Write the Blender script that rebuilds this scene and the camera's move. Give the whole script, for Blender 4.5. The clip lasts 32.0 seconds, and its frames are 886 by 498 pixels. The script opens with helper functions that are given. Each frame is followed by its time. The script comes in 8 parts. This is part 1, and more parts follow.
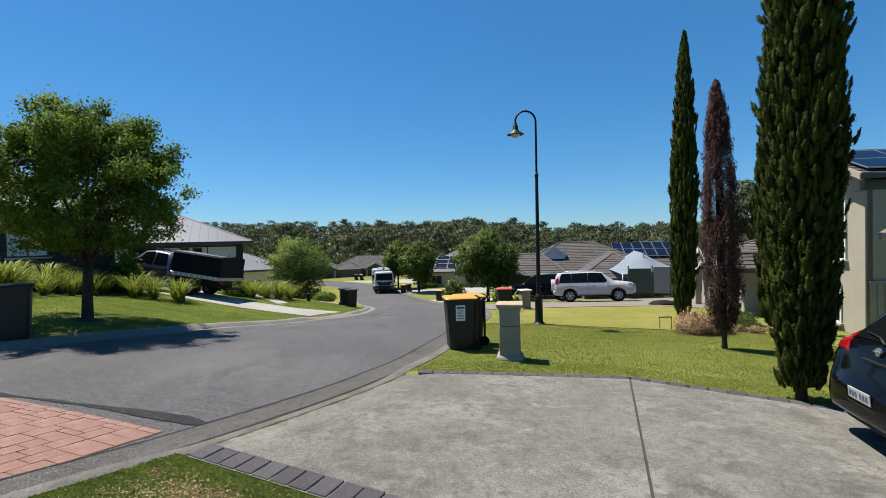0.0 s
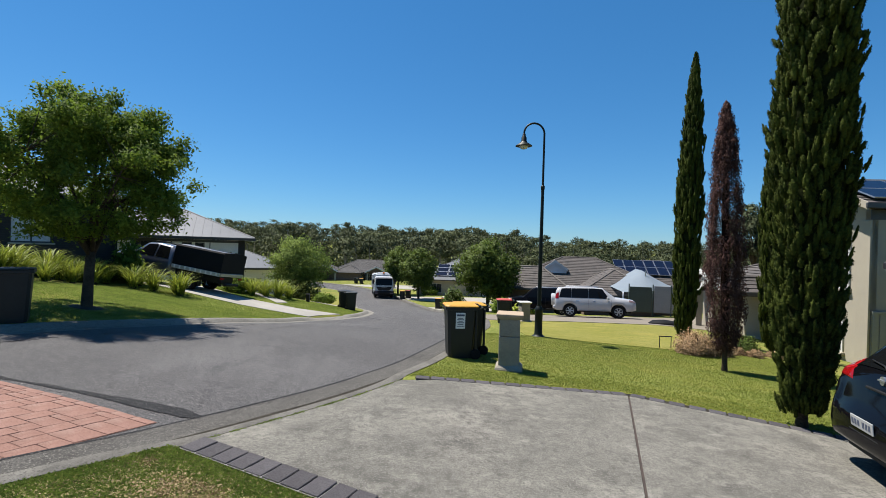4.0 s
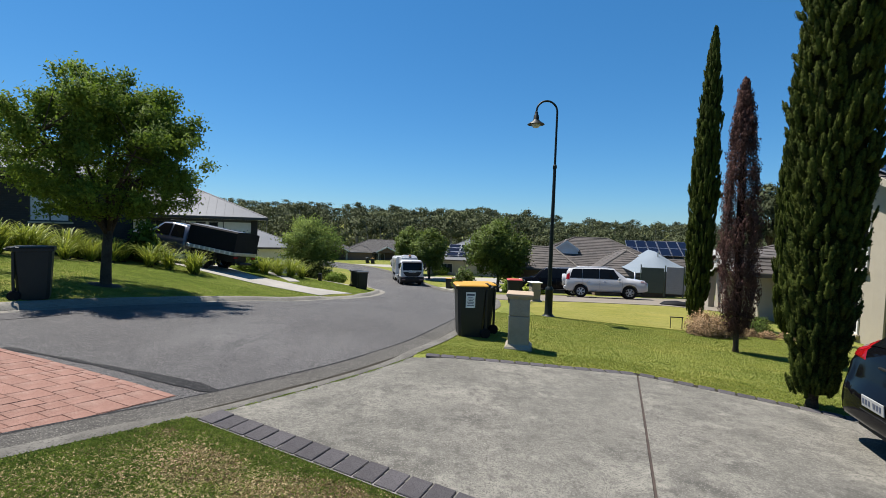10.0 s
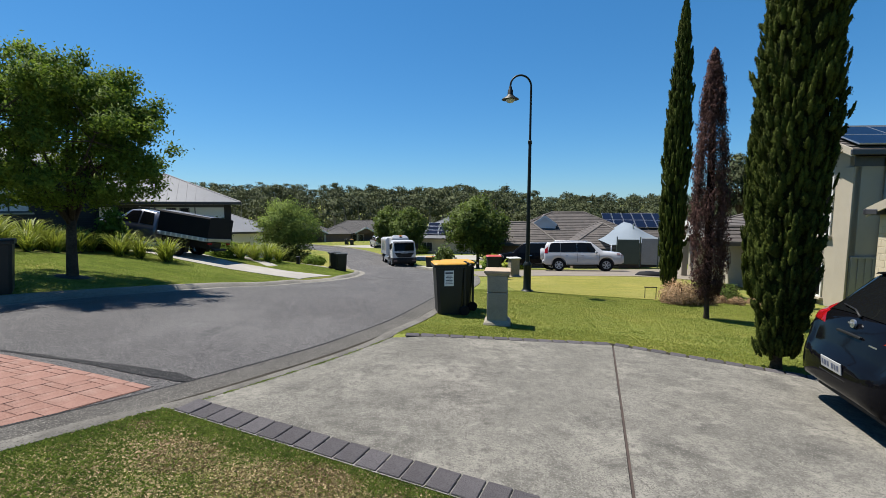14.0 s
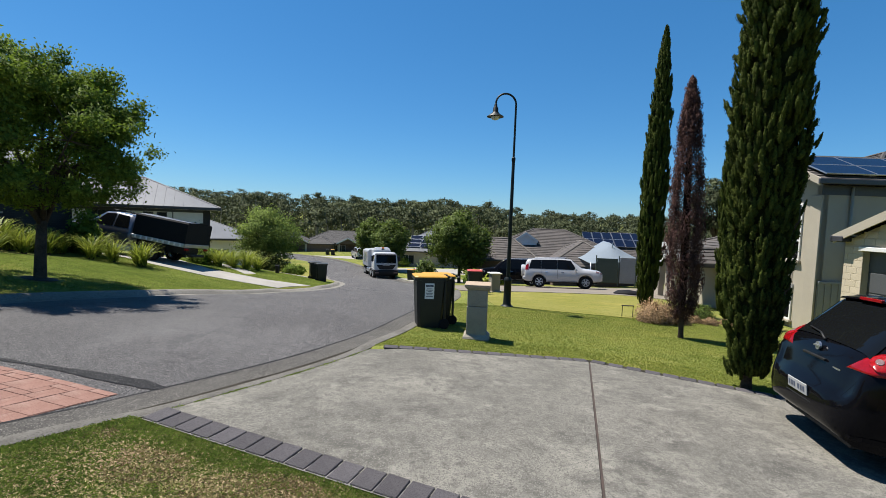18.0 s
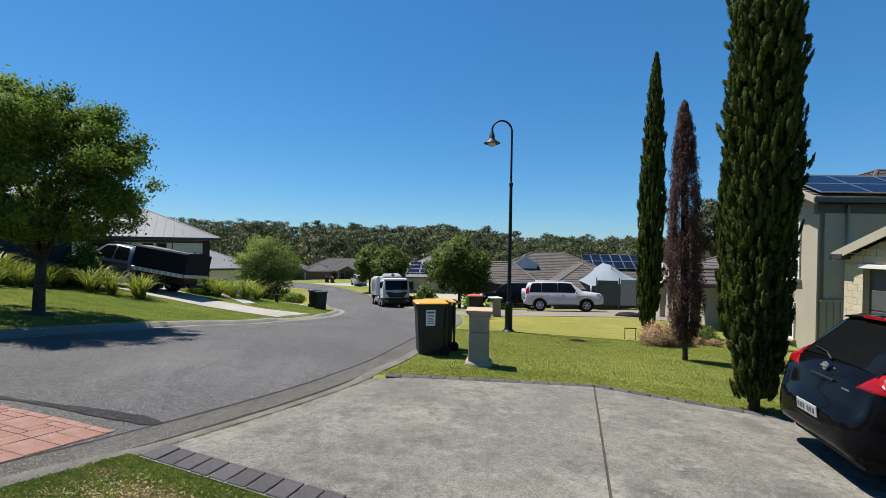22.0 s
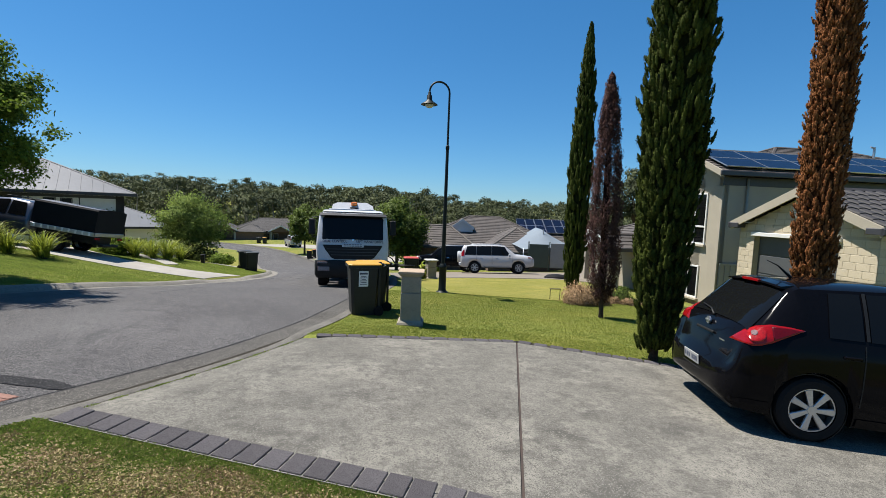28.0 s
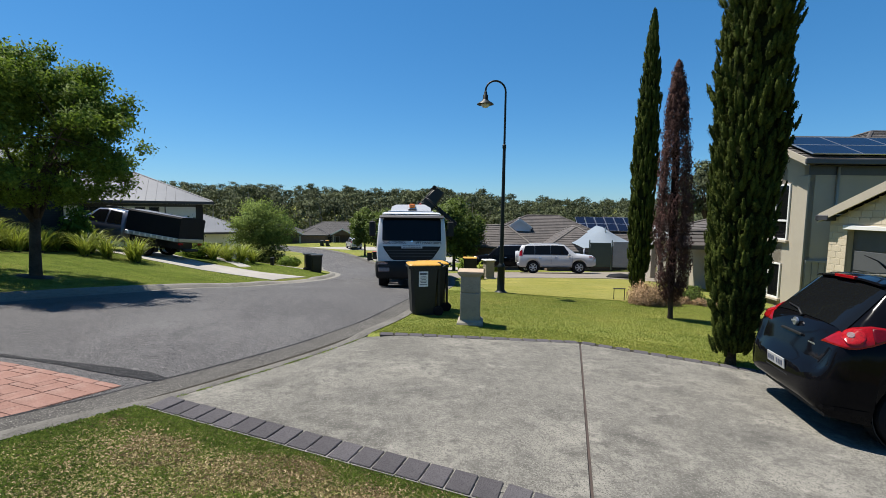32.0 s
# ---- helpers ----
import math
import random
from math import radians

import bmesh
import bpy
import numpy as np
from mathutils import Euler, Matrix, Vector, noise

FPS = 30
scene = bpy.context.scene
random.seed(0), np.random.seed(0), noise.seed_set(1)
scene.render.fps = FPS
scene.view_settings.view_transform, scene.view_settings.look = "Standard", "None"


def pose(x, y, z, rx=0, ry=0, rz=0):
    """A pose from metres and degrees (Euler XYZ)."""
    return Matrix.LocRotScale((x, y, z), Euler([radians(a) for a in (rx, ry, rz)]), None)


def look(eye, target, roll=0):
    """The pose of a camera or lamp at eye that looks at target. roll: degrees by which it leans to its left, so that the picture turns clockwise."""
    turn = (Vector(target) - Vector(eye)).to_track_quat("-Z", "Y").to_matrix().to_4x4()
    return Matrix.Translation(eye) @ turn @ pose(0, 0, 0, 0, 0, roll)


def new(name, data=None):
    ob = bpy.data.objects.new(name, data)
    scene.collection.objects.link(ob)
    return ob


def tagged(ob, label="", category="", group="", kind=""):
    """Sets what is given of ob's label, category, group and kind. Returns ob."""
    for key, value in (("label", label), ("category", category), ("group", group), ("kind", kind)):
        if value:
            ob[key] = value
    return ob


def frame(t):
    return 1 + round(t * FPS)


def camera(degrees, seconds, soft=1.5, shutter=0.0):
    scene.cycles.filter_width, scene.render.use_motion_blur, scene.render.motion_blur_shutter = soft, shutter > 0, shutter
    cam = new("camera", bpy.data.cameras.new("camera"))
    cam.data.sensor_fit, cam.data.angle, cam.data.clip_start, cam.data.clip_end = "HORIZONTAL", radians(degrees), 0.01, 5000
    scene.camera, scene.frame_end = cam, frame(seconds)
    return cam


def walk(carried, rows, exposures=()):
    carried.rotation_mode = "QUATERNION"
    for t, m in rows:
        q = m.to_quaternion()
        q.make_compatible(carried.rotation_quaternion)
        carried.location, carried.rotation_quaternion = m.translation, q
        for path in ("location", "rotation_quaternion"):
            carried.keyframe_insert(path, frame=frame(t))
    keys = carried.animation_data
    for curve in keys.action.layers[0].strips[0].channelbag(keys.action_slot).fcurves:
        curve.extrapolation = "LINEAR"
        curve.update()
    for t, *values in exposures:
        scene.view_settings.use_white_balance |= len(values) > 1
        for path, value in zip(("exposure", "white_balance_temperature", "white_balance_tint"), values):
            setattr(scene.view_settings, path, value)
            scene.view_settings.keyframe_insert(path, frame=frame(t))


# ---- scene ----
# camera and its way: seconds, eye, target, roll
cam = camera(89.1, 32.0, soft=0.65)
PATH = [
    (0, (-0.007, -0.029, 1.702), (-0.005, 3.970, 1.621), -1.28),
    (0.5, (-0.054, -0.020, 1.659), (-0.084, 3.978, 1.547), 0.55),
    (1, (-0.082, -0.021, 1.661), (-0.154, 3.977, 1.578), 1.11),
    (1.5, (-0.093, -0.015, 1.662), (-0.138, 3.984, 1.582), 1.18),
    (2, (-0.082, -0.003, 1.664), (-0.129, 3.995, 1.567), 1.42),
    (2.5, (-0.094, 0.001, 1.669), (-0.160, 4.000, 1.576), 1.48),
    (3, (-0.072, -0.019, 1.686), (-0.106, 3.981, 1.644), 1.18),
    (3.5, (-0.051, -0.012, 1.674), (-0.073, 3.988, 1.657), 1.49),
    (5.5, (-0.047, -0.029, 1.654), (-0.046, 3.971, 1.695), 2.20),
    (6, (-0.049, -0.046, 1.655), (-0.067, 3.953, 1.724), 2.20),
    (6.5, (-0.059, -0.049, 1.653), (-0.088, 3.950, 1.737), 2.30),
    (7, (-0.061, -0.037, 1.646), (-0.119, 3.961, 1.738), 1.76),
    (7.5, (-0.060, -0.056, 1.656), (-0.198, 3.939, 1.777), 1.28),
    (8, (-0.051, -0.060, 1.655), (-0.197, 3.937, 1.729), 1.53),
    (8.5, (-0.052, -0.070, 1.651), (-0.202, 3.927, 1.621), 1.67),
    (9, (-0.057, -0.068, 1.654), (-0.244, 3.926, 1.529), 1.83),
    (9.5, (-0.049, -0.057, 1.644), (-0.224, 3.937, 1.490), 1.97),
    (10, (-0.040, -0.027, 1.655), (-0.141, 3.967, 1.469), 1.92),
    (10.5, (-0.028, -0.004, 1.661), (-0.093, 3.986, 1.385), 1.72),
    (11, (-0.020, 0.014, 1.658), (-0.112, 3.997, 1.309), 1.61),
    (11.5, (-0.021, 0.012, 1.646), (-0.110, 3.989, 1.226), 1.59),
    (12, (-0.003, 0.012, 1.644), (-0.062, 3.986, 1.193), 1.15),
    (12.5, (0.009, 0.006, 1.648), (-0.022, 3.982, 1.206), 0.87),
    (13, (0.000, 0.000, 1.650), (-0.014, 3.975, 1.204), 0.81),
    (13.5, (-0.004, -0.007, 1.652), (0.025, 3.972, 1.238), 0.38),
    (14, (0.013, -0.009, 1.668), (0.093, 3.973, 1.293), 0.18),
    (14.5, (0.014, -0.009, 1.664), (0.107, 3.974, 1.307), 0.22),
    (16.5, (-0.001, -0.032, 1.652), (0.196, 3.949, 1.315), 1.17),
    (17, (0.002, -0.026, 1.655), (0.231, 3.958, 1.383), 1.59),
    (17.5, (0.015, -0.021, 1.665), (0.267, 3.964, 1.421), 1.86),
    (18, (0.020, -0.031, 1.656), (0.258, 3.954, 1.405), 2.14),
    (18.5, (0.006, -0.044, 1.656), (0.236, 3.941, 1.402), 2.36),
    (19, (-0.007, -0.054, 1.654), (0.183, 3.933, 1.400), 2.13),
    (19.5, (-0.007, -0.043, 1.660), (0.105, 3.948, 1.433), 1.81),
    (20, (-0.015, -0.021, 1.660), (0.131, 3.975, 1.545), 2.39),
    (20.5, (-0.000, -0.017, 1.659), (0.226, 3.976, 1.577), 2.86),
    (21, (-0.005, -0.020, 1.654), (0.256, 3.969, 1.527), 2.22),
    (21.5, (0.010, -0.029, 1.671), (0.257, 3.963, 1.627), 1.03),
    (22, (0.004, -0.036, 1.674), (0.243, 3.957, 1.646), 0.98),
    (22.5, (0.002, -0.035, 1.663), (0.230, 3.958, 1.610), 2.06),
    (23, (-0.030, -0.048, 1.657), (0.212, 3.945, 1.643), 2.94),
    (23.5, (-0.033, -0.036, 1.655), (0.316, 3.949, 1.670), 2.54),
    (24, (-0.020, -0.036, 1.657), (0.373, 3.945, 1.642), 1.95),
    (24.5, (-0.010, -0.143, 1.661), (0.421, 3.832, 1.578), 2.82),
    (25, (0.076, -0.268, 1.662), (0.704, 3.681, 1.560), 3.19),
    (25.5, (0.060, -0.223, 1.660), (0.897, 3.688, 1.607), 3.32),
    (27.5, (0.097, -0.156, 1.669), (0.825, 3.761, 1.306), 3.54),
    (28, (0.094, -0.157, 1.674), (0.877, 3.750, 1.329), 2.22),
    (28.5, (0.090, -0.168, 1.682), (0.749, 3.764, 1.353), 1.12),
    (29, (0.058, -0.168, 1.672), (0.447, 3.801, 1.362), 0.39),
    (29.5, (0.049, -0.153, 1.668), (0.197, 3.834, 1.378), -0.06),
    (30, (0.042, -0.165, 1.669), (0.155, 3.824, 1.398), -0.50),
    (30.5, (0.062, -0.169, 1.671), (0.260, 3.819, 1.436), -0.51),
    (31, (0.058, -0.179, 1.673), (0.299, 3.808, 1.448), 0.12),
    (31.5, (0.056, -0.176, 1.663), (0.315, 3.806, 1.378), 0.61),
    (32, (0.053, -0.170, 1.663), (0.338, 3.804, 1.310), 0.80),
]
walk(cam, [(t, look(eye, target, roll)) for t, eye, target, roll in PATH])

# world, sun and exposure
SUN_EL, SUN_AZ = radians(65), math.atan2(-0.855, 0.52)
world = bpy.data.worlds.new("sky_world")
scene.world = world
world.use_nodes = True
wn = world.node_tree
sky = wn.nodes.new("ShaderNodeTexSky")
sky.sky_type, sky.sun_disc = "NISHITA", False
sky.sun_elevation, sky.sun_rotation = SUN_EL, SUN_AZ
sky.air_density, sky.dust_density, sky.ozone_density = 1.0, 0.0, 4.0
deep = wn.nodes.new("ShaderNodeHueSaturation")
deep.inputs["Saturation"].default_value = 1.12
blue = wn.nodes.new("ShaderNodeMix")
blue.data_type, blue.blend_type = "RGBA", "MULTIPLY"
blue.inputs[0].default_value, blue.inputs[7].default_value = 1.0, (0.70, 0.97, 1.14, 1)
wn.links.new(sky.outputs[0], deep.inputs["Color"])
wn.links.new(deep.outputs[0], blue.inputs[6])
split, join = wn.nodes.new("ShaderNodeSeparateColor"), wn.nodes.new("ShaderNodeCombineColor")
wn.links.new(blue.outputs[2], split.inputs[0])
for k, (power, gain) in enumerate(((0.95, 0.72), (0.76, 1.20), (0.74, 1.52))):
    bend, lift = wn.nodes.new("ShaderNodeMath"), wn.nodes.new("ShaderNodeMath")
    bend.operation, lift.operation = "POWER", "MULTIPLY"
    bend.inputs[1].default_value, lift.inputs[1].default_value = power, gain
    wn.links.new(split.outputs[k], bend.inputs[0])
    wn.links.new(bend.outputs[0], lift.inputs[0])
    wn.links.new(lift.outputs[0], join.inputs[k])
wn.links.new(join.outputs[0], wn.nodes["Background"].inputs[0])
wn.nodes["Background"].inputs[1].default_value = 0.060
sun = new("sun", bpy.data.lights.new("sun", "SUN"))
sun.data.energy, sun.data.angle, sun.data.color = 5.0, radians(0.5), (1.0, 0.95, 0.88)
sun_dir = Vector((math.sin(SUN_AZ) * math.cos(SUN_EL), math.cos(SUN_AZ) * math.cos(SUN_EL), math.sin(SUN_EL)))
sun.matrix_world = look(sun_dir * 60, (0, 0, 0))
scene.view_settings.exposure = 0.92

from mathutils.bvhtree import BVHTree

# ---- small tools ----
class Mesh:
    """Collects corners and faces of one mesh."""

    def __init__(self):
        self.v, self.f = [], []

    def add(self, verts, faces):
        n = len(self.v)
        self.v += [tuple(p) for p in verts]
        self.f += [tuple(i + n for i in face) for face in faces]
        return self

    def box(self, x0, y0, z0, x1, y1, z1, bevel=0.0, m=None):
        b = min(bevel, (x1 - x0) / 3, (y1 - y0) / 3, (z1 - z0) / 3)
        if b <= 0:
            v = [(x, y, z) for z in (z0, z1) for y in (y0, y1) for x in (x0, x1)]
            f = [(0, 2, 3, 1), (4, 5, 7, 6), (0, 1, 5, 4), (2, 6, 7, 3), (0, 4, 6, 2), (1, 3, 7, 5)]
        else:
            ring = lambda d, z: [(x0 + d, y0 + b, z), (x0 + b, y0 + d, z), (x1 - b, y0 + d, z), (x1 - d, y0 + b, z),
                                 (x1 - d, y1 - b, z), (x1 - b, y1 - d, z), (x0 + b, y1 - d, z), (x0 + d, y1 - b, z)]
            v = ring(b, z0) + ring(0, z0 + b) + ring(0, z1 - b) + ring(b, z1)
            f = [tuple(range(7, -1, -1)), tuple(range(24, 32))]
            f += [(8 * k + i, 8 * k + (i + 1) % 8, 8 * k + 8 + (i + 1) % 8, 8 * k + 8 + i) for k in range(3) for i in range(8)]
        if m is not None:
            v = [m @ Vector(p) for p in v]
        return self.add(v, f)

    def tube(self, path, radii, sides=10, caps=True):
        """A round bar along the points of path; radii: one for each."""
        rings = []
        pts = [Vector(p) for p in path]
        u = None
        for i, p in enumerate(pts):
            d = (pts[min(i + 1, len(pts) - 1)] - pts[max(i - 1, 0)]).normalized()
            if u is None:
                u = d.orthogonal().normalized()
            u = (u - d * u.dot(d)).normalized()
            w = d.cross(u)
            rings += [p + (u * math.cos(a) + w * math.sin(a)) * radii[i] for a in (2 * math.pi * k / sides for k in range(sides))]
        f = [(i * sides + k, i * sides + (k + 1) % sides, (i + 1) * sides + (k + 1) % sides, (i + 1) * sides + k)
             for i in range(len(pts) - 1) for k in range(sides)]
        if caps:
            f += [tuple(range(sides - 1, -1, -1)), tuple(range((len(pts) - 1) * sides, len(pts) * sides))]
        return self.add(rings, f)

    def rings(self, rings, closed=True, caps=True):
        """Skin over rings of equally many points."""
        n = len(rings[0])
        v = [p for r in rings for p in r]
        m = n if closed else n - 1
        f = [(i * n + k, i * n + (k + 1) % n, (i + 1) * n + (k + 1) % n, (i + 1) * n + k) for i in range(len(rings) - 1) for k in range(m)]
        if caps:
            f += [tuple(range(n - 1, -1, -1)), tuple(range((len(rings) - 1) * n, len(rings) * n))]
        return self.add(v, f)

    def prism(self, outline, lo, hi, axis="z"):
        """An outline of two coordinates, pushed from lo to hi along an axis."""
        put = {"z": lambda a, b, c: (a, b, c), "y": lambda a, b, c: (a, c, b), "x": lambda a, b, c: (c, a, b)}[axis]
        return self.rings([[put(a, b, lo) for a, b in outline], [put(a, b, hi) for a, b in outline]])

    def lathe(self, profile, sides=16, at=(0, 0, 0), axis="z", caps=True):
        """A profile of radius and height, turned round an axis."""
        put = {"z": lambda r, h, c, s: (at[0] + r * c, at[1] + r * s, at[2] + h), "y": lambda r, h, c, s: (at[0] + r * c, at[1] + h, at[2] + r * s),
               "x": lambda r, h, c, s: (at[0] + h, at[1] + r * c, at[2] + r * s)}[axis]
        return self.rings([[put(r, h, math.cos(2 * math.pi * k / sides), math.sin(2 * math.pi * k / sides)) for k in range(sides)] for r, h in profile], caps=caps)

    def moved(self, m):
        self.v = [tuple(m @ Vector(p)) for p in self.v]
        return self

    def data(self, name, material, smooth=False):
        me = bpy.data.meshes.new(name)
        me.from_pydata(self.v, [], self.f)
        bm = bmesh.new()
        bm.from_mesh(me)
        if len(bm.faces) < 60000:
            bmesh.ops.recalc_face_normals(bm, faces=bm.faces)
        bm.to_mesh(me)
        bm.free()
        me.materials.append(material)
        if smooth:
            me.polygons.foreach_set("use_smooth", [True] * len(me.polygons))
            if smooth != "all":
                me.set_sharp_from_angle(angle=radians(38))
        return me


def part(name, mesh, material, parent=None, label="", smooth=False, m=None):
    ob = new(name, mesh.data(name, material, smooth) if isinstance(mesh, Mesh) else mesh)
    ob.parent = parent
    if m is not None:
        ob.matrix_basis = m
    if label:
        ob["label"] = label
    return ob


def thing(name, m, label, category, group=""):
    """An empty at a thing's base, which carries its parts."""
    ob = new(name)
    ob.matrix_basis = m
    return tagged(ob, label, category, group)


def raw(verts, faces):
    mesh = Mesh()
    mesh.v, mesh.f = verts, faces
    return mesh


# ---- the lie of the land ----
def along(x, xs, ys):
    if x <= xs[0]:
        return ys[0] + (x - xs[0]) * (ys[1] - ys[0]) / (xs[1] - xs[0])
    if x >= xs[-1]:
        return ys[-1]
    i = min(max(k for k in range(len(xs)) if xs[k] <= x), len(xs) - 2)

    def lean(k):
        a, b = max(k - 1, 0), min(k + 1, len(xs) - 1)
        return (ys[b] - ys[a]) / (xs[b] - xs[a])

    h = xs[i + 1] - xs[i]
    u = (x - xs[i]) / h
    return ((2 * u**3 - 3 * u * u + 1) * ys[i] + (u**3 - 2 * u * u + u) * h * lean(i)
            + (3 * u * u - 2 * u**3) * ys[i + 1] + (u**3 - u * u) * h * lean(i + 1))


def ramp(x, a, b):
    u = min(max((x - a) / (b - a), 0), 1)
    return u * u * (3 - 2 * u)


def profile(y):
    return along(y, [-30, -10, 0, 3.9, 8.5, 13.4, 17, 26.5, 46, 60, 92, 150], [1.4, 0.6, 0.12, -0.11, -0.40, -0.80, -1.2, -2.2, -4.4, -4.9, -5.4, -5.6])


def kerb_right(y):
    return along(y, [-12, 0, 3, 3.92, 5.5, 6.6, 8.4, 14.7, 17.6, 22, 28, 39.5, 47, 59, 73, 81, 90], [-16, -5.6, -3.1, -2.33, -1.25, -0.68, 0, 1.42, 1.83, 2.1, 1.7, -0.6, -1.9, -6.0, -12.7, -20, -34])


def kerb_left(y):
    return along(y, [-12, 0, 5, 8.7, 11, 14.3, 17.9, 19.7, 23.3, 28.9, 40, 54, 67, 78, 90], [-20, -11.6, -9.6, -7.9, -6.9, -6.5, -6.0, -5.1, -4.5, -5.1, -8, -11.5, -16, -28, -44])


def tilt(y):
    """How much higher the road's left edge lies than its right one."""
    return 0.38 * (1 - ramp(y, 8, 18))


def height(x, y):
    """The ground's height away from the road."""
    z = profile(y)
    r, l = kerb_right(y), kerb_left(y)
    if x > r:
        d = x - r
        fall = 0.05 * (1 - ramp(y, 11, 22))
        z -= fall * min(d, 16) + 0.02 * (1 - ramp(y, 14, 24)) * max(min(d, 20) - 9, 0)
        z += 0.012 * ramp(y, 24, 40) * min(max(d - 3, 0), 40)
        z -= 0.07 * min(max(d - 8, 0), 9) * ramp(y, 11, 15) * (1 - ramp(y, 20, 26))
    elif x < l:
        d = l - x
        near = 1 - ramp(y, 24, 40)
        z += tilt(y) + near * (0.16 * min(d, 7) + 0.09 * min(max(d - 7, 0), 14)) + (1 - near) * 0.05 * min(d, 30)
    return z


def road_edges(y):
    """Where the asphalt ends beside the gutters, at one y."""
    out = []
    for kerb, sign, w in ((kerb_left, 1, 0.60), (kerb_right, -1, 0.78)):
        lean = (kerb(y + 0.05) - kerb(y - 0.05)) / 0.1
        out.append(kerb(y) + sign * w * math.sqrt(1 + lean * lean))
    return out


def road_height(x, y):
    l, r = road_edges(y)
    u = (x - l) / (r - l)
    return profile(y) + tilt(y) * (1 - u) - 0.115 + 0.07 * (1 - (2 * u - 1) ** 2)


def pace(a, b, n):
    return [a + (b - a) * i / n for i in range(n + 1)]

# ---- materials ----
def material(name, base, rough=0.6, metal=0.0, dark=None, scale=8.0, fine=60.0, bump=0.0, spread=0.5, coat=0.0, island=0.0, thing_vary=0.0, spec=0.5, trans=0.0, speck=None, blotch=None):
    """A surface with broad stains and fine grain; base and dark are its two colours."""
    mat = bpy.data.materials.new(name)
    mat.use_nodes = True
    t = mat.node_tree
    b = t.nodes["Principled BSDF"]
    b.inputs["Roughness"].default_value, b.inputs["Metallic"].default_value = rough, metal
    b.inputs["Coat Weight"].default_value = coat
    b.inputs["Coat Roughness"].default_value = 0.05
    b.inputs["Specular IOR Level"].default_value = spec
    link = t.links.new
    coords = t.nodes.new("ShaderNodeTexCoord")
    if dark is None:
        dark = tuple(c * 0.8 for c in base)
    big, small = t.nodes.new("ShaderNodeTexNoise"), t.nodes.new("ShaderNodeTexNoise")
    for n, s in ((big, scale), (small, fine)):
        n.inputs["Scale"].default_value, n.inputs["Detail"].default_value, n.inputs["Roughness"].default_value = s, 5.0, 0.6
        link(coords.outputs["Object"], n.inputs["Vector"])
    mix = t.nodes.new("ShaderNodeMath")
    mix.operation = "MULTIPLY_ADD"
    mix.inputs[1].default_value = spread
    link(small.outputs[0], mix.inputs[0])
    part2 = t.nodes.new("ShaderNodeMath")
    part2.operation = "MULTIPLY"
    part2.inputs[1].default_value = 1 - spread
    link(big.outputs[0], part2.inputs[0])
    link(part2.outputs[0], mix.inputs[2])
    ramp_node = t.nodes.new("ShaderNodeValToRGB")
    ramp_node.color_ramp.elements[0].position, ramp_node.color_ramp.elements[1].position = 0.37, 0.63
    ramp_node.color_ramp.elements[0].color, ramp_node.color_ramp.elements[1].color = (*dark, 1), (*base, 1)
    link(mix.outputs[0], ramp_node.inputs[0])
    colour = ramp_node.outputs[0]
    # speck: (colour, scale, share) of single grains; blotch: (colour, scale, share, stretch) of soft stains
    if blotch:
        for tint, size, share, pull in blotch:
            shift = t.nodes.new("ShaderNodeMapping")
            shift.inputs["Scale"].default_value = (1, pull, 1)
            shift.inputs["Rotation"].default_value = (0, 0, size)
            link(coords.outputs["Object"], shift.inputs["Vector"])
            stain = t.nodes.new("ShaderNodeTexNoise")
            stain.inputs["Scale"].default_value, stain.inputs["Detail"].default_value, stain.inputs["Roughness"].default_value = size, 7.0, 0.65
            link(shift.outputs[0], stain.inputs["Vector"])
            step = t.nodes.new("ShaderNodeMapRange")
            step.inputs["From Min"].default_value, step.inputs["From Max"].default_value = 0.72 - share, 0.86 - share * 0.8
            link(stain.outputs[0], step.inputs[0])
            over = t.nodes.new("ShaderNodeMix")
            over.data_type = "RGBA"
            over.inputs[7].default_value = (*tint, 1)
            link(step.outputs[0], over.inputs[0])
            link(colour, over.inputs[6])
            colour = over.outputs[2]
    if speck:
        for tint, size, share in speck:
            cells = t.nodes.new("ShaderNodeTexVoronoi")
            cells.inputs["Scale"].default_value = size
            link(coords.outputs["Object"], cells.inputs["Vector"])
            split = t.nodes.new("ShaderNodeSeparateColor")
            link(cells.outputs["Color"], split.inputs[0])
            pick = t.nodes.new("ShaderNodeMapRange")
            pick.inputs["From Min"].default_value, pick.inputs["From Max"].default_value = 1 - share * 1.3, 1 - share * 0.7
            link(split.outputs[0], pick.inputs[0])
            over = t.nodes.new("ShaderNodeMix")
            over.data_type = "RGBA"
            over.inputs[7].default_value = (*tint, 1)
            link(pick.outputs[0], over.inputs[0])
            link(colour, over.inputs[6])
            colour = over.outputs[2]
    for amount, kind, socket in ((island, "ShaderNodeNewGeometry", "Random Per Island"), (thing_vary, "ShaderNodeObjectInfo", "Random")):
        if amount:
            src = t.nodes.new(kind)
            hsv = t.nodes.new("ShaderNodeHueSaturation")
            val = t.nodes.new("ShaderNodeMapRange")
            val.inputs["To Min"].default_value, val.inputs["To Max"].default_value = 1 - amount, 1 + amount
            link(src.outputs[socket], val.inputs[0])
            link(val.outputs[0], hsv.inputs["Value"])
            link(colour, hsv.inputs["Color"])
            colour = hsv.outputs[0]
    link(colour, b.inputs["Base Color"])
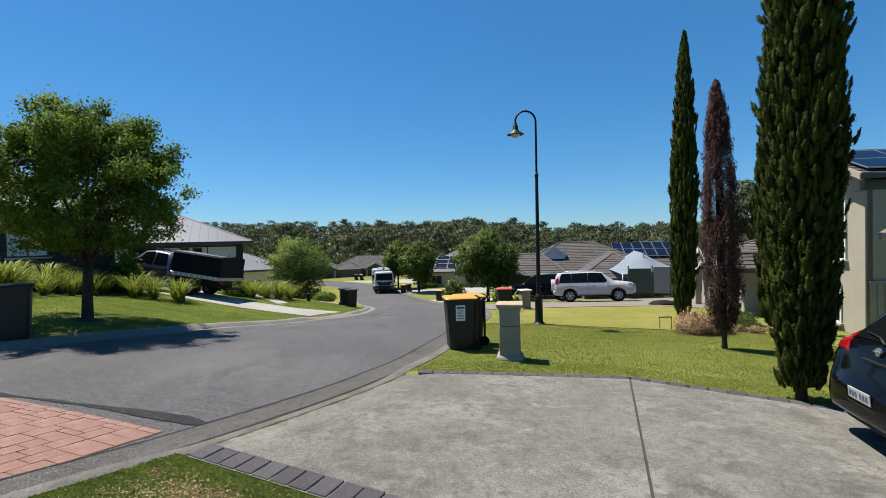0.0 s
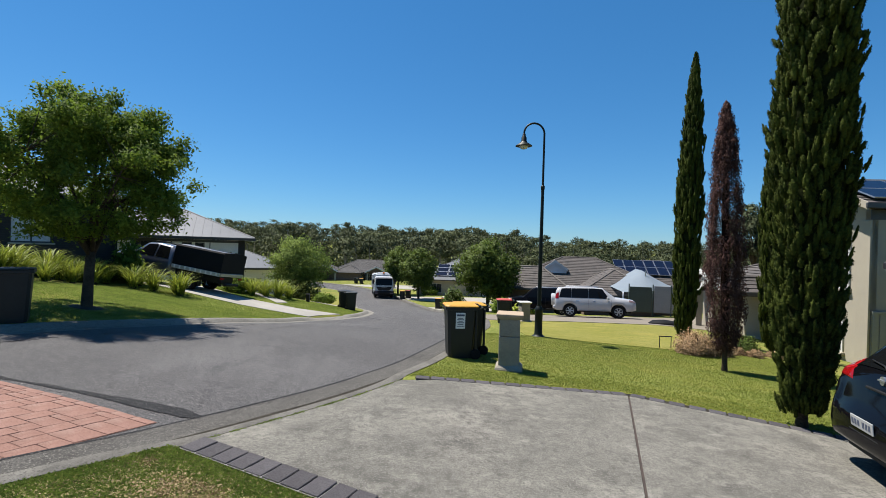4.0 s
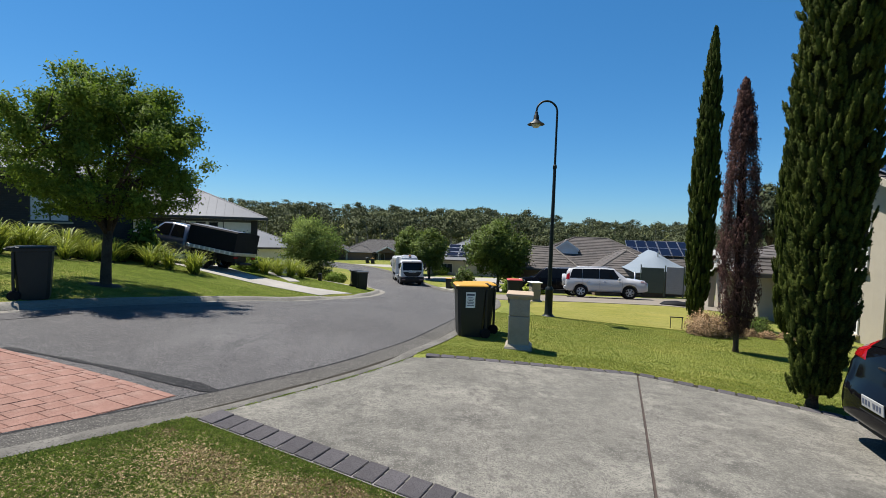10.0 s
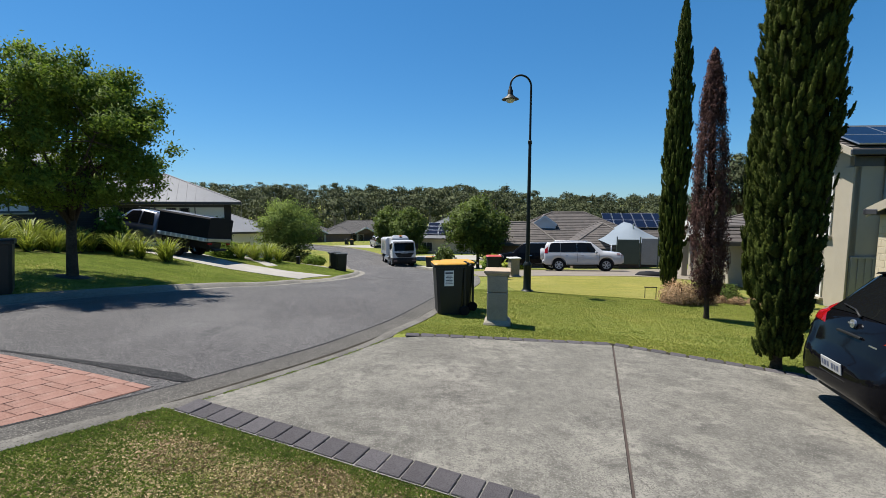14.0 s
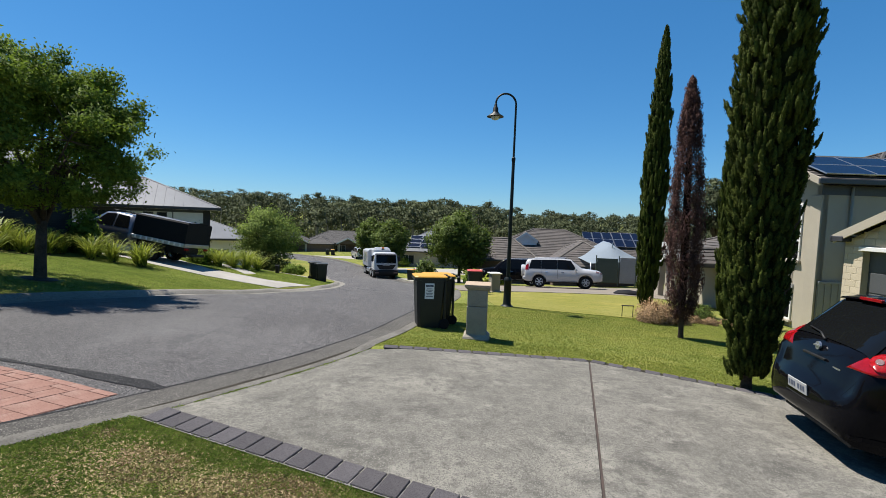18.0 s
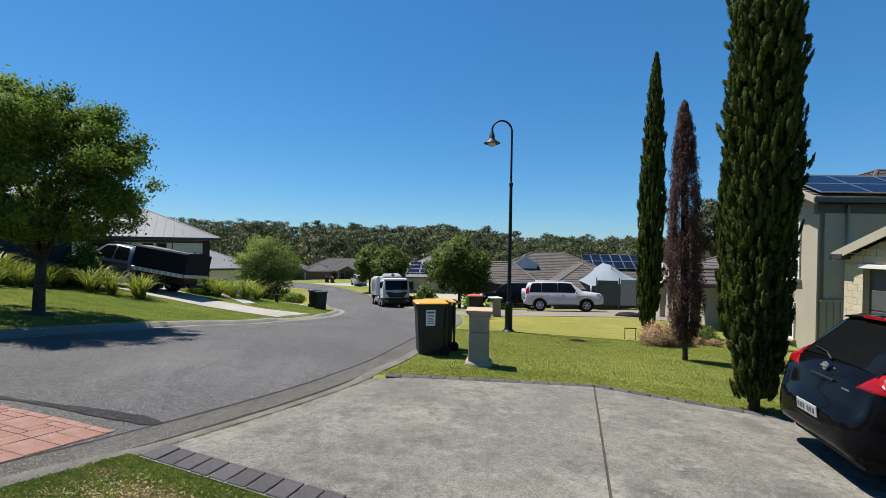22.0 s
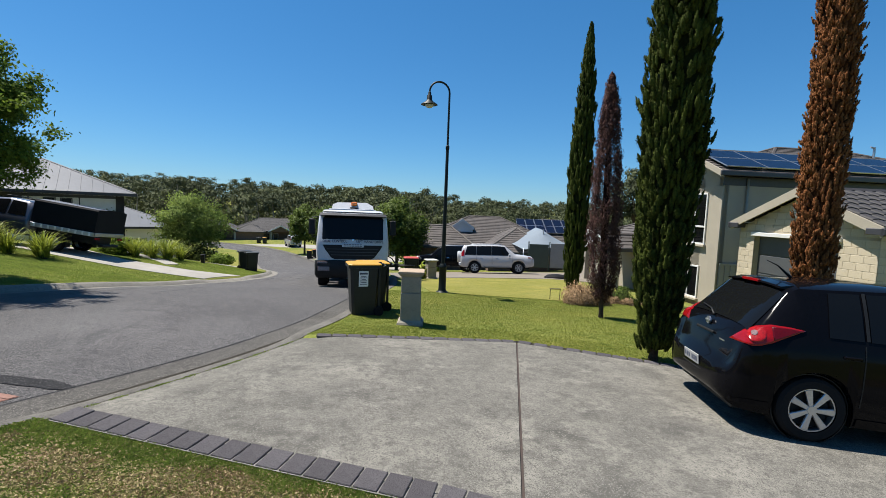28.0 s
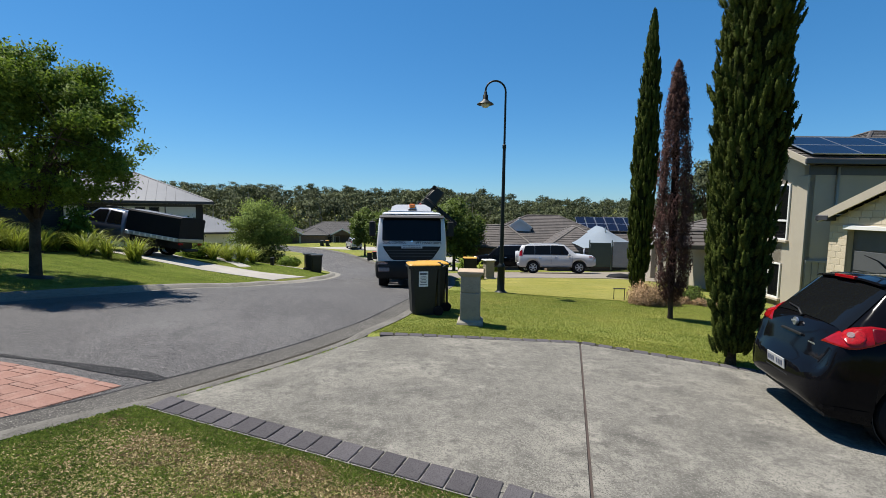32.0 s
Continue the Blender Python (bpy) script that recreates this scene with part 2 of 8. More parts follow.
    if trans:
        b.inputs["Subsurface Weight"].default_value = 0
        tr, ad = t.nodes.new("ShaderNodeBsdfTranslucent"), t.nodes.new("ShaderNodeMixShader")
        ad.inputs[0].default_value = trans
        link(colour, tr.inputs[0])
        link(b.outputs[0], ad.inputs[1])
        link(tr.outputs[0], ad.inputs[2])
        link(ad.outputs[0], t.nodes["Material Output"].inputs[0])
    if bump:
        bn = t.nodes.new("ShaderNodeBump")
        bn.inputs["Strength"].default_value, bn.inputs["Distance"].default_value = min(bump, 1.0), 0.01
        link(small.outputs[0], bn.inputs["Height"])
        link(bn.outputs[0], b.inputs["Normal"])
    return mat


def glass(name, tint, rough=0.03):
    """Dark vehicle or window glass: a glossy dark pane."""
    return material(name, tint, rough, 0.0, tint, 2, 30, spec=0.18, coat=0.0)


M = {
    "asphalt": material("asphalt", (0.099, 0.095, 0.094), 0.85, dark=(0.060, 0.058, 0.058), scale=0.35, fine=110, bump=1.0, spread=0.62, spec=0.15, speck=[((0.2052, 0.1944, 0.1836), 120, 0.12), ((0.0162, 0.0162, 0.0173), 110, 0.18)], blotch=[((0.118, 0.114, 0.112), 0.5, 0.2, 0.35), ((0.052, 0.050, 0.052), 0.8, 0.14, 3.0), ((0.0600, 0.0600, 0.0600), 2.5, 0.12, 0.25)]),
    # stained gutter darker, kerb_top lighter: the lip's shading is put into both colours
    "kerb": material("shaded_gutter_concrete", (0.092, 0.087, 0.079), 0.9, dark=(0.050, 0.047, 0.043), scale=1.6, fine=70, bump=0.8, spread=0.55, spec=0.12, speck=[((0.035, 0.033, 0.030), 120, 0.16), ((0.17, 0.16, 0.142), 130, 0.10)], blotch=[((0.045, 0.042, 0.038), 1.6, 0.2, 0.5)]),
    "kerb_top": material("kerb_top_concrete", (0.155, 0.146, 0.129), 0.9, dark=(0.088, 0.083, 0.074), scale=1.8, fine=60, bump=0.7, spec=0.12, speck=[((0.06, 0.056, 0.050), 120, 0.14)], blotch=[((0.07, 0.066, 0.058), 2.0, 0.22, 0.6), ((0.20, 0.189, 0.168), 1.5, 0.12, 0.5)]),
    "kerb_pale": material("pale_kerb_concrete", (0.24, 0.225, 0.195), 0.9, dark=(0.14, 0.13, 0.11), scale=1.0, fine=50, bump=0.5, spec=0.12, speck=[((0.08, 0.075, 0.066), 90, 0.12)]),
    "drive": material("driveway_concrete", (0.194, 0.184, 0.160), 0.9, dark=(0.092, 0.088, 0.076), scale=0.9, fine=48, bump=0.8, spread=0.66, spec=0.12, speck=[((0.078, 0.074, 0.064), 150, 0.22), ((0.205, 0.194, 0.170), 170, 0.10)], blotch=[((0.222, 0.210, 0.179), 0.9, 0.25, 1.2), ((0.092, 0.088, 0.077), 4.0, 0.21, 1.3), ((0.072, 0.069, 0.061), 1.9, 0.21, 1.2), ((0.076, 0.073, 0.065), 14.0, 0.20, 1.0), ((0.236, 0.224, 0.194), 3.1, 0.15, 1.2)]),
    "pale_drive": material("pale_concrete", (0.310, 0.291, 0.260), 0.9, dark=(0.223, 0.211, 0.186), scale=0.8, fine=30, bump=0.3, spec=0.15),
    "lawn": material("lawn", (0.155, 0.172, 0.042), 0.95, dark=(0.092, 0.112, 0.022), scale=0.5, fine=18, bump=1.0, spread=0.5, spec=0.05, speck=[((0.050, 0.066, 0.014), 90, 0.10), ((0.230, 0.210, 0.072), 70, 0.12)], blotch=[((0.200, 0.180, 0.048), 0.7, 0.24, 1.0), ((0.075, 0.105, 0.019), 0.5, 0.16, 1.0)]),
    "worn_lawn": material("worn_lawn", (0.180, 0.155, 0.064), 0.95, dark=(0.080, 0.074, 0.030), scale=1.6, fine=22, bump=1.0, spread=0.5, spec=0.05, speck=[((0.028, 0.026, 0.014), 60, 0.12), ((0.30, 0.235, 0.138), 80, 0.18)], blotch=[((0.185, 0.132, 0.080), 1.3, 0.27, 1.0)]),
    "tar": material("tar_patch", (0.024, 0.024, 0.025), 0.8, dark=(0.012, 0.012, 0.013), scale=3, fine=50, bump=0.6, spec=0.1, speck=[((0.08, 0.078, 0.075), 110, 0.1)]),
    # earth in cracks and beds; also colours the shade line below the kerb lip
    "dirt": material("dark_dirt_and_shade", (0.05, 0.045, 0.036), 0.95, dark=(0.02, 0.018, 0.015), scale=5, fine=50, bump=0.8, spec=0.05),
    "bed": material("edging_mortar", (0.20, 0.19, 0.175), 0.95, dark=(0.11, 0.105, 0.095), scale=5, fine=60, bump=0.5, spec=0.1),
    # pale pane: curtain and the glass's bright reflection painted as one colour
    "curtain_reflection": material("window_curtain_and_reflection", (0.62, 0.64, 0.66), 0.7, dark=(0.45, 0.47, 0.50), scale=3, fine=12),
    "paver": material("dark_paver", (0.092, 0.085, 0.088), 0.85, dark=(0.056, 0.052, 0.055), scale=5, fine=90, bump=0.9, thing_vary=0.18, speck=[((0.042, 0.038, 0.040), 220, 0.14)], spec=0.15),
    "brickred": material("red_stamped_paving", (0.240, 0.140, 0.112), 0.85, dark=(0.190, 0.104, 0.081), scale=3, fine=50, bump=0.5, thing_vary=0.07, spec=0.12, speck=[((0.14, 0.078, 0.060), 160, 0.12)], blotch=[((0.27, 0.18, 0.148), 2.0, 0.2, 1.0), ((0.175, 0.104, 0.083), 1.1, 0.2, 1.5)]),
    "joint_red": material("red_paving_joint", (0.185, 0.103, 0.080), 0.95, dark=(0.125, 0.068, 0.053), scale=6, fine=60, spec=0.1),
    "dark_lens": material("deep_red_lens", (0.085, 0.002, 0.004), 0.15, dark=(0.055, 0.0015, 0.003), scale=12, fine=60, coat=0.2, spec=0.25),
    "bright_lens": material("bright_red_lens", (0.34, 0.010, 0.012), 0.25, dark=(0.15, 0.004, 0.006), scale=45, fine=120, coat=0.2, spec=0.25),
    "amber_pale": material("pale_amber_lens", (0.34, 0.10, 0.06), 0.2, dark=(0.22, 0.05, 0.035), scale=30, fine=90, coat=1.0),
    "joint": material("dark_joint", (0.060, 0.041, 0.034), 0.95, dark=(0.034, 0.026, 0.022), scale=6, fine=60),
    "trunk": material("bark", (0.085, 0.066, 0.048), 0.95, dark=(0.03, 0.024, 0.018), scale=6, fine=40, bump=1.0, spec=0.1),
    "leaf": material("tree_leaf", (0.165, 0.235, 0.028), 0.7, dark=(0.060, 0.100, 0.014), scale=1.5, fine=12, island=0.25, trans=0.42, spec=0.15),
    # base is the lit green; dark paints the deep shade among the sprays
    "cypress": material("cypress_green", (0.066, 0.082, 0.013), 0.85, dark=(0.014, 0.023, 0.005), scale=1.3, fine=30, bump=1.0, spread=0.6, island=0.28, trans=0.05, spec=0.08),
    "cypress_brown": material("dead_cypress_rust", (0.290, 0.125, 0.048), 0.9, dark=(0.125, 0.048, 0.020), scale=1.5, fine=34, bump=1.0, spread=0.6, island=0.25, trans=0.08, spec=0.06),
    "cypress_red": material("dead_cypress_purple_brown", (0.125, 0.066, 0.055), 0.9, dark=(0.050, 0.028, 0.026), scale=1.5, fine=10, island=0.4, trans=0.1, spec=0.1),
    # hearts: cypress cores, darkened to stand for the shade inside the foliage
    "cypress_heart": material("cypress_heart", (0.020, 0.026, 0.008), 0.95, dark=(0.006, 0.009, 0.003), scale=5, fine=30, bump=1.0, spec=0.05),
    "cypress_brown_heart": material("dead_cypress_shaded_heart", (0.075, 0.03, 0.012), 0.95, dark=(0.025, 0.011, 0.005), scale=5, fine=30, bump=1.0, spec=0.05),
    "cypress_red_heart": material("dying_cypress_shaded_heart", (0.030, 0.016, 0.013), 0.95, dark=(0.012, 0.007, 0.006), scale=5, fine=30, bump=1.0, spec=0.05),
    # base is the sunlit leaf; dark paints the shaded inside of a clump
    "strap": material("strap_leaf", (0.36, 0.38, 0.05), 0.5, dark=(0.085, 0.135, 0.018), scale=1.4, fine=10, island=0.45, trans=0.35, spec=0.2),
    "blade": material("grass_blade", (0.205, 0.262, 0.052), 0.7, dark=(0.095, 0.145, 0.026), scale=0.9, fine=6, island=0.4, trans=0.35, spec=0.1),
    "blade_green": material("green_verge_blade", (0.235, 0.290, 0.058), 0.7, dark=(0.115, 0.165, 0.029), scale=0.9, fine=6, island=0.35, trans=0.38, spec=0.1),
    "blade_sun": material("sunny_grass_blade", (0.245, 0.264, 0.056), 0.7, dark=(0.112, 0.150, 0.024), scale=0.9, fine=6, island=0.35, trans=0.35, spec=0.1),
    "plate": material("number_plate_white", (0.34, 0.34, 0.33), 0.5, dark=(0.28, 0.28, 0.27), scale=10, fine=60),
    "blade_dry": material("dry_grass_blade", (0.330, 0.255, 0.125), 0.8, dark=(0.17, 0.12, 0.06), scale=2, fine=8, island=0.35, trans=0.2, spec=0.1),
    "forest": material("eucalypt_leaf", (0.105, 0.120, 0.058), 0.75, dark=(0.024, 0.032, 0.017), scale=0.1, fine=0.5, island=0.25, trans=0.15, spec=0.1),
    "gum": material("gum_trunk", (0.247, 0.217, 0.180), 0.9, dark=(0.135, 0.112, 0.090), scale=1, fine=10),
    "white": material("white_paint", (0.671, 0.662, 0.636), 0.5, dark=(0.585, 0.576, 0.550), scale=1.5, fine=25),
    "cream": material("cream_render", (0.3721, 0.3315, 0.2574), 0.85, dark=(0.3180, 0.2844, 0.2238), scale=1.0, fine=40, bump=0.3),
    "beige": material("beige_brick", (0.50, 0.432, 0.315), 0.9, dark=(0.43, 0.368, 0.262), scale=2.0, fine=40, bump=0.4, thing_vary=0.06),
    "darkbrick": material("charcoal_brick", (0.038, 0.034, 0.032), 0.85, dark=(0.021, 0.019, 0.019), scale=3, fine=35, bump=0.5, thing_vary=0.3),
    "tile": material("brown_roof_tile", (0.082, 0.069, 0.061), 0.8, dark=(0.036, 0.031, 0.028), scale=1.2, fine=14, bump=0.4, thing_vary=0.15, blotch=[((0.030, 0.027, 0.026), 1.5, 0.2, 0.3)]),
    "ridge_tile": material("mortared_ridge_tile", (0.150, 0.132, 0.115), 0.85, dark=(0.080, 0.070, 0.062), scale=2, fine=20, bump=0.4),
    "tile_dark": material("charcoal_roof_tile", (0.036, 0.032, 0.032), 0.7, dark=(0.018, 0.016, 0.016), scale=1.2, fine=14, bump=0.4, thing_vary=0.15),
    "metalroof": material("pale_steel_roof", (0.105, 0.112, 0.124), 0.5, 0.0, dark=(0.082, 0.088, 0.098), scale=0.5, fine=10, spec=0.25),
    "fascia": material("dark_fascia", (0.045, 0.045, 0.05), 0.45, dark=(0.03, 0.03, 0.033), scale=2, fine=20),
    "solar": material("solar_cell", (0.006, 0.009, 0.024), 0.22, dark=(0.004, 0.006, 0.015), scale=2, fine=20, spec=0.16),
    "alu": material("aluminium", (0.52, 0.53, 0.55), 0.38, 0.9, dark=(0.42, 0.42, 0.44), scale=4, fine=40),
    "pane": glass("window_pane", (0.03, 0.035, 0.04)),
    "glass": glass("car_glass", (0.005, 0.0055, 0.006)),
    "black_paint": material("black_car_paint", (0.0035, 0.0035, 0.0048), 0.07, dark=(0.0028, 0.0028, 0.0036), scale=2, fine=30, spec=0.10),
    "white_car": material("white_car_paint", (0.40, 0.40, 0.405), 0.3, dark=(0.37, 0.37, 0.375), scale=2, fine=30, coat=0.8),
    "blue_paint": material("grey_blue_car_paint", (0.064, 0.068, 0.090), 0.3, 0.3, dark=(0.049, 0.053, 0.071), scale=2, fine=30, coat=0.8),
    "rubber": material("tyre_rubber", (0.013, 0.013, 0.014), 0.85, dark=(0.011, 0.011, 0.011), scale=8, fine=60, bump=0.4, spec=0.12),
    "plastic": material("black_plastic", (0.013, 0.013, 0.013), 0.55, dark=(0.008, 0.008, 0.008), scale=6, fine=60, bump=0.15, spec=0.25),
    "binplastic": material("bin_plastic_green_black", (0.013, 0.016, 0.014), 0.5, dark=(0.008, 0.010, 0.009), scale=3, fine=50, bump=0.2, spec=0.35),
    "lid_yellow": material("yellow_lid", (0.52, 0.26, 0.015), 0.55, dark=(0.40, 0.19, 0.011), scale=3, fine=40, blotch=[((0.30, 0.16, 0.02), 4.0, 0.16, 1.0)]),
    "lid_red": material("red_lid", (0.42, 0.040, 0.028), 0.5, dark=(0.30, 0.028, 0.020), scale=3, fine=40),
    "sticker": material("white_sticker", (0.72, 0.72, 0.72), 0.6, dark=(0.6, 0.6, 0.62), scale=10, fine=60),
    "ink": material("grey_print", (0.075, 0.090, 0.128), 0.7, dark=(0.053, 0.060, 0.090), scale=10, fine=60),
    "post": material("letterbox_render", (0.285, 0.255, 0.200), 0.9, dark=(0.195, 0.172, 0.132), scale=4, fine=50, bump=0.5, blotch=[((0.15, 0.13, 0.10), 3.0, 0.2, 0.5)]),
    "cap": material("sandstone_cap", (0.36, 0.275, 0.19), 0.9, dark=(0.28, 0.21, 0.145), scale=5, fine=50, bump=0.4),
    "lamp_green": material("dark_green_lamp_paint", (0.005, 0.009, 0.0075), 0.5, dark=(0.003, 0.006, 0.005), scale=5, fine=40, spec=0.25),
    "diffuser": material("lamp_glass", (0.45, 0.46, 0.45), 0.3, dark=(0.36, 0.37, 0.36), scale=5, fine=40),
    "red_lens": material("red_lamp_lens", (0.24, 0.004, 0.006), 0.15, dark=(0.16, 0.003, 0.004), scale=25, fine=80, coat=0.2, spec=0.25),
    "clear_lens": material("clear_lamp_lens", (0.22, 0.15, 0.15), 0.2, dark=(0.12, 0.07, 0.07), scale=40, fine=90, coat=0.3),
    "amber": material("amber_lens", (0.75, 0.20, 0.02), 0.3, dark=(0.6, 0.16, 0.02), scale=12, fine=60, coat=0.8),
    "truck_white": material("truck_white_paint", (0.528, 0.536, 0.552), 0.4, dark=(0.440, 0.448, 0.464), scale=1.5, fine=20, coat=0.4),
    "chrome": material("chrome", (0.8, 0.8, 0.82), 0.12, 1.0, dark=(0.7, 0.7, 0.72), scale=5, fine=40),
    "sail": material("shade_sail_cloth", (0.28, 0.335, 0.39), 0.8, dark=(0.24, 0.29, 0.345), scale=1, fine=60, trans=0.4),
    "fence": material("green_steel_fence", (0.041, 0.064, 0.049), 0.5, dark=(0.030, 0.049, 0.038), scale=2, fine=20),
    "fence_pale": material("pale_steel_fence", (0.270, 0.277, 0.270), 0.5, dark=(0.225, 0.232, 0.225), scale=2, fine=20),
    "canopy": material("black_canvas", (0.008, 0.008, 0.010), 0.7, dark=(0.005, 0.005, 0.006), scale=3, fine=40, bump=0.3, spec=0.15),
    "blossom": material("pale_pink_foliage", (0.345, 0.225, 0.128), 0.8, dark=(0.195, 0.128, 0.053), scale=5, fine=20, island=0.4, trans=0.25),
    "mortar": material("brick_mortar", (0.42, 0.365, 0.270), 0.95, dark=(0.36, 0.312, 0.230), scale=4, fine=50, bump=0.4),
    "grey_door": material("grey_door_paint", (0.075, 0.079, 0.083), 0.5, dark=(0.064, 0.068, 0.071), scale=2, fine=20),
    "tan_drive": material("tan_aggregate", (0.190, 0.162, 0.126), 0.9, dark=(0.130, 0.110, 0.086), scale=0.7, fine=40, bump=0.4),
    "lawn_yellow": material("dry_yellow_lawn", (0.1978, 0.1840, 0.0570), 0.95, dark=(0.1380, 0.1380, 0.0258), scale=0.6, fine=12, bump=0.8, spread=0.5, spec=0.05, speck=[((0.0828, 0.0874, 0.0184), 40, 0.10)], blotch=[((0.2392, 0.2070, 0.0552), 0.4, 0.22, 4.0), ((0.1196, 0.1334, 0.0248), 0.7, 0.18, 5.0)]),
    "brownbrick": material("brown_brick", (0.150, 0.098, 0.071), 0.9, dark=(0.090, 0.060, 0.045), scale=2, fine=20, bump=0.4),
    "darkleaf": material("dark_round_leaf", (0.125, 0.170, 0.028), 0.6, dark=(0.036, 0.060, 0.013), scale=0.9, fine=5, island=0.4, trans=0.3, spec=0.15),
    "willow": material("fine_light_leaf", (0.21, 0.27, 0.06), 0.7, dark=(0.10, 0.15, 0.035), scale=0.8, fine=6, island=0.3, trans=0.4, spec=0.12),
    "mulch": material("dark_mulch", (0.038, 0.027, 0.019), 0.95, dark=(0.017, 0.012, 0.009), scale=4, fine=30, bump=1.0),
}

# ---- ground, road, kerbs, driveways ----
def side_of(kerb, y):
    """Unit step along a kerb and across it, to the right."""
    d = Vector((kerb(y + 0.05) - kerb(y - 0.05), 0.1)).normalized()
    return d, Vector((d.y, -d.x))


STATIONS = pace(-28, 0, 28)[:-1] + pace(0, 30, 120)[:-1] + pace(30, 88, 58)
RIGHT_STEPS = [0, 0.25, 0.5, 1, 1.5, 2, 3, 4, 5, 6, 8, 10, 12, 15, 18, 22, 28, 36, 48, 65, 90, 140, 240, 500, 1500]
SUNK = 0.32


def crossing(y):
    """1 where the driveway meets the road."""
    return ramp(y, 3.75, 4.0) * (1 - ramp(y, 6.55, 6.8))


def build_ground():
    rows = []
    for y in STATIONS:
        l, r = kerb_left(y), kerb_right(y)
        row = [(l - d, y, height(l - d - 1e-6, y)) for d in reversed(RIGHT_STEPS)]
        row += [(l + 0.12, y, profile(y) + tilt(y) - SUNK), ((l + r) / 2, y, profile(y) + tilt(y) / 2 - SUNK), (r - 0.12, y, profile(y) - SUNK)]
        row += [(r + d, y, height(r + d + 1e-6, y) - crossing(y) * (0.10 if d < 1.2 else 0)) for d in RIGHT_STEPS]
        rows.append(row)
    for y, rise in ((96, 0), (110, 0), (150, 0), (220, 1), (320, 4), (600, 12), (1600, 20)):
        rows.append([(x - 0.0, y, -5.45 + rise + (0.3 if abs(x) > 40 else 0)) for x, *_ in rows[len(STATIONS) - 1]])
    near = rows[0]
    rows.insert(0, [(x * 3, -1500, 3.0) for x, *_ in near])
    n = len(rows[0])
    verts = [p for row in rows for p in row]
    faces = [(i * n + k, i * n + k + 1, (i + 1) * n + k + 1, (i + 1) * n + k) for i in range(len(rows) - 1) for k in range(n - 1)]
    tagged(part("ground", raw(verts, faces), M["lawn"], smooth="all"), "mown green lawn falling towards the valley", "lawn", kind="structure")


def build_road():
    verts, faces = [], []
    cols = 13
    for y in STATIONS:
        a, b = road_edges(y)
        for k in range(cols):
            u = k / (cols - 1)
            x = a + (b - a) * u
            verts.append((x, y, road_height(x, y)))
    for i in range(len(STATIONS) - 1):
        faces += [(i * cols + k, i * cols + k + 1, (i + 1) * cols + k + 1, (i + 1) * cols + k) for k in range(cols - 1)]
    tagged(part("road", raw(verts, faces), M["asphalt"], smooth="all"), "grey asphalt suburban road curving downhill", "road", kind="structure")


def build_kerb(name, kerb, sign, flat=(), mat="kerb", wide=0.60):
    """A roll kerb and its gutter; flat: stretches of y with a lowered crossing."""
    lip = [(-0.02, -0.2), (-0.02, 0.012), (0.03, 0.02), (0.15, 0.016), (0.22, -0.02), (0.30, -0.10), (0.30, -0.2)]
    pan = [(0.302, -0.2), (0.302, -0.104), (0.34, -0.114), (wide - 0.06, -0.104), (wide, -0.106), (wide, -0.22)]
    # lip and pan get lighter and darker concrete to paint the profile's shading
    for kind, section, surface, label in (("kerb", lip, "kerb_pale" if mat == "kerb_pale" else "kerb_top", "weathered concrete roll kerb"), ("gutter", pan, mat, "stained concrete gutter beside the road")):
        rings = []
        for y in STATIONS:
            d, n = side_of(kerb, y)
            low = max([ramp(y, a - 0.5, a + 0.3) * (1 - ramp(y, b - 0.3, b + 0.5)) for a, b in flat] or [0])
            ring = []
            for off, z in section:
                z = z - low * (0.055 if -0.05 < z < 0.05 else 0)
                p = Vector((kerb(y), y)) - n * off * sign
                ring.append((p.x, p.y, profile(y) + (tilt(y) if sign < 0 else 0) + z))
            rings.append(ring)
        tagged(part(name.replace("kerb", kind), Mesh().rings(rings, closed=True, caps=True), M[surface], smooth=True), label, kind, kind="structure")


def sheet(outline, lift, steps=12, thick=0.12, at_kerb=False):
    """A slab that follows the ground inside a four-sided outline (corners a, b, c, d)."""
    a, b, c, d = [Vector(p) for p in outline]
    verts, faces = [], []
    for j in range(steps + 1):
        for i in range(steps + 1):
            u, v = i / steps, j / steps
            s = a.lerp(d, v)
            if at_kerb:
                s.x = kerb_right(s.y) + 0.012
            p = s.lerp(b.lerp(c, v), u)
            verts.append((p.x, p.y, height(p.x, p.y) + lift - (0.05 * (1 - ramp(p.x - kerb_right(p.y), 0, 0.6)) if at_kerb else 0)))
    n = steps + 1
    faces = [(j * n + i, j * n + i + 1, (j + 1) * n + i + 1, (j + 1) * n + i) for j in range(steps) for i in range(steps)]
    rim = [i for i in range(n)] + [j * n + n - 1 for j in range(1, n)] + [(n - 1) * n + i for i in range(n - 2, -1, -1)] + [j * n for j in range(n - 2, 0, -1)]
    k = len(verts)
    verts += [(verts[i][0], verts[i][1], verts[i][2] - thick) for i in rim]
    faces += [(rim[i], k + i, k + (i + 1) % len(rim), rim[(i + 1) % len(rim)]) for i in range(len(rim))]
    return raw(verts, faces)


build_ground()
build_road()
build_kerb("kerb_right", kerb_right, 1, ((3.9, 6.6), (22, 28)), "kerb", 0.78)
build_kerb("kerb_left", kerb_left, -1, ((18.8, 21.2),), "kerb_pale")

# the driveway: two concrete bays with an open joint between them
DRIVE_LIFT = 0.022
J0, J1 = (2.725, 6.60), (1.20, 2.27)
bay = part("driveway", sheet([(-2.13, 4.02), (J1[0] - 0.012, J1[1] + 0.13), (J0[0] - 0.012, J0[1]), (-0.66, 6.66)], DRIVE_LIFT, 24, at_kerb=True), M["drive"])
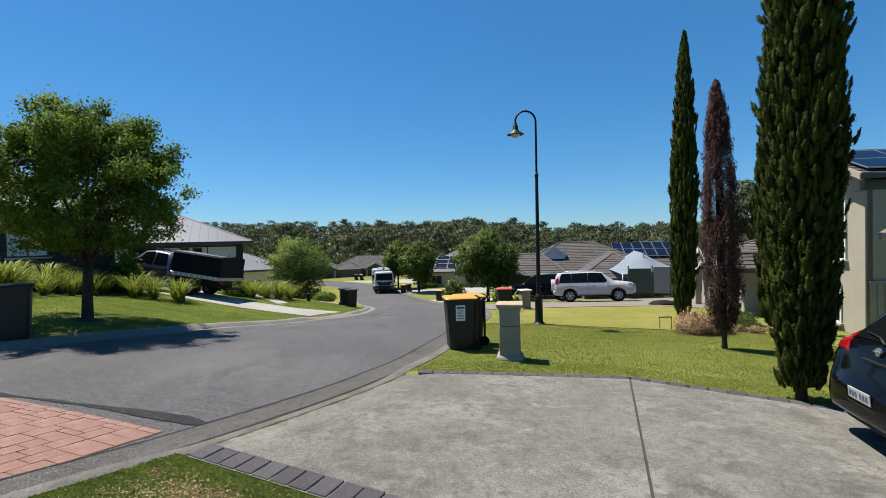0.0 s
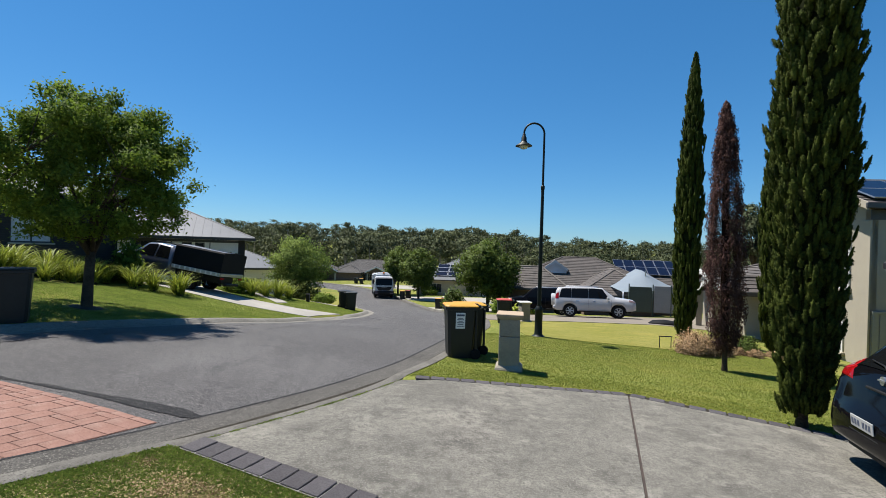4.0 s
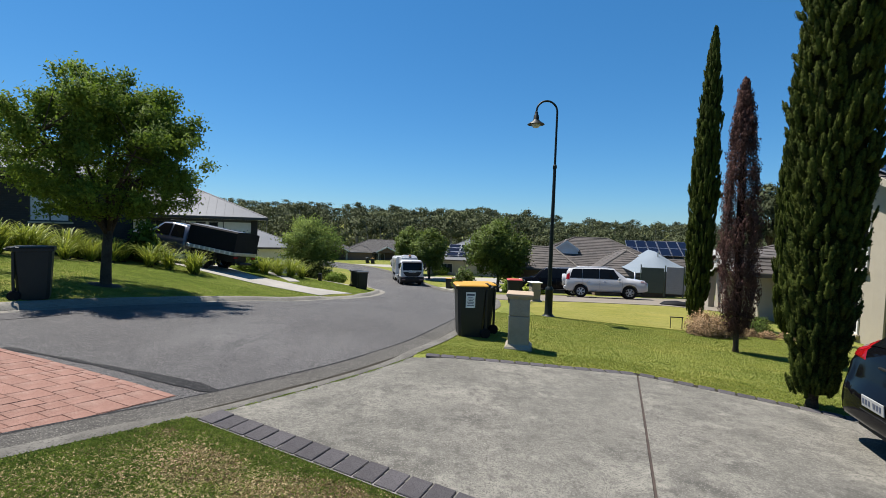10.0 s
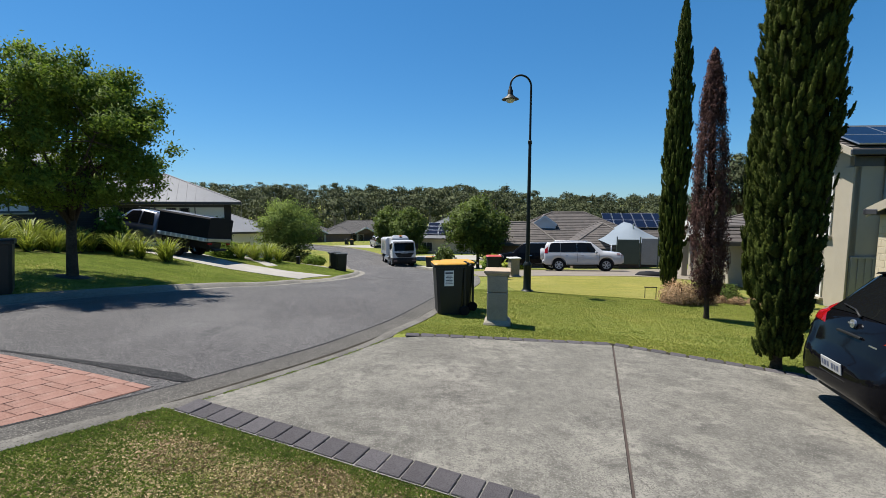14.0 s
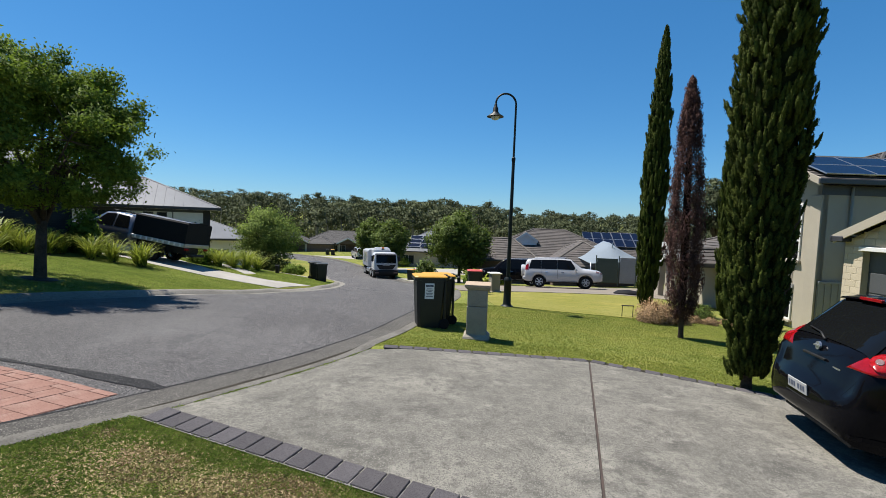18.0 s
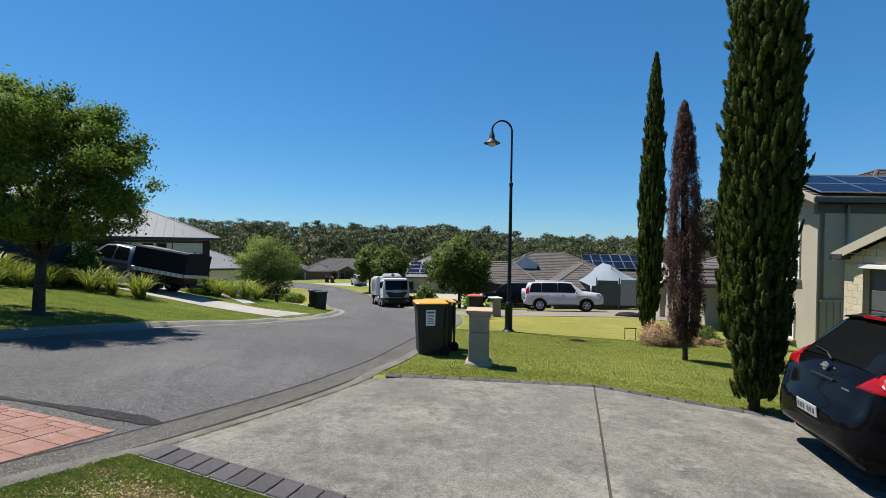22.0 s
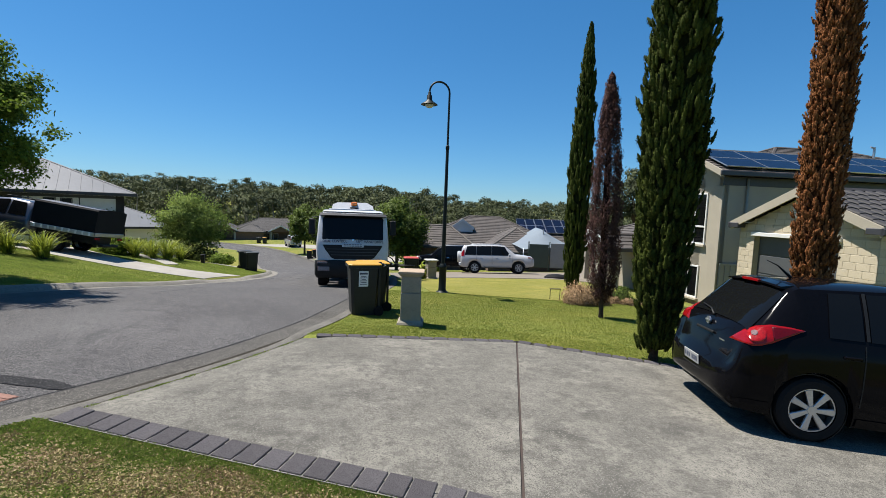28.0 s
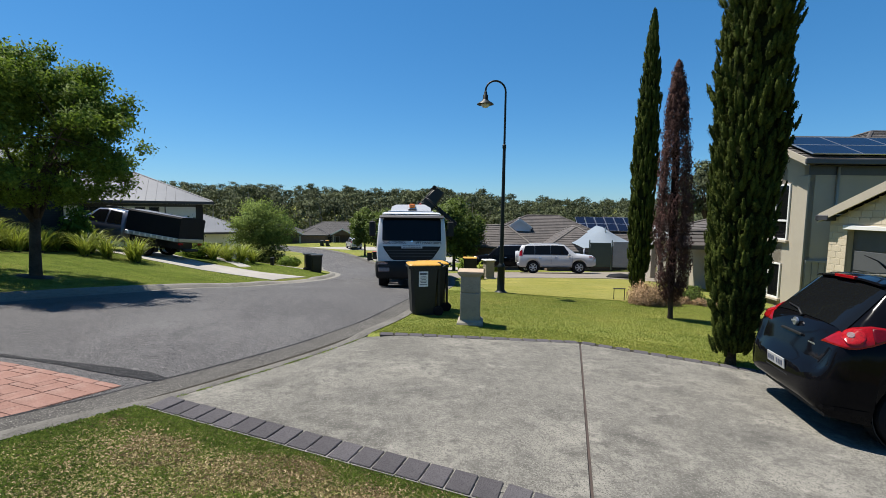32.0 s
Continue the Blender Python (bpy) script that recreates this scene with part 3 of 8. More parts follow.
tagged(bay, "weathered grey concrete driveway with an open joint", "driveway", kind="structure")
bay2 = part("driveway_apron", sheet([(J1[0] + 0.012, J1[1] + 0.12), (6.0, -0.3), (7.4, 3.9), (J0[0] + 0.012, J0[1] - 0.01)], DRIVE_LIFT, 20), M["drive"])
tagged(bay2, "weathered grey concrete driveway bay beside the lawn", "driveway", kind="structure")
bay3 = part("driveway_end", sheet([(6.012, -0.3), (16, -3.5), (16, 3.0), (7.412, 3.9)], DRIVE_LIFT, 16), M["drive"])
tagged(bay3, "weathered grey concrete driveway bay beside the house", "driveway", kind="structure")
tagged(part("driveway_joint", sheet([(J1[0] - 0.05, J1[1] + 0.2), (J1[0] + 0.05, J1[1] + 0.2), (J0[0] + 0.05, J0[1] - 0.03), (J0[0] - 0.05, J0[1] - 0.03)], 0.008, 12, 0.1), M["joint"]), "dark dirt in the driveway's open joint", "joint", kind="structure")


def paver_row(path, across, name_parent, pitch=0.18, width=0.232):
    """Dark pavers laid side by side along a line of points, standing to one side of it."""
    mesh = Mesh().box(-pitch / 2 + 0.005, 0, -0.06, pitch / 2 - 0.005, width, 0.012, 0.005).data("paver", M["paver"])
    for a, b in zip(path, path[1:]):
        a, b = Vector(a), Vector(b)
        d = (b - a).normalized()
        n = Vector((-d.y, d.x)) * across
        count = max(1, int((b - a).length / pitch))
        for i in range(count):
            p = a + d * ((i + 0.5) * (b - a).length / count)
            ang = math.degrees(math.atan2(d.y, d.x))
            q = p + n * width / 2
            slope = math.degrees(math.atan2(height(p.x + d.x * 0.1, p.y + d.y * 0.1) - height(p.x - d.x * 0.1, p.y - d.y * 0.1), 0.2))
            m = pose(p.x, p.y, height(q.x, q.y) + DRIVE_LIFT - 0.004 + random.uniform(-0.003, 0.003), 0, 0, ang + random.uniform(-0.8, 0.8)) @ pose(0, 0, 0, random.uniform(-0.6, 0.6), -slope, 0)
            if across < 0:
                m = m @ Matrix.Rotation(math.pi, 4, "Z")
            part("paver", mesh, None, name_parent, m=m)


def band(name, label, category, mat, rows):
    """A thin strip: rows of (left point, right point) with their heights."""
    verts = [p for row in rows for p in row]
    n = len(rows[0])
    tagged(part(name, raw(verts, [(i * n + k, i * n + k + 1, (i + 1) * n + k + 1, (i + 1) * n + k) for i in range(len(rows) - 1) for k in range(n - 1)]), M[mat], smooth="all"), label, category, kind="structure")


def worn_row(y):
    a, b = kerb_right(y) + 0.005, -2.24 + (3.80 - y) / 0.444 - 0.004
    return [(x, y, height(x + 1e-6, y) + 0.006) for x in (a + (b - a) * k / 16 for k in range(17))]


band("worn_lawn", "worn green and brown lawn beside the driveway edging", "lawn", "worn_lawn", [worn_row(y) for y in pace(-3.0, 3.80, 40)])


def seam_row(kerb, y, off, wide, z):
    d, n = side_of(kerb, y)
    w = wide * (1 + 0.7 * noise.noise(Vector((y * 2.3, off, 0))))
    p, q = Vector((kerb(y), y)) - n * (off + w / 2), Vector((kerb(y), y)) - n * (off - w / 2)
    return [(p.x, p.y, profile(y) + z), (q.x, q.y, profile(y) + z)]


band("gutter_seam", "dark crack between the asphalt and the gutter", "joint", "tar", [seam_row(kerb_right, y, 0.79, 0.04, -0.103) for y in pace(-4, 30, 340)])
# shade at the step from lip to gutter, drawn as a dark strip
band("lip_seam", "dark painted shade line where the kerb meets the gutter", "joint", "dirt", [seam_row(kerb_right, y, 0.32, 0.055, -0.095) for y in pace(-4, 22, 260)])
band("kerb_seam", "dark earth in the crack behind the kerb", "joint", "dirt", [seam_row(kerb_right, y, 0.0, 0.06, -0.036) for y in pace(3.7, 6.75, 60)])


def tar_row(u):
    c = Vector((-5.7, 5.46)).lerp(Vector((-2.64, 4.92)), u)
    w = 0.015 + 0.035 * (0.5 + noise.noise(Vector((u * 7, 1, 0)))) + 0.08 * ramp(u, 0.45, 0.8) * (1 - ramp(u, 0.9, 1.0))
    return [(c.x - 0.25 * s * w, c.y + s * w, road_height(c.x, c.y + s * w) + 0.005) for s in (-1 + 0.4 * noise.noise(Vector((u * 11, 3, 0))), 0, 1 + 0.6 * noise.noise(Vector((u * 9, 5, 0))))]


band("tar_patch", "dark tar patching along the edge of the asphalt", "road patch", "tar", [tar_row(k / 40) for k in range(41)])


def crack_row(y, off, wide):
    x = kerb_left(y) + off + 0.08 * noise.noise(Vector((y * 0.9, off, 0)))
    w = wide * (1 + 0.8 * noise.noise(Vector((y * 3, off, 2))))
    return [(x + s * w / 2, y, road_height(x + s * w / 2, y) + 0.004) for s in (-1, 1)]


band("road_crack", "thin dark crack running along the asphalt", "road crack", "tar", [crack_row(y, 1.55, 0.03) for y in pace(3, 30, 180)])
band("road_seam", "thin dark sealing line in the asphalt", "road crack", "tar", [crack_row(y, 2.6, 0.022) for y in pace(11, 34, 140)])


def skid_row(u, r, wide):
    a = radians(200 + 70 * u)
    x, y = -0.4 + r * math.cos(a), 23.5 + r * 1.6 * math.sin(a)
    return [(x + s * wide / 2, y, road_height(x, y) + 0.005) for s in (-1, 1)]


band("tyre_mark", "curved dark tyre mark on the road", "tyre mark", "tar", [skid_row(k / 30, 2.6, 0.10) for k in range(31)])
band("tyre_mark", "curved dark tyre mark on the road", "tyre mark", "tar", [skid_row(k / 30, 3.4, 0.07) for k in range(31)])


def bed_strip(path, across, wide):
    rows = []
    for a, b in zip(path, path[1:]):
        a, b = Vector(a), Vector(b)
        d = (b - a).normalized()
        n = Vector((-d.y, d.x)) * across
        rows += [[(q.x, q.y, height(q.x, q.y) + DRIVE_LIFT - 0.005) for q in (a.lerp(b, k / 12) - n * 0.012, a.lerp(b, k / 12) + n * wide / 2, a.lerp(b, k / 12) + n * wide)] for k in range(13)]
    return rows


band("edging_bed", "pale mortar bed under the pavers", "edging", "bed", bed_strip([(-2.24, 3.80), (0.62, 2.53), (3.6, 0.95)], 1, 0.25))
band("edging_bed_far", "dark earth under the far pavers", "edging", "dirt", bed_strip([(-0.42, 6.63), (2.72, 6.60), (3.6, 6.10), (4.75, 5.42), (6.2, 4.55)], 1, 0.16))
edging = tagged(new("driveway_edging"), "row of dark grey pavers edging the concrete driveway", "edging", kind="structure")
paver_row([(-2.24, 3.80), (0.62, 2.53), (3.6, 0.95)], 1, edging)
paver_row([(-0.42, 6.63), (2.72, 6.60), (3.6, 6.10), (4.75, 5.42), (6.2, 4.55)], 1, edging, 0.21, 0.15)

# ---- kinds of plants ----
def leaf_cards(centres, size, rng, stretch=2.2, up=0.0, vary=0.5):
    """Small pointed leaves at the given places."""
    n = len(centres)
    d = rng.normal(size=(n, 3))
    d[:, 2] += up
    d /= np.linalg.norm(d, axis=1)[:, None]
    e = rng.normal(size=(n, 3))
    e -= d * (e * d).sum(1)[:, None]
    e /= np.linalg.norm(e, axis=1)[:, None]
    s = size * (1 + vary * rng.uniform(-1, 1, n))[:, None]
    a, c = centres - d * s * stretch / 2, centres + d * s * stretch / 2
    b, g = centres + e * s / 2, centres - e * s / 2
    v = np.stack([a, b, c, g], 1).reshape(-1, 3)
    return v, np.arange(4 * n).reshape(-1, 4)


def card_mesh(v, f):
    return raw([tuple(p) for p in v.tolist()], [tuple(q) for q in f.tolist()])


def foliage(name, pts, out, size, rng, stretch, up, mat, parent=None, crisp=0.5):
    """Small leaves at pts whose soft shading follows the clump's outside, given by out."""
    v, f = leaf_cards(pts, size, rng, stretch, up)
    out = out / np.maximum(np.linalg.norm(out, axis=1), 1e-6)[:, None]
    q = v.reshape(-1, 4, 3)
    flip = (np.cross(q[:, 1] - q[:, 0], q[:, 2] - q[:, 0]) * out).sum(1) < 0
    q[flip] = q[flip][:, ::-1]
    n = len(f)
    me = bpy.data.meshes.new(name)
    me.vertices.add(4 * n)
    me.vertices.foreach_set("co", v.astype(np.float32).ravel())
    me.loops.add(4 * n)
    me.loops.foreach_set("vertex_index", np.arange(4 * n, dtype=np.int32))
    me.polygons.add(n)
    me.polygons.foreach_set("loop_start", np.arange(0, 4 * n, 4, dtype=np.int32))
    me.update(calc_edges=True)
    me.polygons.foreach_set("use_smooth", np.ones(n, bool))
    flat = np.cross(q[:, 1] - q[:, 0], q[:, 2] - q[:, 0])
    flat /= np.maximum(np.linalg.norm(flat, axis=1), 1e-9)[:, None]
    soft = out * 0.7 + flat * crisp
    soft /= np.maximum(np.linalg.norm(soft, axis=1), 1e-9)[:, None]
    me.attributes.new("custom_normal", "FLOAT_VECTOR", "POINT").data.foreach_set("vector", np.repeat(soft, 4, 0).astype(np.float32).ravel())
    me.materials.append(M[mat])
    return part(name, me, None, parent)


def leafy_tree(name, m, label, tall, spread, crown_z, crown_h, leaves, leaf, seed, mat="leaf", trunk=0.11, stems=7, clumps=110, lean=0.0, skew=(0, 0), outline=None, shoots=0, low_fork=0.0):
    """A tapered trunk with limbs and a loose crown of leaf clumps."""
    rng = np.random.default_rng(seed)
    tree = thing(name, m, label, "tree")
    fork = low_fork or crown_z - crown_h * 0.42
    wood = Mesh().tube([(0, 0, -0.15), (0.01, 0, 0.05), (lean * 0.3, 0, fork * 0.5), (lean * 0.6, 0.02, fork)], [trunk * 1.5, trunk * 1.1, trunk * 0.95, trunk * 0.85])
    part("trunk", wood, M["trunk"], tree, smooth="all")
    tips = []
    for k in range(stems):
        a = 2 * math.pi * (k + rng.uniform(-0.3, 0.3)) / stems
        reach, top = spread * rng.uniform(0.45, 0.8), crown_z + crown_h * rng.uniform(-0.1, 0.42)
        if k == 0:
            reach = spread * 0.1
            top = crown_z + crown_h * 0.44
        p0 = Vector((lean * 0.6, 0.02, fork * rng.uniform(0.86, 1.0)))
        p1 = Vector((math.cos(a) * reach * 0.35, math.sin(a) * reach * 0.35, fork + (top - fork) * 0.5))
        p2 = Vector((math.cos(a) * reach + skew[0] * 0.5, math.sin(a) * reach + skew[1] * 0.5, top))
        part("limb", Mesh().tube([p0, p1, p2], [trunk * 0.55, trunk * 0.33, 0.012], 7), M["trunk"], tree, smooth="all")
        tips += [p1.lerp(p2, u) for u in (0.3, 0.6, 0.85, 1.0)]
    spots = []
    while outline and len(spots) < clumps:
        h, b, r = rng.uniform(), rng.uniform(0, 2 * math.pi), rng.uniform(0.15, 1) ** 0.6
        w = np.interp(h, np.linspace(0, 1, len(outline)), outline)
        if rng.uniform() > w:
            continue
        w *= 0.86 + 0.62 * noise.noise(Vector((math.cos(b) * 2.1 + seed, math.sin(b) * 2.1, h * 4.0)))
        spots.append(np.array([r * w * spread * math.cos(b) + skew[0] * (h - 0.3), r * w * spread * math.sin(b), crown_z + (h - 0.5) * crown_h]))
    for k in range(shoots):
        b, r = rng.uniform(0, 2 * math.pi), rng.uniform(0.1, 0.95)
        z0 = crown_z + crown_h * (0.40 - 0.42 * r)
        length, bend = rng.uniform(0.45, 1.1), rng.uniform(0.05, 0.3)
        for q in np.linspace(0, 1, 7):
            spots.append(np.array([(r + bend * q * q) * spread * 0.85 * math.cos(b) + skew[0] * 0.5, (r + bend * q * q) * spread * 0.85 * math.sin(b), z0 + q * length]))
    if shoots:
        clumps = len(spots)
    while len(spots) < clumps:
        p = rng.uniform(-1, 1, 3)
        r = np.linalg.norm(p)
        if r > 1 or r < 0.35 * rng.uniform():
            continue
        q = np.array([p[0] * spread, p[1] * spread, crown_z + p[2] * crown_h / 2])
        w = 1 - 0.25 * max(p[2], 0) - 0.06 * max(-p[2], 0)
        bump_ = 0.86 + 0.34 * noise.noise(Vector((p[0] * 1.7 + seed, p[1] * 1.7, p[2] * 1.7)))
        q[:2] *= w * bump_
        q[2] = crown_z + (q[2] - crown_z) * bump_
        q[0] += skew[0] * (p[2] + 1) / 2
        q[1] += skew[1] * (p[2] + 1) / 2
        spots.append(q)
    spots = np.array(spots)
    per = leaves // clumps
    size = spread * (0.05 if outline else 0.10)
    pts = np.repeat(spots, per, 0) + rng.normal(size=(per * clumps, 3)) * [size, size, size * 0.8]
    mid = np.array([0, 0, crown_z - crown_h * 0.15])
    way_out = (pts - np.repeat(spots, per, 0)) / size * 0.55 + (np.repeat(spots, per, 0) - mid) / spread * 0.7 + [0, 0, 0.25]
    foliage("crown", pts, way_out, leaf, rng, 2.2, 0.0, mat, tree)
    twigs = Mesh()
    for q in spots[::3]:
        t = min(tips, key=lambda p: (p - Vector(q)).length)
        twigs.tube([t, Vector(q)], [0.012, 0.005], 4, False)
    tagged(part("twig_growth", twigs, M["trunk"], tree), kind="stuff")
    return tree


def cypress(name, m, label, tall, radius, sprays, spray, seed, mat, shape, core=0.62, clear=0.3, gap=0.0, lean=(0, 0), steps=(0, 0.04, 0.15, 0.4, 0.65, 0.85, 0.95, 1), plume=0.5, fatness=0.068, per=90, solid=True, flare=0.06):
    """A column tree: short trunk, a heart coloured dark for inner shade, and upright plumes of fine sprays."""
    rng = np.random.default_rng(seed)
    tree = thing(name, m, label, "cypress")
    part("trunk", Mesh().tube([(0, 0, -0.2), (0, 0, 0.1), (lean[0] * 0.5, lean[1] * 0.5, tall * 0.5), (lean[0], lean[1], tall * 0.93)], [0.24 * radius, 0.15 * radius, 0.07 * radius, 0.01], 9), M["trunk"], tree, smooth="all")

    def wide(u, a):
        r = radius * np.interp(u, steps, shape)
        return r * (1 + 0.15 * noise.noise(Vector((math.cos(a) * 1.3 + seed, math.sin(a) * 1.3, u * tall * 0.7))) + 0.16 * noise.noise(Vector((math.cos(a) * 3.2, math.sin(a) * 3.2 + seed, u * tall * 1.2))))

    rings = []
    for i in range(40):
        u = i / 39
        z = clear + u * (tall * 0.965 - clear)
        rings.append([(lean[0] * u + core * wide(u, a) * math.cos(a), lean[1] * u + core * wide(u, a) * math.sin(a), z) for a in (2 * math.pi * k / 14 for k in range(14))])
    # solid core whose near-black colour paints the shade between the plumes
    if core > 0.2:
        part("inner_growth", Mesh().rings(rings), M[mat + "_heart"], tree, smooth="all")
    out, sides, lumps, skin = [], [], [], []
    ring, rows = 8, np.array([0.0, 0.12, 0.3, 0.5, 0.7, 0.87, 1.0])
    turn = np.arange(ring) * 2 * math.pi / ring
    for k in range(sprays // per):
        u, a = rng.uniform(0, 1) ** 0.92, rng.uniform(0, 2 * math.pi)
        if gap and noise.noise(Vector((math.cos(a) * 2 + seed, math.sin(a) * 2, u * tall * 1.6))) > 0.35 - gap:
            continue
        long = plume * rng.uniform(0.55, 1.35)
        fat = fatness * rng.uniform(0.6, 1.4) * (radius / 0.5) ** 0.4
        stick = rng.uniform(0, 1) ** 2.5
        r = wide(u, a) * (rng.uniform(0.70, 1.0) + 0.14 * stick) - fat
        z0 = clear + u * (tall - long * 0.55 - clear)

        def at(s, b, d):
            swell = fat * np.sin(np.pi * np.clip(s * 0.86 + 0.12, 0, 1)) ** 0.8 * d
            reach = r + (0.02 + flare * stick) * s
            return np.stack([lean[0] * u + reach * math.cos(a) + swell * np.cos(b), lean[1] * u + reach * math.sin(a) + swell * np.sin(b), np.maximum(z0 + (s - 0.4) * long, 0.08)], 1)

        if solid:
            n = len(rows) * ring
            lumps.append(at(np.repeat(rows, ring), np.tile(turn, len(rows)) + rng.uniform(-0.3, 0.3, n), rng.uniform(0.45, 1.0, n)))
        s = rng.uniform(0, 1, per) ** 0.85
        b = rng.uniform(0, 2 * math.pi, per)
        out.append(at(s, b, rng.uniform(0.75, 1.22, per)))
        sides.append(np.stack([np.cos(b) + 0.55 * math.cos(a), np.sin(b) + 0.55 * math.sin(a), 0.1 + 1.3 * (s - 0.4)], 1))
    if solid:
        for k in range(len(lumps)):
            o = k * len(rows) * ring
            skin += [(o + i * ring + c, o + i * ring + (c + 1) % ring, o + (i + 1) * ring + (c + 1) % ring, o + (i + 1) * ring + c) for i in range(len(rows) - 1) for c in range(ring)]
        me = bpy.data.meshes.new("plume_growth")
        me.from_pydata(np.concatenate(lumps).tolist(), [], skin)
        me.polygons.foreach_set("use_smooth", [True] * len(skin))
        me.materials.append(M[mat])
        tagged(part("plume_growth", me, None, tree), kind="stuff")
    foliage("foliage", np.concatenate(out), np.concatenate(sides), spray, rng, 3.0, 1.6, mat, tree, 0.25)
    return tree


def strap_clump(seed, blades=55, tall=0.85, wide=0.6):
    """A clump of arching strap leaves."""
    rng = random.Random(seed)
    mesh = Mesh()
    for _ in range(blades):
        a, reach, h = rng.uniform(0, 2 * math.pi), wide * rng.uniform(0.25, 1), tall * rng.uniform(0.55, 1.05)
        c, s, w = math.cos(a), math.sin(a), rng.uniform(0.010, 0.02)
        x0, y0 = rng.uniform(-0.12, 0.12), rng.uniform(-0.12, 0.12)
        bend = rng.uniform(0.75, 1.5)
        v = []
        for i in range(7):
            q = i / 6
            d, z, k = reach * q ** 1.25, h * (math.sin(q * bend * 1.45) / math.sin(min(bend * 1.45, 1.57))), 1.1 - q ** 3
            v += [(x0 + c * d - s * w * k, y0 + s * d + c * w * k, max(z, 0.02)), (x0 + c * d + s * w * k, y0 + s * d - c * w * k, max(z, 0.02))]
        mesh.add(v, [(2 * i, 2 * i + 1, 2 * i + 3, 2 * i + 2) for i in range(6)])
    return mesh


def shrub(name, m, label, rx, rz, leaves, leaf, seed, mat, category="shrub"):
    rng = np.random.default_rng(seed)
    bush = thing(name, m, label, category)
    stems = Mesh()
    for k in range(6):
        a = k * 1.05 + rng.uniform(-0.3, 0.3)
        stems.tube([(0, 0, -0.05), (math.cos(a) * rx * 0.3, math.sin(a) * rx * 0.3, rz * 0.5), (math.cos(a) * rx * 0.7, math.sin(a) * rx * 0.7, rz * 0.9)], [0.02, 0.013, 0.005], 5)
    part("stems", stems, M["trunk"], bush)
    spots = rng.normal(size=(max(leaves // 30, 4), 3))
    spots /= np.linalg.norm(spots, axis=1)[:, None]
    spots *= rng.uniform(0.45, 0.95, (len(spots), 1))
    spots[:, 2] = np.abs(spots[:, 2])
    spots = spots * [rx, rx, rz * 0.85] + [0, 0, rz * 0.12]
    pts = np.repeat(spots, 30, 0) + rng.normal(size=(len(spots) * 30, 3)) * [rx * 0.15, rx * 0.15, rz * 0.12]
    pts[:, 2] = np.maximum(pts[:, 2], 0.02)
    foliage("foliage", pts, (pts - np.repeat(spots, 30, 0)) / rx * 3 + np.repeat(spots, 30, 0) / max(rx, rz) + [0, 0, 0.3], leaf, rng, 2.2, 0.0, mat, bush)
    return bush


def ground_pose(x, y, rz=0, sink=0.0):
    """Standing upright on the ground."""
    return pose(x, y, height(x, y) - sink, 0, 0, rz)


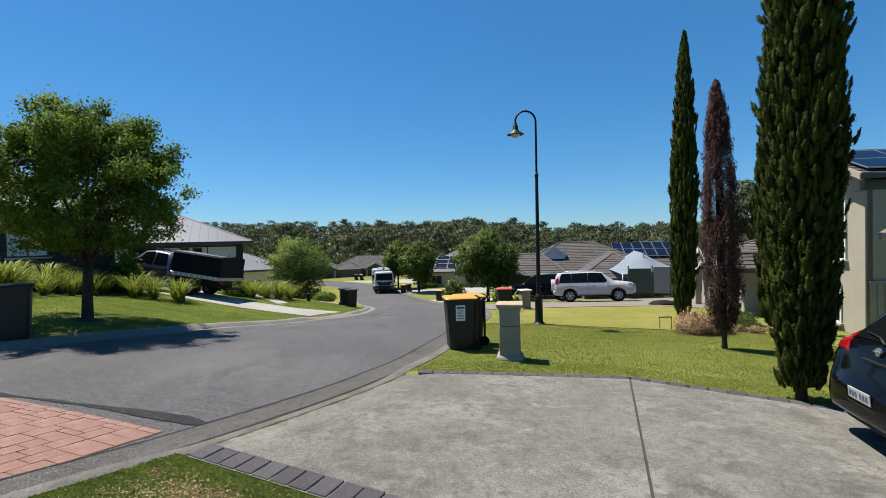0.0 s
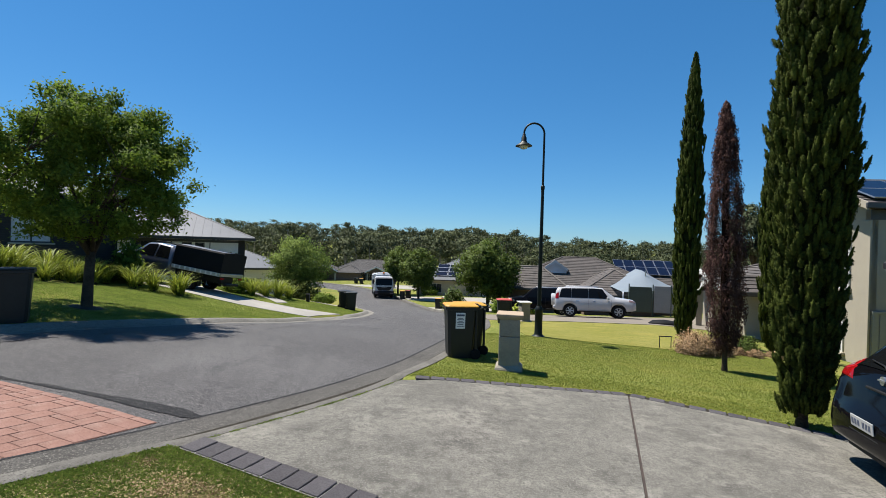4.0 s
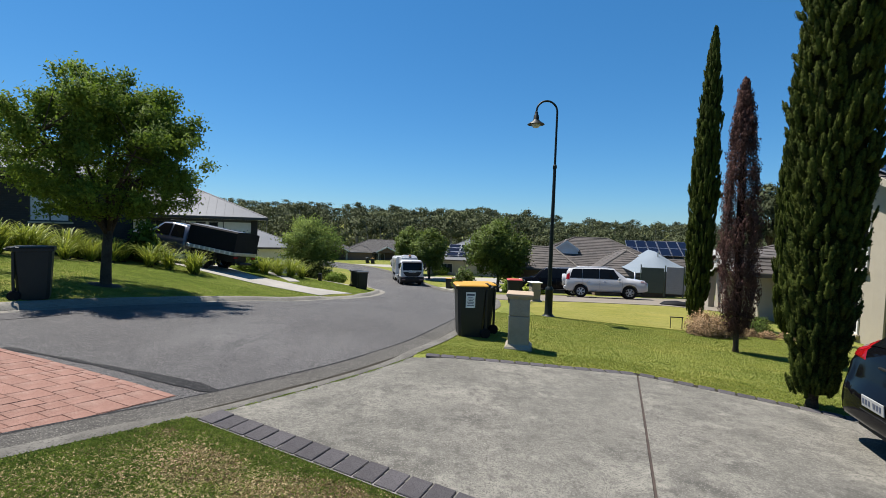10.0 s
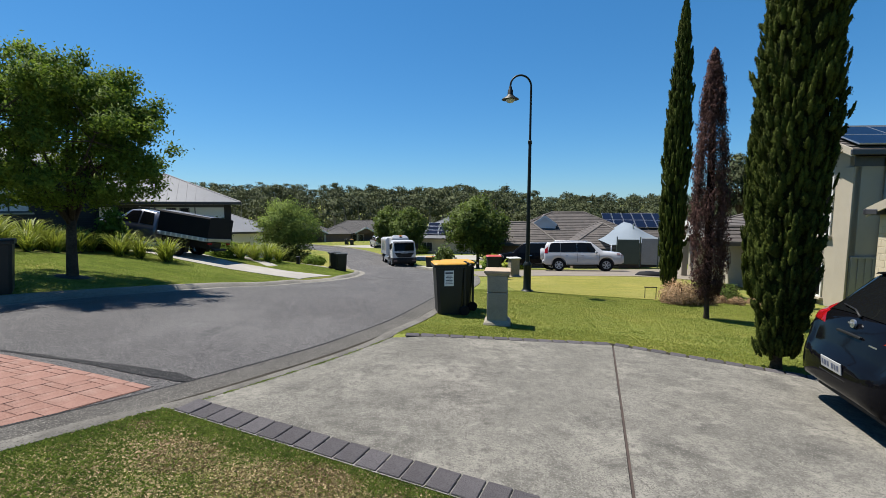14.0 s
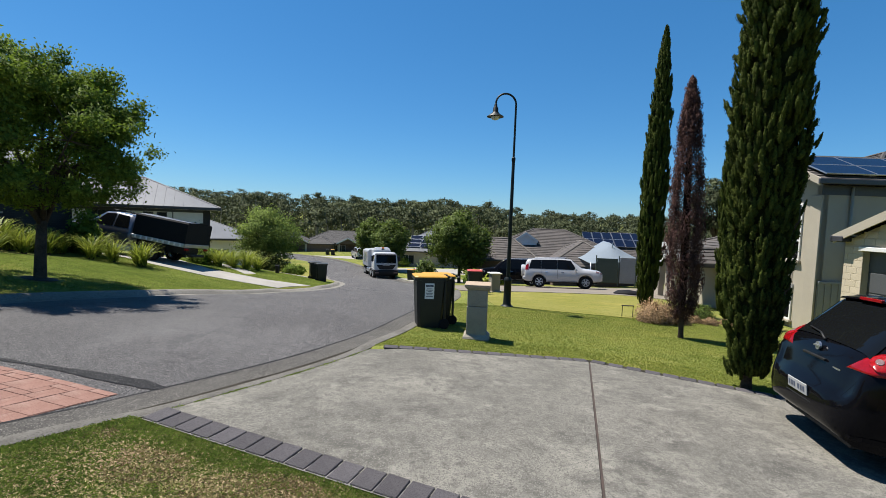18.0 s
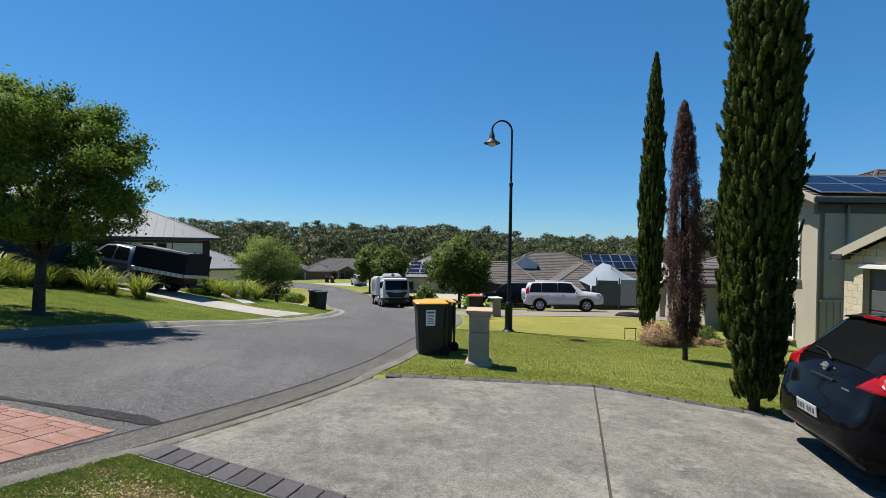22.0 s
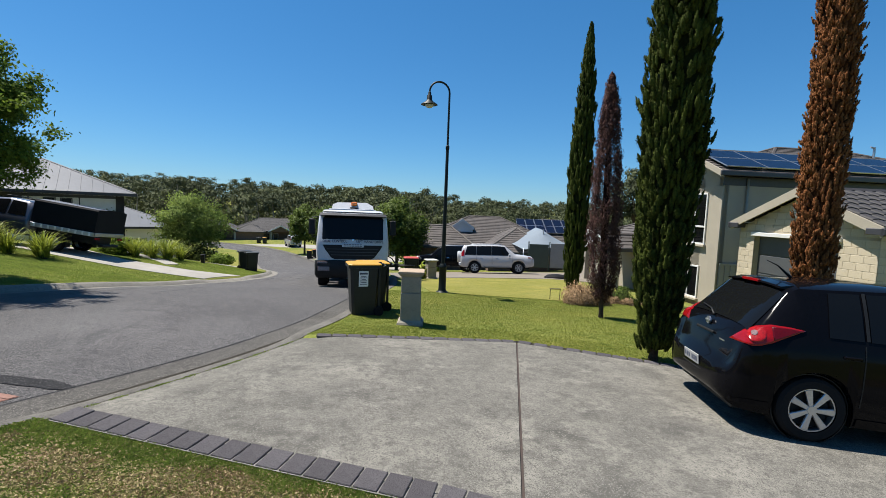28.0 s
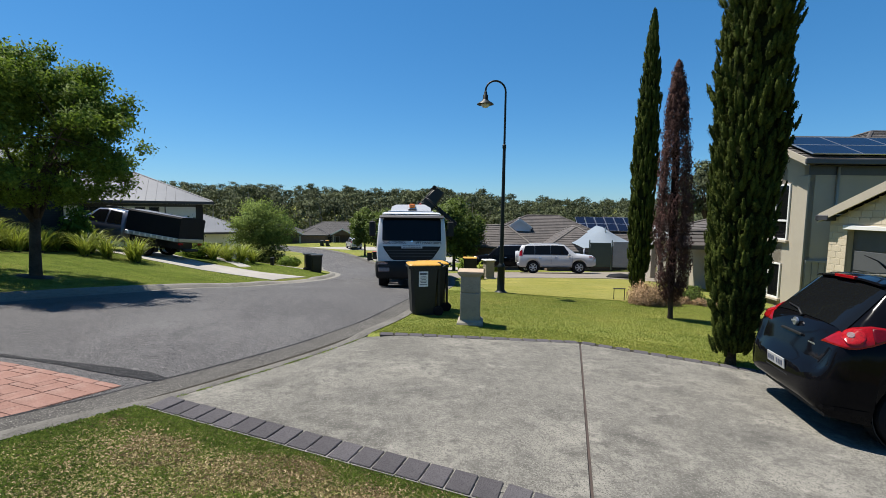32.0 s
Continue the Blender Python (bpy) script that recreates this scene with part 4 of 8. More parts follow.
# ---- bins, letterboxes, lamp ----
def wheelie_bin(name, m, label, lid, lid_name, sticker=False, group=""):
    """A two-wheeled bin; its front faces -y."""
    b = thing(name, m, label, "wheelie bin", group)
    w, d = 0.29, 0.34
    corner = lambda x, y, z, r=0.05: [(-x + r, -y, z), (x - r, -y, z), (x, -y + r, z), (x, y - r, z), (x - r, y, z), (-x + r, y, z), (-x, y - r, z), (-x, -y + r, z)]
    body = Mesh().rings([corner(0.235, 0.22, 0.0), corner(0.242, 0.235, 0.06), corner(0.255, 0.255, 0.40), corner(0.275, 0.285, 0.92), corner(0.275, 0.29, 0.975)])
    part("body", body, M["binplastic"], b, smooth=True)
    part("rim", Mesh().rings([corner(0.270, 0.292, 0.935), corner(0.296, 0.318, 0.94), corner(0.296, 0.318, 0.99), corner(0.28, 0.30, 0.995)]), M["binplastic"], b, smooth=True)
    top = [corner(sx, sy, z0) for sx, sy, z0 in ((0.285, 0.315, 0.992), (0.290, 0.320, 1.008), (0.27, 0.30, 1.026), (0.17, 0.19, 1.038))]
    part("lid", Mesh().rings(top), M[lid], b, lid_name)
    part("handle", Mesh().tube([(-0.24, 0.34, 0.955), (-0.24, 0.40, 0.985), (0.24, 0.40, 0.985), (0.24, 0.34, 0.955)], [0.016] * 4, 8), M["binplastic"], b, smooth="all")
    for x in (-0.12, 0.12):
        part("hinge", Mesh().box(x - 0.03, 0.31, 0.97, x + 0.03, 0.385, 1.02, 0.008), M["binplastic"], b)
    part("axle", Mesh().tube([(-0.27, 0.27, 0.10), (0.27, 0.27, 0.10)], [0.012] * 2, 8), M["plastic"], b)
    for x in (-0.285, 0.235):
        part("wheel", Mesh().lathe([(0.02, 0), (0.085, 0), (0.1, 0.012), (0.1, 0.038), (0.085, 0.05), (0.02, 0.05)], 18, (x, 0.27, 0.10), "x"), M["rubber"], b, smooth=True)
    for x in (-0.262, 0.222):
        part("rib", Mesh().box(x, 0.255, 0.12, x + 0.04, 0.30, 0.93, 0.008), M["binplastic"], b)
    if sticker:
        s = part("sticker", Mesh().box(0.268, -0.125, 0.60, 0.281, 0.055, 0.90, 0.002, Matrix.Rotation(radians(2.2), 4, "Y") @ Matrix.Translation((-0.034, 0, 0))), M["sticker"], b, "white paper label with unreadable print")
        tip = Matrix.Rotation(radians(2.2), 4, "Y") @ Matrix.Translation((-0.0335, 0, 0))
        for i, (z, l, hgt) in enumerate(((0.835, 0.15, 0.035), (0.79, 0.10, 0.012), (0.765, 0.13, 0.012), (0.735, 0.08, 0.012), (0.705, 0.13, 0.014), (0.675, 0.11, 0.012), (0.64, 0.14, 0.012))):
            part("print_bar", Mesh().box(0.2795, -0.035 - l / 2, z, 0.2825, -0.035 + l / 2, z + hgt, 0, tip), M["ink"], s)
    return b


def letterbox_pillar(name, m, label, tall=1.0, w=0.36, mat="post", cap="cap"):
    p = thing(name, m, label, "letterbox")
    part("plinth", Mesh().rings([[(-s, -s, z), (s, -s, z), (s, s, z), (-s, s, z)] for s, z in ((w * 0.66, -0.1), (w * 0.66, 0.03), (w * 0.62, 0.06), (w * 0.5, 0.10))]), M[mat], p)
    part("lower_block", Mesh().box(-w / 2, -w / 2, 0.09, w / 2, w / 2, tall * 0.60, 0.008), M[mat], p)
    part("upper_block", Mesh().box(-w / 2 + 0.004, -w / 2 + 0.004, tall * 0.60 + 0.006, w / 2 - 0.004, w / 2 - 0.004, tall * 0.90, 0.008), M[mat], p)
    part("cornice", Mesh().rings([[(-s, -s, z), (s, -s, z), (s, s, z), (-s, s, z)] for s, z in ((w * 0.5, tall * 0.90), (w * 0.60, tall * 0.94), (w * 0.60, tall * 0.95))]), M[mat], p)
    part("cap", Mesh().rings([[(-s, -s, z), (s, -s, z), (s, s, z), (-s, s, z)] for s, z in ((w * 0.62, tall * 0.95), (w * 0.64, tall * 0.96), (w * 0.64, tall * 0.99), (w * 0.60, tall))]), M[cap], p, "sandy stone cap")
    return p


def street_lamp(m):
    lamp = thing("street_lamp", m, "dark green swan-neck street lamp with a bell shade", "street lamp")
    part("base", Mesh().lathe([(0.19, -0.1), (0.19, 0.02), (0.14, 0.05), (0.115, 0.10), (0.11, 0.75), (0.125, 0.78), (0.125, 0.82), (0.075, 0.90)], 16), M["lamp_green"], lamp, smooth=True)
    part("pole", Mesh().lathe([(0.062, 0.85), (0.055, 2.5), (0.045, 4.4), (0.034, 4.45), (0.03, 6.03)], 14), M["lamp_green"], lamp, smooth=True)
    part("collar", Mesh().lathe([(0.05, 4.36), (0.058, 4.38), (0.058, 4.46), (0.04, 4.48)], 14), M["lamp_green"], lamp, smooth=True)
    r = 0.305
    arc = [(-r + r * math.cos(a), 0, 6.01 + r * math.sin(a)) for a in (math.pi * k / 14 for k in range(15))]
    part("swan_neck", Mesh().tube([(0, 0, 5.95)] + arc + [(-2 * r, 0, 5.95)], [0.028] * 17, 10), M["lamp_green"], lamp, smooth="all")
    at = (-2 * r, 0, 5.555)
    head = part("shade", Mesh().lathe([(0.03, 0.45), (0.045, 0.42), (0.05, 0.36), (0.075, 0.33), (0.08, 0.22), (0.11, 0.17), (0.24, 0.085), (0.25, 0.07), (0.235, 0.07)], 24, at), M["lamp_green"], lamp, smooth=True)
    part("diffuser", Mesh().lathe([(0.13, 0.08), (0.12, 0.03), (0.085, -0.01), (0.03, -0.025)], 20, at), M["diffuser"], head, "cloudy glass bowl", smooth=True)
    return lamp

# ---- kinds of buildings ----
def wall(parent, a, b, z0, z1, mat, openings=(), thick=0.22, name="wall", courses=0.0):
    """A wall from a to b (plan points) with its outer face on the right of a to b; openings: (from, to, sill, head) along it."""
    a, b = Vector(a), Vector(b)
    run = (b - a).length
    d = (b - a) / run
    ang = math.degrees(math.atan2(d.y, d.x))
    m = pose(a.x, a.y, 0, 0, 0, ang)

    def slab(u0, u1, lo, hi):
        if u1 - u0 < 0.005 or hi - lo < 0.005:
            return
        if not courses:
            part(name, Mesh().box(u0, 0, lo, u1, thick, hi), M[mat], parent, m=m)
            return
        n = max(1, round((hi - lo) / courses))
        line = [(thick, lo)]
        for k in range(n):
            s, t = lo + (hi - lo) * k / n, lo + (hi - lo) * (k + 1) / n
            line += [(0.008, s), (0, s + 0.004), (0, t - 0.006), (0.008, t - 0.002)]
        line += [(thick, hi)]
        part(name, Mesh().prism(line, u0, u1, "x"), M[mat], parent, m=m)

    edge = 0.0
    for u0, u1, sill, head in sorted(openings):
        slab(edge, u0, z0, z1)
        slab(u0, u1, z0, sill)
        slab(u0, u1, head, z1)
        edge = u1
    slab(edge, run, z0, z1)
    return None, m


def window(parent, m, u0, u1, sill, head, frame="white", bars=1, depth=0.08, cross=False, ledge=True, pane="pane", name="window"):
    """A framed window in a wall's opening; m is the wall's pose."""
    w = part(name, Mesh().box(u0, depth, sill, u0 + 0.05, depth + 0.05, head).box(u1 - 0.05, depth, sill, u1, depth + 0.05, head)
             .box(u0 + 0.05, depth, sill, u1 - 0.05, depth + 0.05, sill + 0.05).box(u0 + 0.05, depth, head - 0.05, u1 - 0.05, depth + 0.05, head), M[frame], parent, "painted window frame", m=m)
    edges = [u0 + 0.05 + (u1 - u0 - 0.1) * k / (bars + 1) for k in range(bars + 2)]
    for k in range(bars + 1):
        part("pane", Mesh().box(edges[k] + 0.006, depth + 0.022, sill + 0.052, edges[k + 1] - 0.006, depth + 0.03, head - 0.052), M[pane], w)
    for u in edges[1:-1]:
        part("mullion", Mesh().box(u - 0.022, depth - 0.004, sill + 0.05, u + 0.022, depth + 0.045, head - 0.05), M[frame], w)
    if cross:
        z = sill + (head - sill) * 0.36
        part("transom", Mesh().box(u0 + 0.05, depth - 0.006, z - 0.022, u1 - 0.05, depth + 0.04, z + 0.022), M[frame], w)
    if ledge:
        part("sill", Mesh().box(u0 - 0.06, -0.05, sill - 0.07, u1 + 0.06, depth, sill - 0.004, 0.01), M["cream"], w)
    return w


def roof_face(mesh, e0, e1, r1, r0, rows, step=0.03, cols=0):
    """A stepped, tiled roof face from eave e0-e1 up to r0-r1."""
    e0, e1, r0, r1 = Vector(e0), Vector(e1), Vector(r0), Vector(r1)
    n = (e1 - e0).cross(r0 - e0)
    if n.length < 1e-6:
        n = (e1 - e0).cross(r1 - e0)
    n.normalize()
    if n.z < 0:
        n = -n
    left, right = [], []
    for k in range(rows):
        u, v = k / rows, (k + 1) / rows
        left += [e0.lerp(r0, u) + n * step, e0.lerp(r0, v)]
        right += [e1.lerp(r1, u) + n * step, e1.lerp(r1, v)]
    mesh.rings([left, right], False, False)
    return n


def roof(parent, x0, y0, x1, y1, z, pitch, over, mat, kind="hip", row=0.33, ridge_mat=None, fascia="fascia", gable_mat="white", ribs=0.0):
    """A roof over a rectangle whose long side gives the ridge; kind: hip, gable_x (gable ends at x0 and x1) or gable_y."""
    a, b, c, d = x0 - over, y0 - over, x1 + over, y1 + over
    lx, ly = c - a, d - b
    along_x = kind == "gable_x" or (kind == "hip" and lx >= ly)
    half = (ly if along_x else lx) / 2
    rise = half * math.tan(radians(pitch))
    cut = half if kind == "hip" else 0
    if along_x:
        p, q = Vector((a + cut, b + half, z + rise)), Vector((c - cut, b + half, z + rise))
        faces = [((a, b, z), (c, b, z), q, p), ((c, d, z), (a, d, z), p, q)]
        ends = [((c, b, z), (c, d, z), q, q), ((a, d, z), (a, b, z), p, p)]
    else:
        p, q = Vector((a + half, b + cut, z + rise)), Vector((a + half, d - cut, z + rise))
        faces = [((c, b, z), (c, d, z), q, p), ((a, d, z), (a, b, z), p, q)]
        ends = [((a, b, z), (c, b, z), p, p), ((c, d, z), (a, d, z), q, q)]
    rows = max(3, round(math.hypot(half, rise) / row))
    every = faces + (ends if kind == "hip" else [])
    for f in every:
        mesh = Mesh()
        if ribs:
            n = roof_face(mesh, *f, 1, 0.0)
            e0, e1, r1, r0 = (Vector(v) for v in f)
            count = int((e1 - e0).length / ribs)
            for i in range(1, count):
                u = i / count
                foot = e0.lerp(e1, u)
                run = e1 - e0
                s0, s1 = (r0 - e0).dot(run) / run.length_squared, (r1 - e0).dot(run) / run.length_squared
                lim = 1.0
                if u < s0:
                    lim = u / s0
                elif u > s1:
                    lim = (1 - u) / (1 - s1)
                up = (r0 - e0) - run * s0
                part("roof_rib", Mesh().tube([foot + n * 0.012, foot + up * lim + n * 0.012], [0.016, 0.016], 4), M[mat], parent)
        else:
            roof_face(mesh, *f, rows)
        part("roof_face", mesh, M[mat], parent)
    cap = ridge_mat or mat
    lines = [(p, q)]
    if kind == "hip":
        lines += [(Vector((a, b, z)), p), (Vector((c, d, z)), q), (Vector((c, b, z)), q if along_x else p), (Vector((a, d, z)), p if along_x else q)]
    for s, t in lines:
        if (t - s).length > 0.1:
            part("ridge_cap", Mesh().tube([s, t], [0.09, 0.09] if not ribs else [0.05, 0.05], 6), M[cap], parent)
    eaves = [((a, b), (c, b)), ((c, b), (c, d)), ((c, d), (a, d)), ((a, d), (a, b))]
    for (px_, py_), (qx, qy) in eaves:
        lo, hi = (min(px_, qx) - 0.04, min(py_, qy) - 0.04), (max(px_, qx) + 0.04, max(py_, qy) + 0.04)
        gable_edge = (kind == "gable_x" and abs(px_ - qx) < 1e-6) or (kind == "gable_y" and abs(py_ - qy) < 1e-6)
        if not gable_edge:
            part("gutter", Mesh().box(lo[0], lo[1], z - 0.16, hi[0], hi[1], z + 0.01, 0.015), M[fascia], parent)
    if kind == "hip":
        part("soffit", Mesh().box(a + 0.05, b + 0.05, z - 0.165, c - 0.05, d - 0.05, z - 0.145), M["white"], parent)
    else:
        for e in ends:
            s, t, top = Vector(e[0]), Vector(e[1]), e[2]
            for foot in (s, t):
                out = (foot - (s + t) / 2).normalized()
                side = Vector((1, 0, 0)) if kind == "gable_x" else Vector((0, 1, 0))
                v = [foot + Vector((0, 0, 0.03)), top + Vector((0, 0, 0.03)), top - Vector((0, 0, 0.20)), foot - Vector((0, 0, 0.20))]
                mesh = Mesh().add([p_ - side * 0.02 for p_ in v] + [p_ + side * 0.02 for p_ in v], [(0, 1, 2, 3), (7, 6, 5, 4), (0, 4, 5, 1), (1, 5, 6, 2), (2, 6, 7, 3), (3, 7, 4, 0)])
                part("barge_board", mesh, M[gable_mat], parent)
    return p, q, rise


def solar_array(parent, corner, u, v, cols, rows, w=1.0, h=1.65, gap=0.03, lift=0.1):
    """Panels over a roof: corner, unit way across and unit way up the slope."""
    corner, u, v = Vector(corner), Vector(u).normalized(), Vector(v).normalized()
    n = u.cross(v).normalized()
    if n.z < 0:
        n = -n
    rot = Matrix((u, v, n)).transposed().to_4x4()
    panel = Mesh().box(0.02, 0.02, 0, w - 0.02, h - 0.02, 0.034).data("solar_panel", M["solar"])
    rim = Mesh().box(0, 0, -0.005, w, 0.02, 0.036).box(0, h - 0.02, -0.005, w, h, 0.036).box(0, 0.02, -0.005, 0.02, h - 0.02, 0.036).box(w - 0.02, 0.02, -0.005, w, h - 0.02, 0.036).data("panel_frame", M["alu"])
    for i in range(cols):
        for j in range(rows):
            m = Matrix.Translation(corner + u * i * (w + gap) + v * j * (h + gap) + n * lift) @ rot
            pn = part("solar_panel", panel, None, parent, m=m)
            part("panel_frame", rim, None, pn)


def box_house(name, m, label, w, d, base, tall, wall_mat, roof_mat, pitch=23, over=0.5, kind="hip", row=0.33, windows=(), ribs=0.0, fascia="fascia", courses=0.0):
    """A plain house: w along x, d along y; windows: (side 0 to 3, from, to, sill, head)."""
    hs = thing(name, m, label, "house")
    pts = [(-w / 2, -d / 2), (w / 2, -d / 2), (w / 2, d / 2), (-w / 2, d / 2)]
    for k in range(4):
        holes = [(a, b, s, h) for side, a, b, s, h in windows if side == k]
        ob, wm = wall(hs, pts[k], pts[(k + 1) % 4], base, tall, wall_mat, holes, courses=courses)
        for a, b, s, h in holes:
            window(hs, wm, a, b, s, h, bars=max(0, round((b - a) / 0.9) - 1))
    top = roof(hs, -w / 2, -d / 2, w / 2, d / 2, tall, pitch, over, roof_mat, kind, row, ribs=ribs, fascia=fascia)
    return hs, top


# ---- kinds of vehicles ----
class Shell:
    """A vehicle's skin: sections along x, mirrored over y = 0. Keys: x, floor, low width, full width, shoulder height and width, roof height and width."""

    def __init__(self, keys, arches=(), arch_r=0.36, arch_z=0.31):
        self.keys, self.arches, self.arch_r, self.arch_z = np.array(keys, float), arches, arch_r, arch_z

    def at(self, x):
        k = self.keys
        return [np.interp(x, k[:, 0], k[:, i]) for i in range(1, 8)]

    def section(self, x):
        fl, wl, wf, zs, ws, zr, wr = self.at(x)
        lip = fl
        for ax in self.arches:
            if abs(x - ax) < self.arch_r:
                lip = max(lip, self.arch_z + math.sqrt(self.arch_r**2 - (x - ax) ** 2))
        mid = max(lip + 0.02, fl + (zs - fl) * 0.48)
        a = max(lip + 0.01, fl + (zs - fl) * 0.12)
        return [(0, lip), (wl * 0.8, lip), (wl, lip), ((wl + wf) / 2, a), (wf, mid), ((wf * 0.6 + ws * 0.4) + 0.004, max(mid + 0.01, zs - (zs - fl) * 0.16)), (ws, zs), (ws * 0.42 + wr * 0.58 + 0.012, zs + (zr - zs) * 0.55),
                (wr, zr - 0.045), (wr * 0.84, zr - 0.008), (wr * 0.45, zr + 0.006), (0, zr + 0.01)]

    def point(self, x, v, off=0.0):
        s = self.section(x)
        i = min(int(v), len(s) - 2)
        f = v - i
        y, z = s[i][0] * (1 - f) + s[i + 1][0] * f, s[i][1] * (1 - f) + s[i + 1][1] * f
        ty, tz = s[i + 1][0] - s[i][0], s[i + 1][1] - s[i][1]
        l = math.hypot(ty, tz) or 1
        return Vector((x, y + off * tz / l, z - off * ty / l))

    def stations(self, step=0.07):
        k = self.keys[:, 0]
        xs = set(np.round(np.arange(k[0], k[-1], step), 3)) | set(np.round(k, 3))
        for ax in self.arches:
            xs |= {round(ax + self.arch_r * math.sin(math.pi * (i / 12 - 0.5)), 3) for i in range(13)}
        return sorted(xs)

    def body(self):
        rings = []
        for x in self.stations():
            s = self.section(x)
            rings.append([(x, y, z) for y, z in s] + [(x, -y, z) for y, z in s[-2:0:-1]])
        return Mesh().rings(rings)

    def patch(self, xs, v0, v1, off=0.006, nv=4, side=1, slant0=0.0, slant1=0.0):
        """A sheet on the skin between two lines; slant: how far its ends lean along x from v0 to v1."""
        rings = []
        n = len(xs)
        for j in range(nv + 1):
            v = v0 + (v1 - v0) * j / nv
            row = []
            for i, x in enumerate(xs):
                u = i / (n - 1)
                p = self.point(x + (slant0 * (1 - u) + slant1 * u) * j / nv, v, off)
                row.append((p.x, p.y * side, p.z))
            rings.append(row)
        return Mesh().rings(rings, closed=False, caps=False)

    def cross(self, xs, v, off=0.008, ny=6, full=True):
        """A sheet across the top, from side to side, at section place v and inwards."""
        rings = []
        for x in xs:
            vs = [v + (11 - v) * i / ny for i in range(ny + 1)]
            pts = [self.point(x, min(w, 10.999), 0) for w in vs]
            row = [(p.x, p.y, p.z) for p in pts] + [(p.x, -p.y, p.z) for p in pts[-2::-1]]
            rings.append(row)
        mesh = Mesh().rings(rings, closed=False, caps=False)
        return mesh


def push(mesh, d):
    mesh.v = [(p[0] + d[0], p[1] + d[1], p[2] + d[2]) for p in mesh.v]
    return mesh


def road_wheel(parent, x, y, r, width, spokes=7, rim_mat="alu", rim_r=0.62, name="wheel"):
    """A wheel whose outer side faces away from y = 0; its own origin is the hub."""
    s = 1 if y > 0 else -1
    w = new(name)
    w.parent = parent
    w.matrix_basis = pose(x, y, r)
    q = width / 2
    part("tyre", Mesh().lathe([(r * rim_r, -q), (r * 0.9, -q), (r * 0.985, -q * 0.75), (r, -q * 0.4), (r, q * 0.4), (r * 0.985, q * 0.75), (r * 0.9, q), (r * rim_r, q)], 32, (0, 0, 0), "y", False), M["rubber"], w, smooth=True)
    mesh = Mesh().lathe([(r * rim_r * 0.99, -q), (r * rim_r * 0.99, q * 0.9), (r * rim_r * 0.93, q * 0.9), (r * rim_r * 0.90, -q)], 28, (0, 0, 0), "y", False) if s > 0 else Mesh().lathe([(r * rim_r * 0.99, q), (r * rim_r * 0.99, -q * 0.9), (r * rim_r * 0.93, -q * 0.9), (r * rim_r * 0.90, q)], 28, (0, 0, 0), "y", False)
    rim = part("rim", mesh, M[rim_mat], w, smooth=True)
    part("brake_disc", Mesh().lathe([(r * 0.1, -0.01), (r * rim_r * 0.86, -0.01), (r * rim_r * 0.86, 0.01), (r * 0.1, 0.01)], 20, (0, s * q * 0.2, 0), "y"), M["plastic"], rim)
    for k in range(spokes):
        a = 2 * math.pi * k / spokes
        sp = Mesh().box(r * 0.08, -0.014, -r * 0.095, r * rim_r * 0.95, 0.014, r * 0.095, 0.006)
        sp.v = [(p[0], p[1], p[2] * (0.55 + 0.65 * p[0] / (r * rim_r))) for p in sp.v]
        part("spoke", sp.moved(Matrix.Translation((0, s * q * 0.78, 0)) @ Matrix.Rotation(a, 4, "Y")), M[rim_mat], rim)
    part("hub_cap", Mesh().lathe([(0.005, -0.016), (r * 0.13, -0.016), (r * 0.15, 0), (r * 0.13, 0.016), (0.005, 0.02)], 14, (0, s * q * 0.8, 0), "y"), M[rim_mat], rim)
    return w


def spread(a, b, n):
    return [a + (b - a) * i / n for i in range(n + 1)]

def side_windows(car, shell, spans, v0=6.18, v1=7.85, mat="glass", off=0.008):
    for s in (1, -1):
        for x0, x1, a, b in spans:
            part("side_window", shell.patch(spread(x0, x1, 5), v0, v1, off, 4, s, a, b), M[mat], car, smooth="all")


def seam(shell, x, v0, v1, s, w=0.006):
    return shell.patch([x - w, x + w], v0, v1, 0.003, 8, s)


def cast(tree, outline, s, off):
    """An outline laid on the car's rear corner, seen from its diagonal; s: -1 right, 1 left."""
    n = Vector((0.479, 0.861, -0.170)).normalized()
    a = Vector((0, 0, 1)).cross(n).normalized()
    b = n.cross(a)
    cx, cy = sum(p[0] for p in outline) / len(outline), sum(p[1] for p in outline) / len(outline)
    fine = [(x0 + (x1 - x0) * k / 3, y0 + (y1 - y0) * k / 3) for (x0, y0), (x1, y1) in zip(outline, outline[1:] + outline[:1]) for k in range(3)]
    rows = []
    for shrink in (1.0, 0.97, 0.8, 0.6, 0.4, 0.2, 0.02):
        row = []
        for x, y in fine:
            q = Vector((-1.80, -0.75, 0.84)) + a * (cx + (x - cx) * shrink) + b * (cy + (y - cy) * shrink)
            hit, normal, *_ = tree.ray_cast(q - n * 2, n)
            if hit is None:
                hit, normal, *_ = tree.find_nearest(q)
            p = hit - n * (off if shrink < 1 else 0.001)
            row.append((p.x, -p.y * s, p.z))
        rows.append(row)
    return Mesh().rings(rows, True, False)


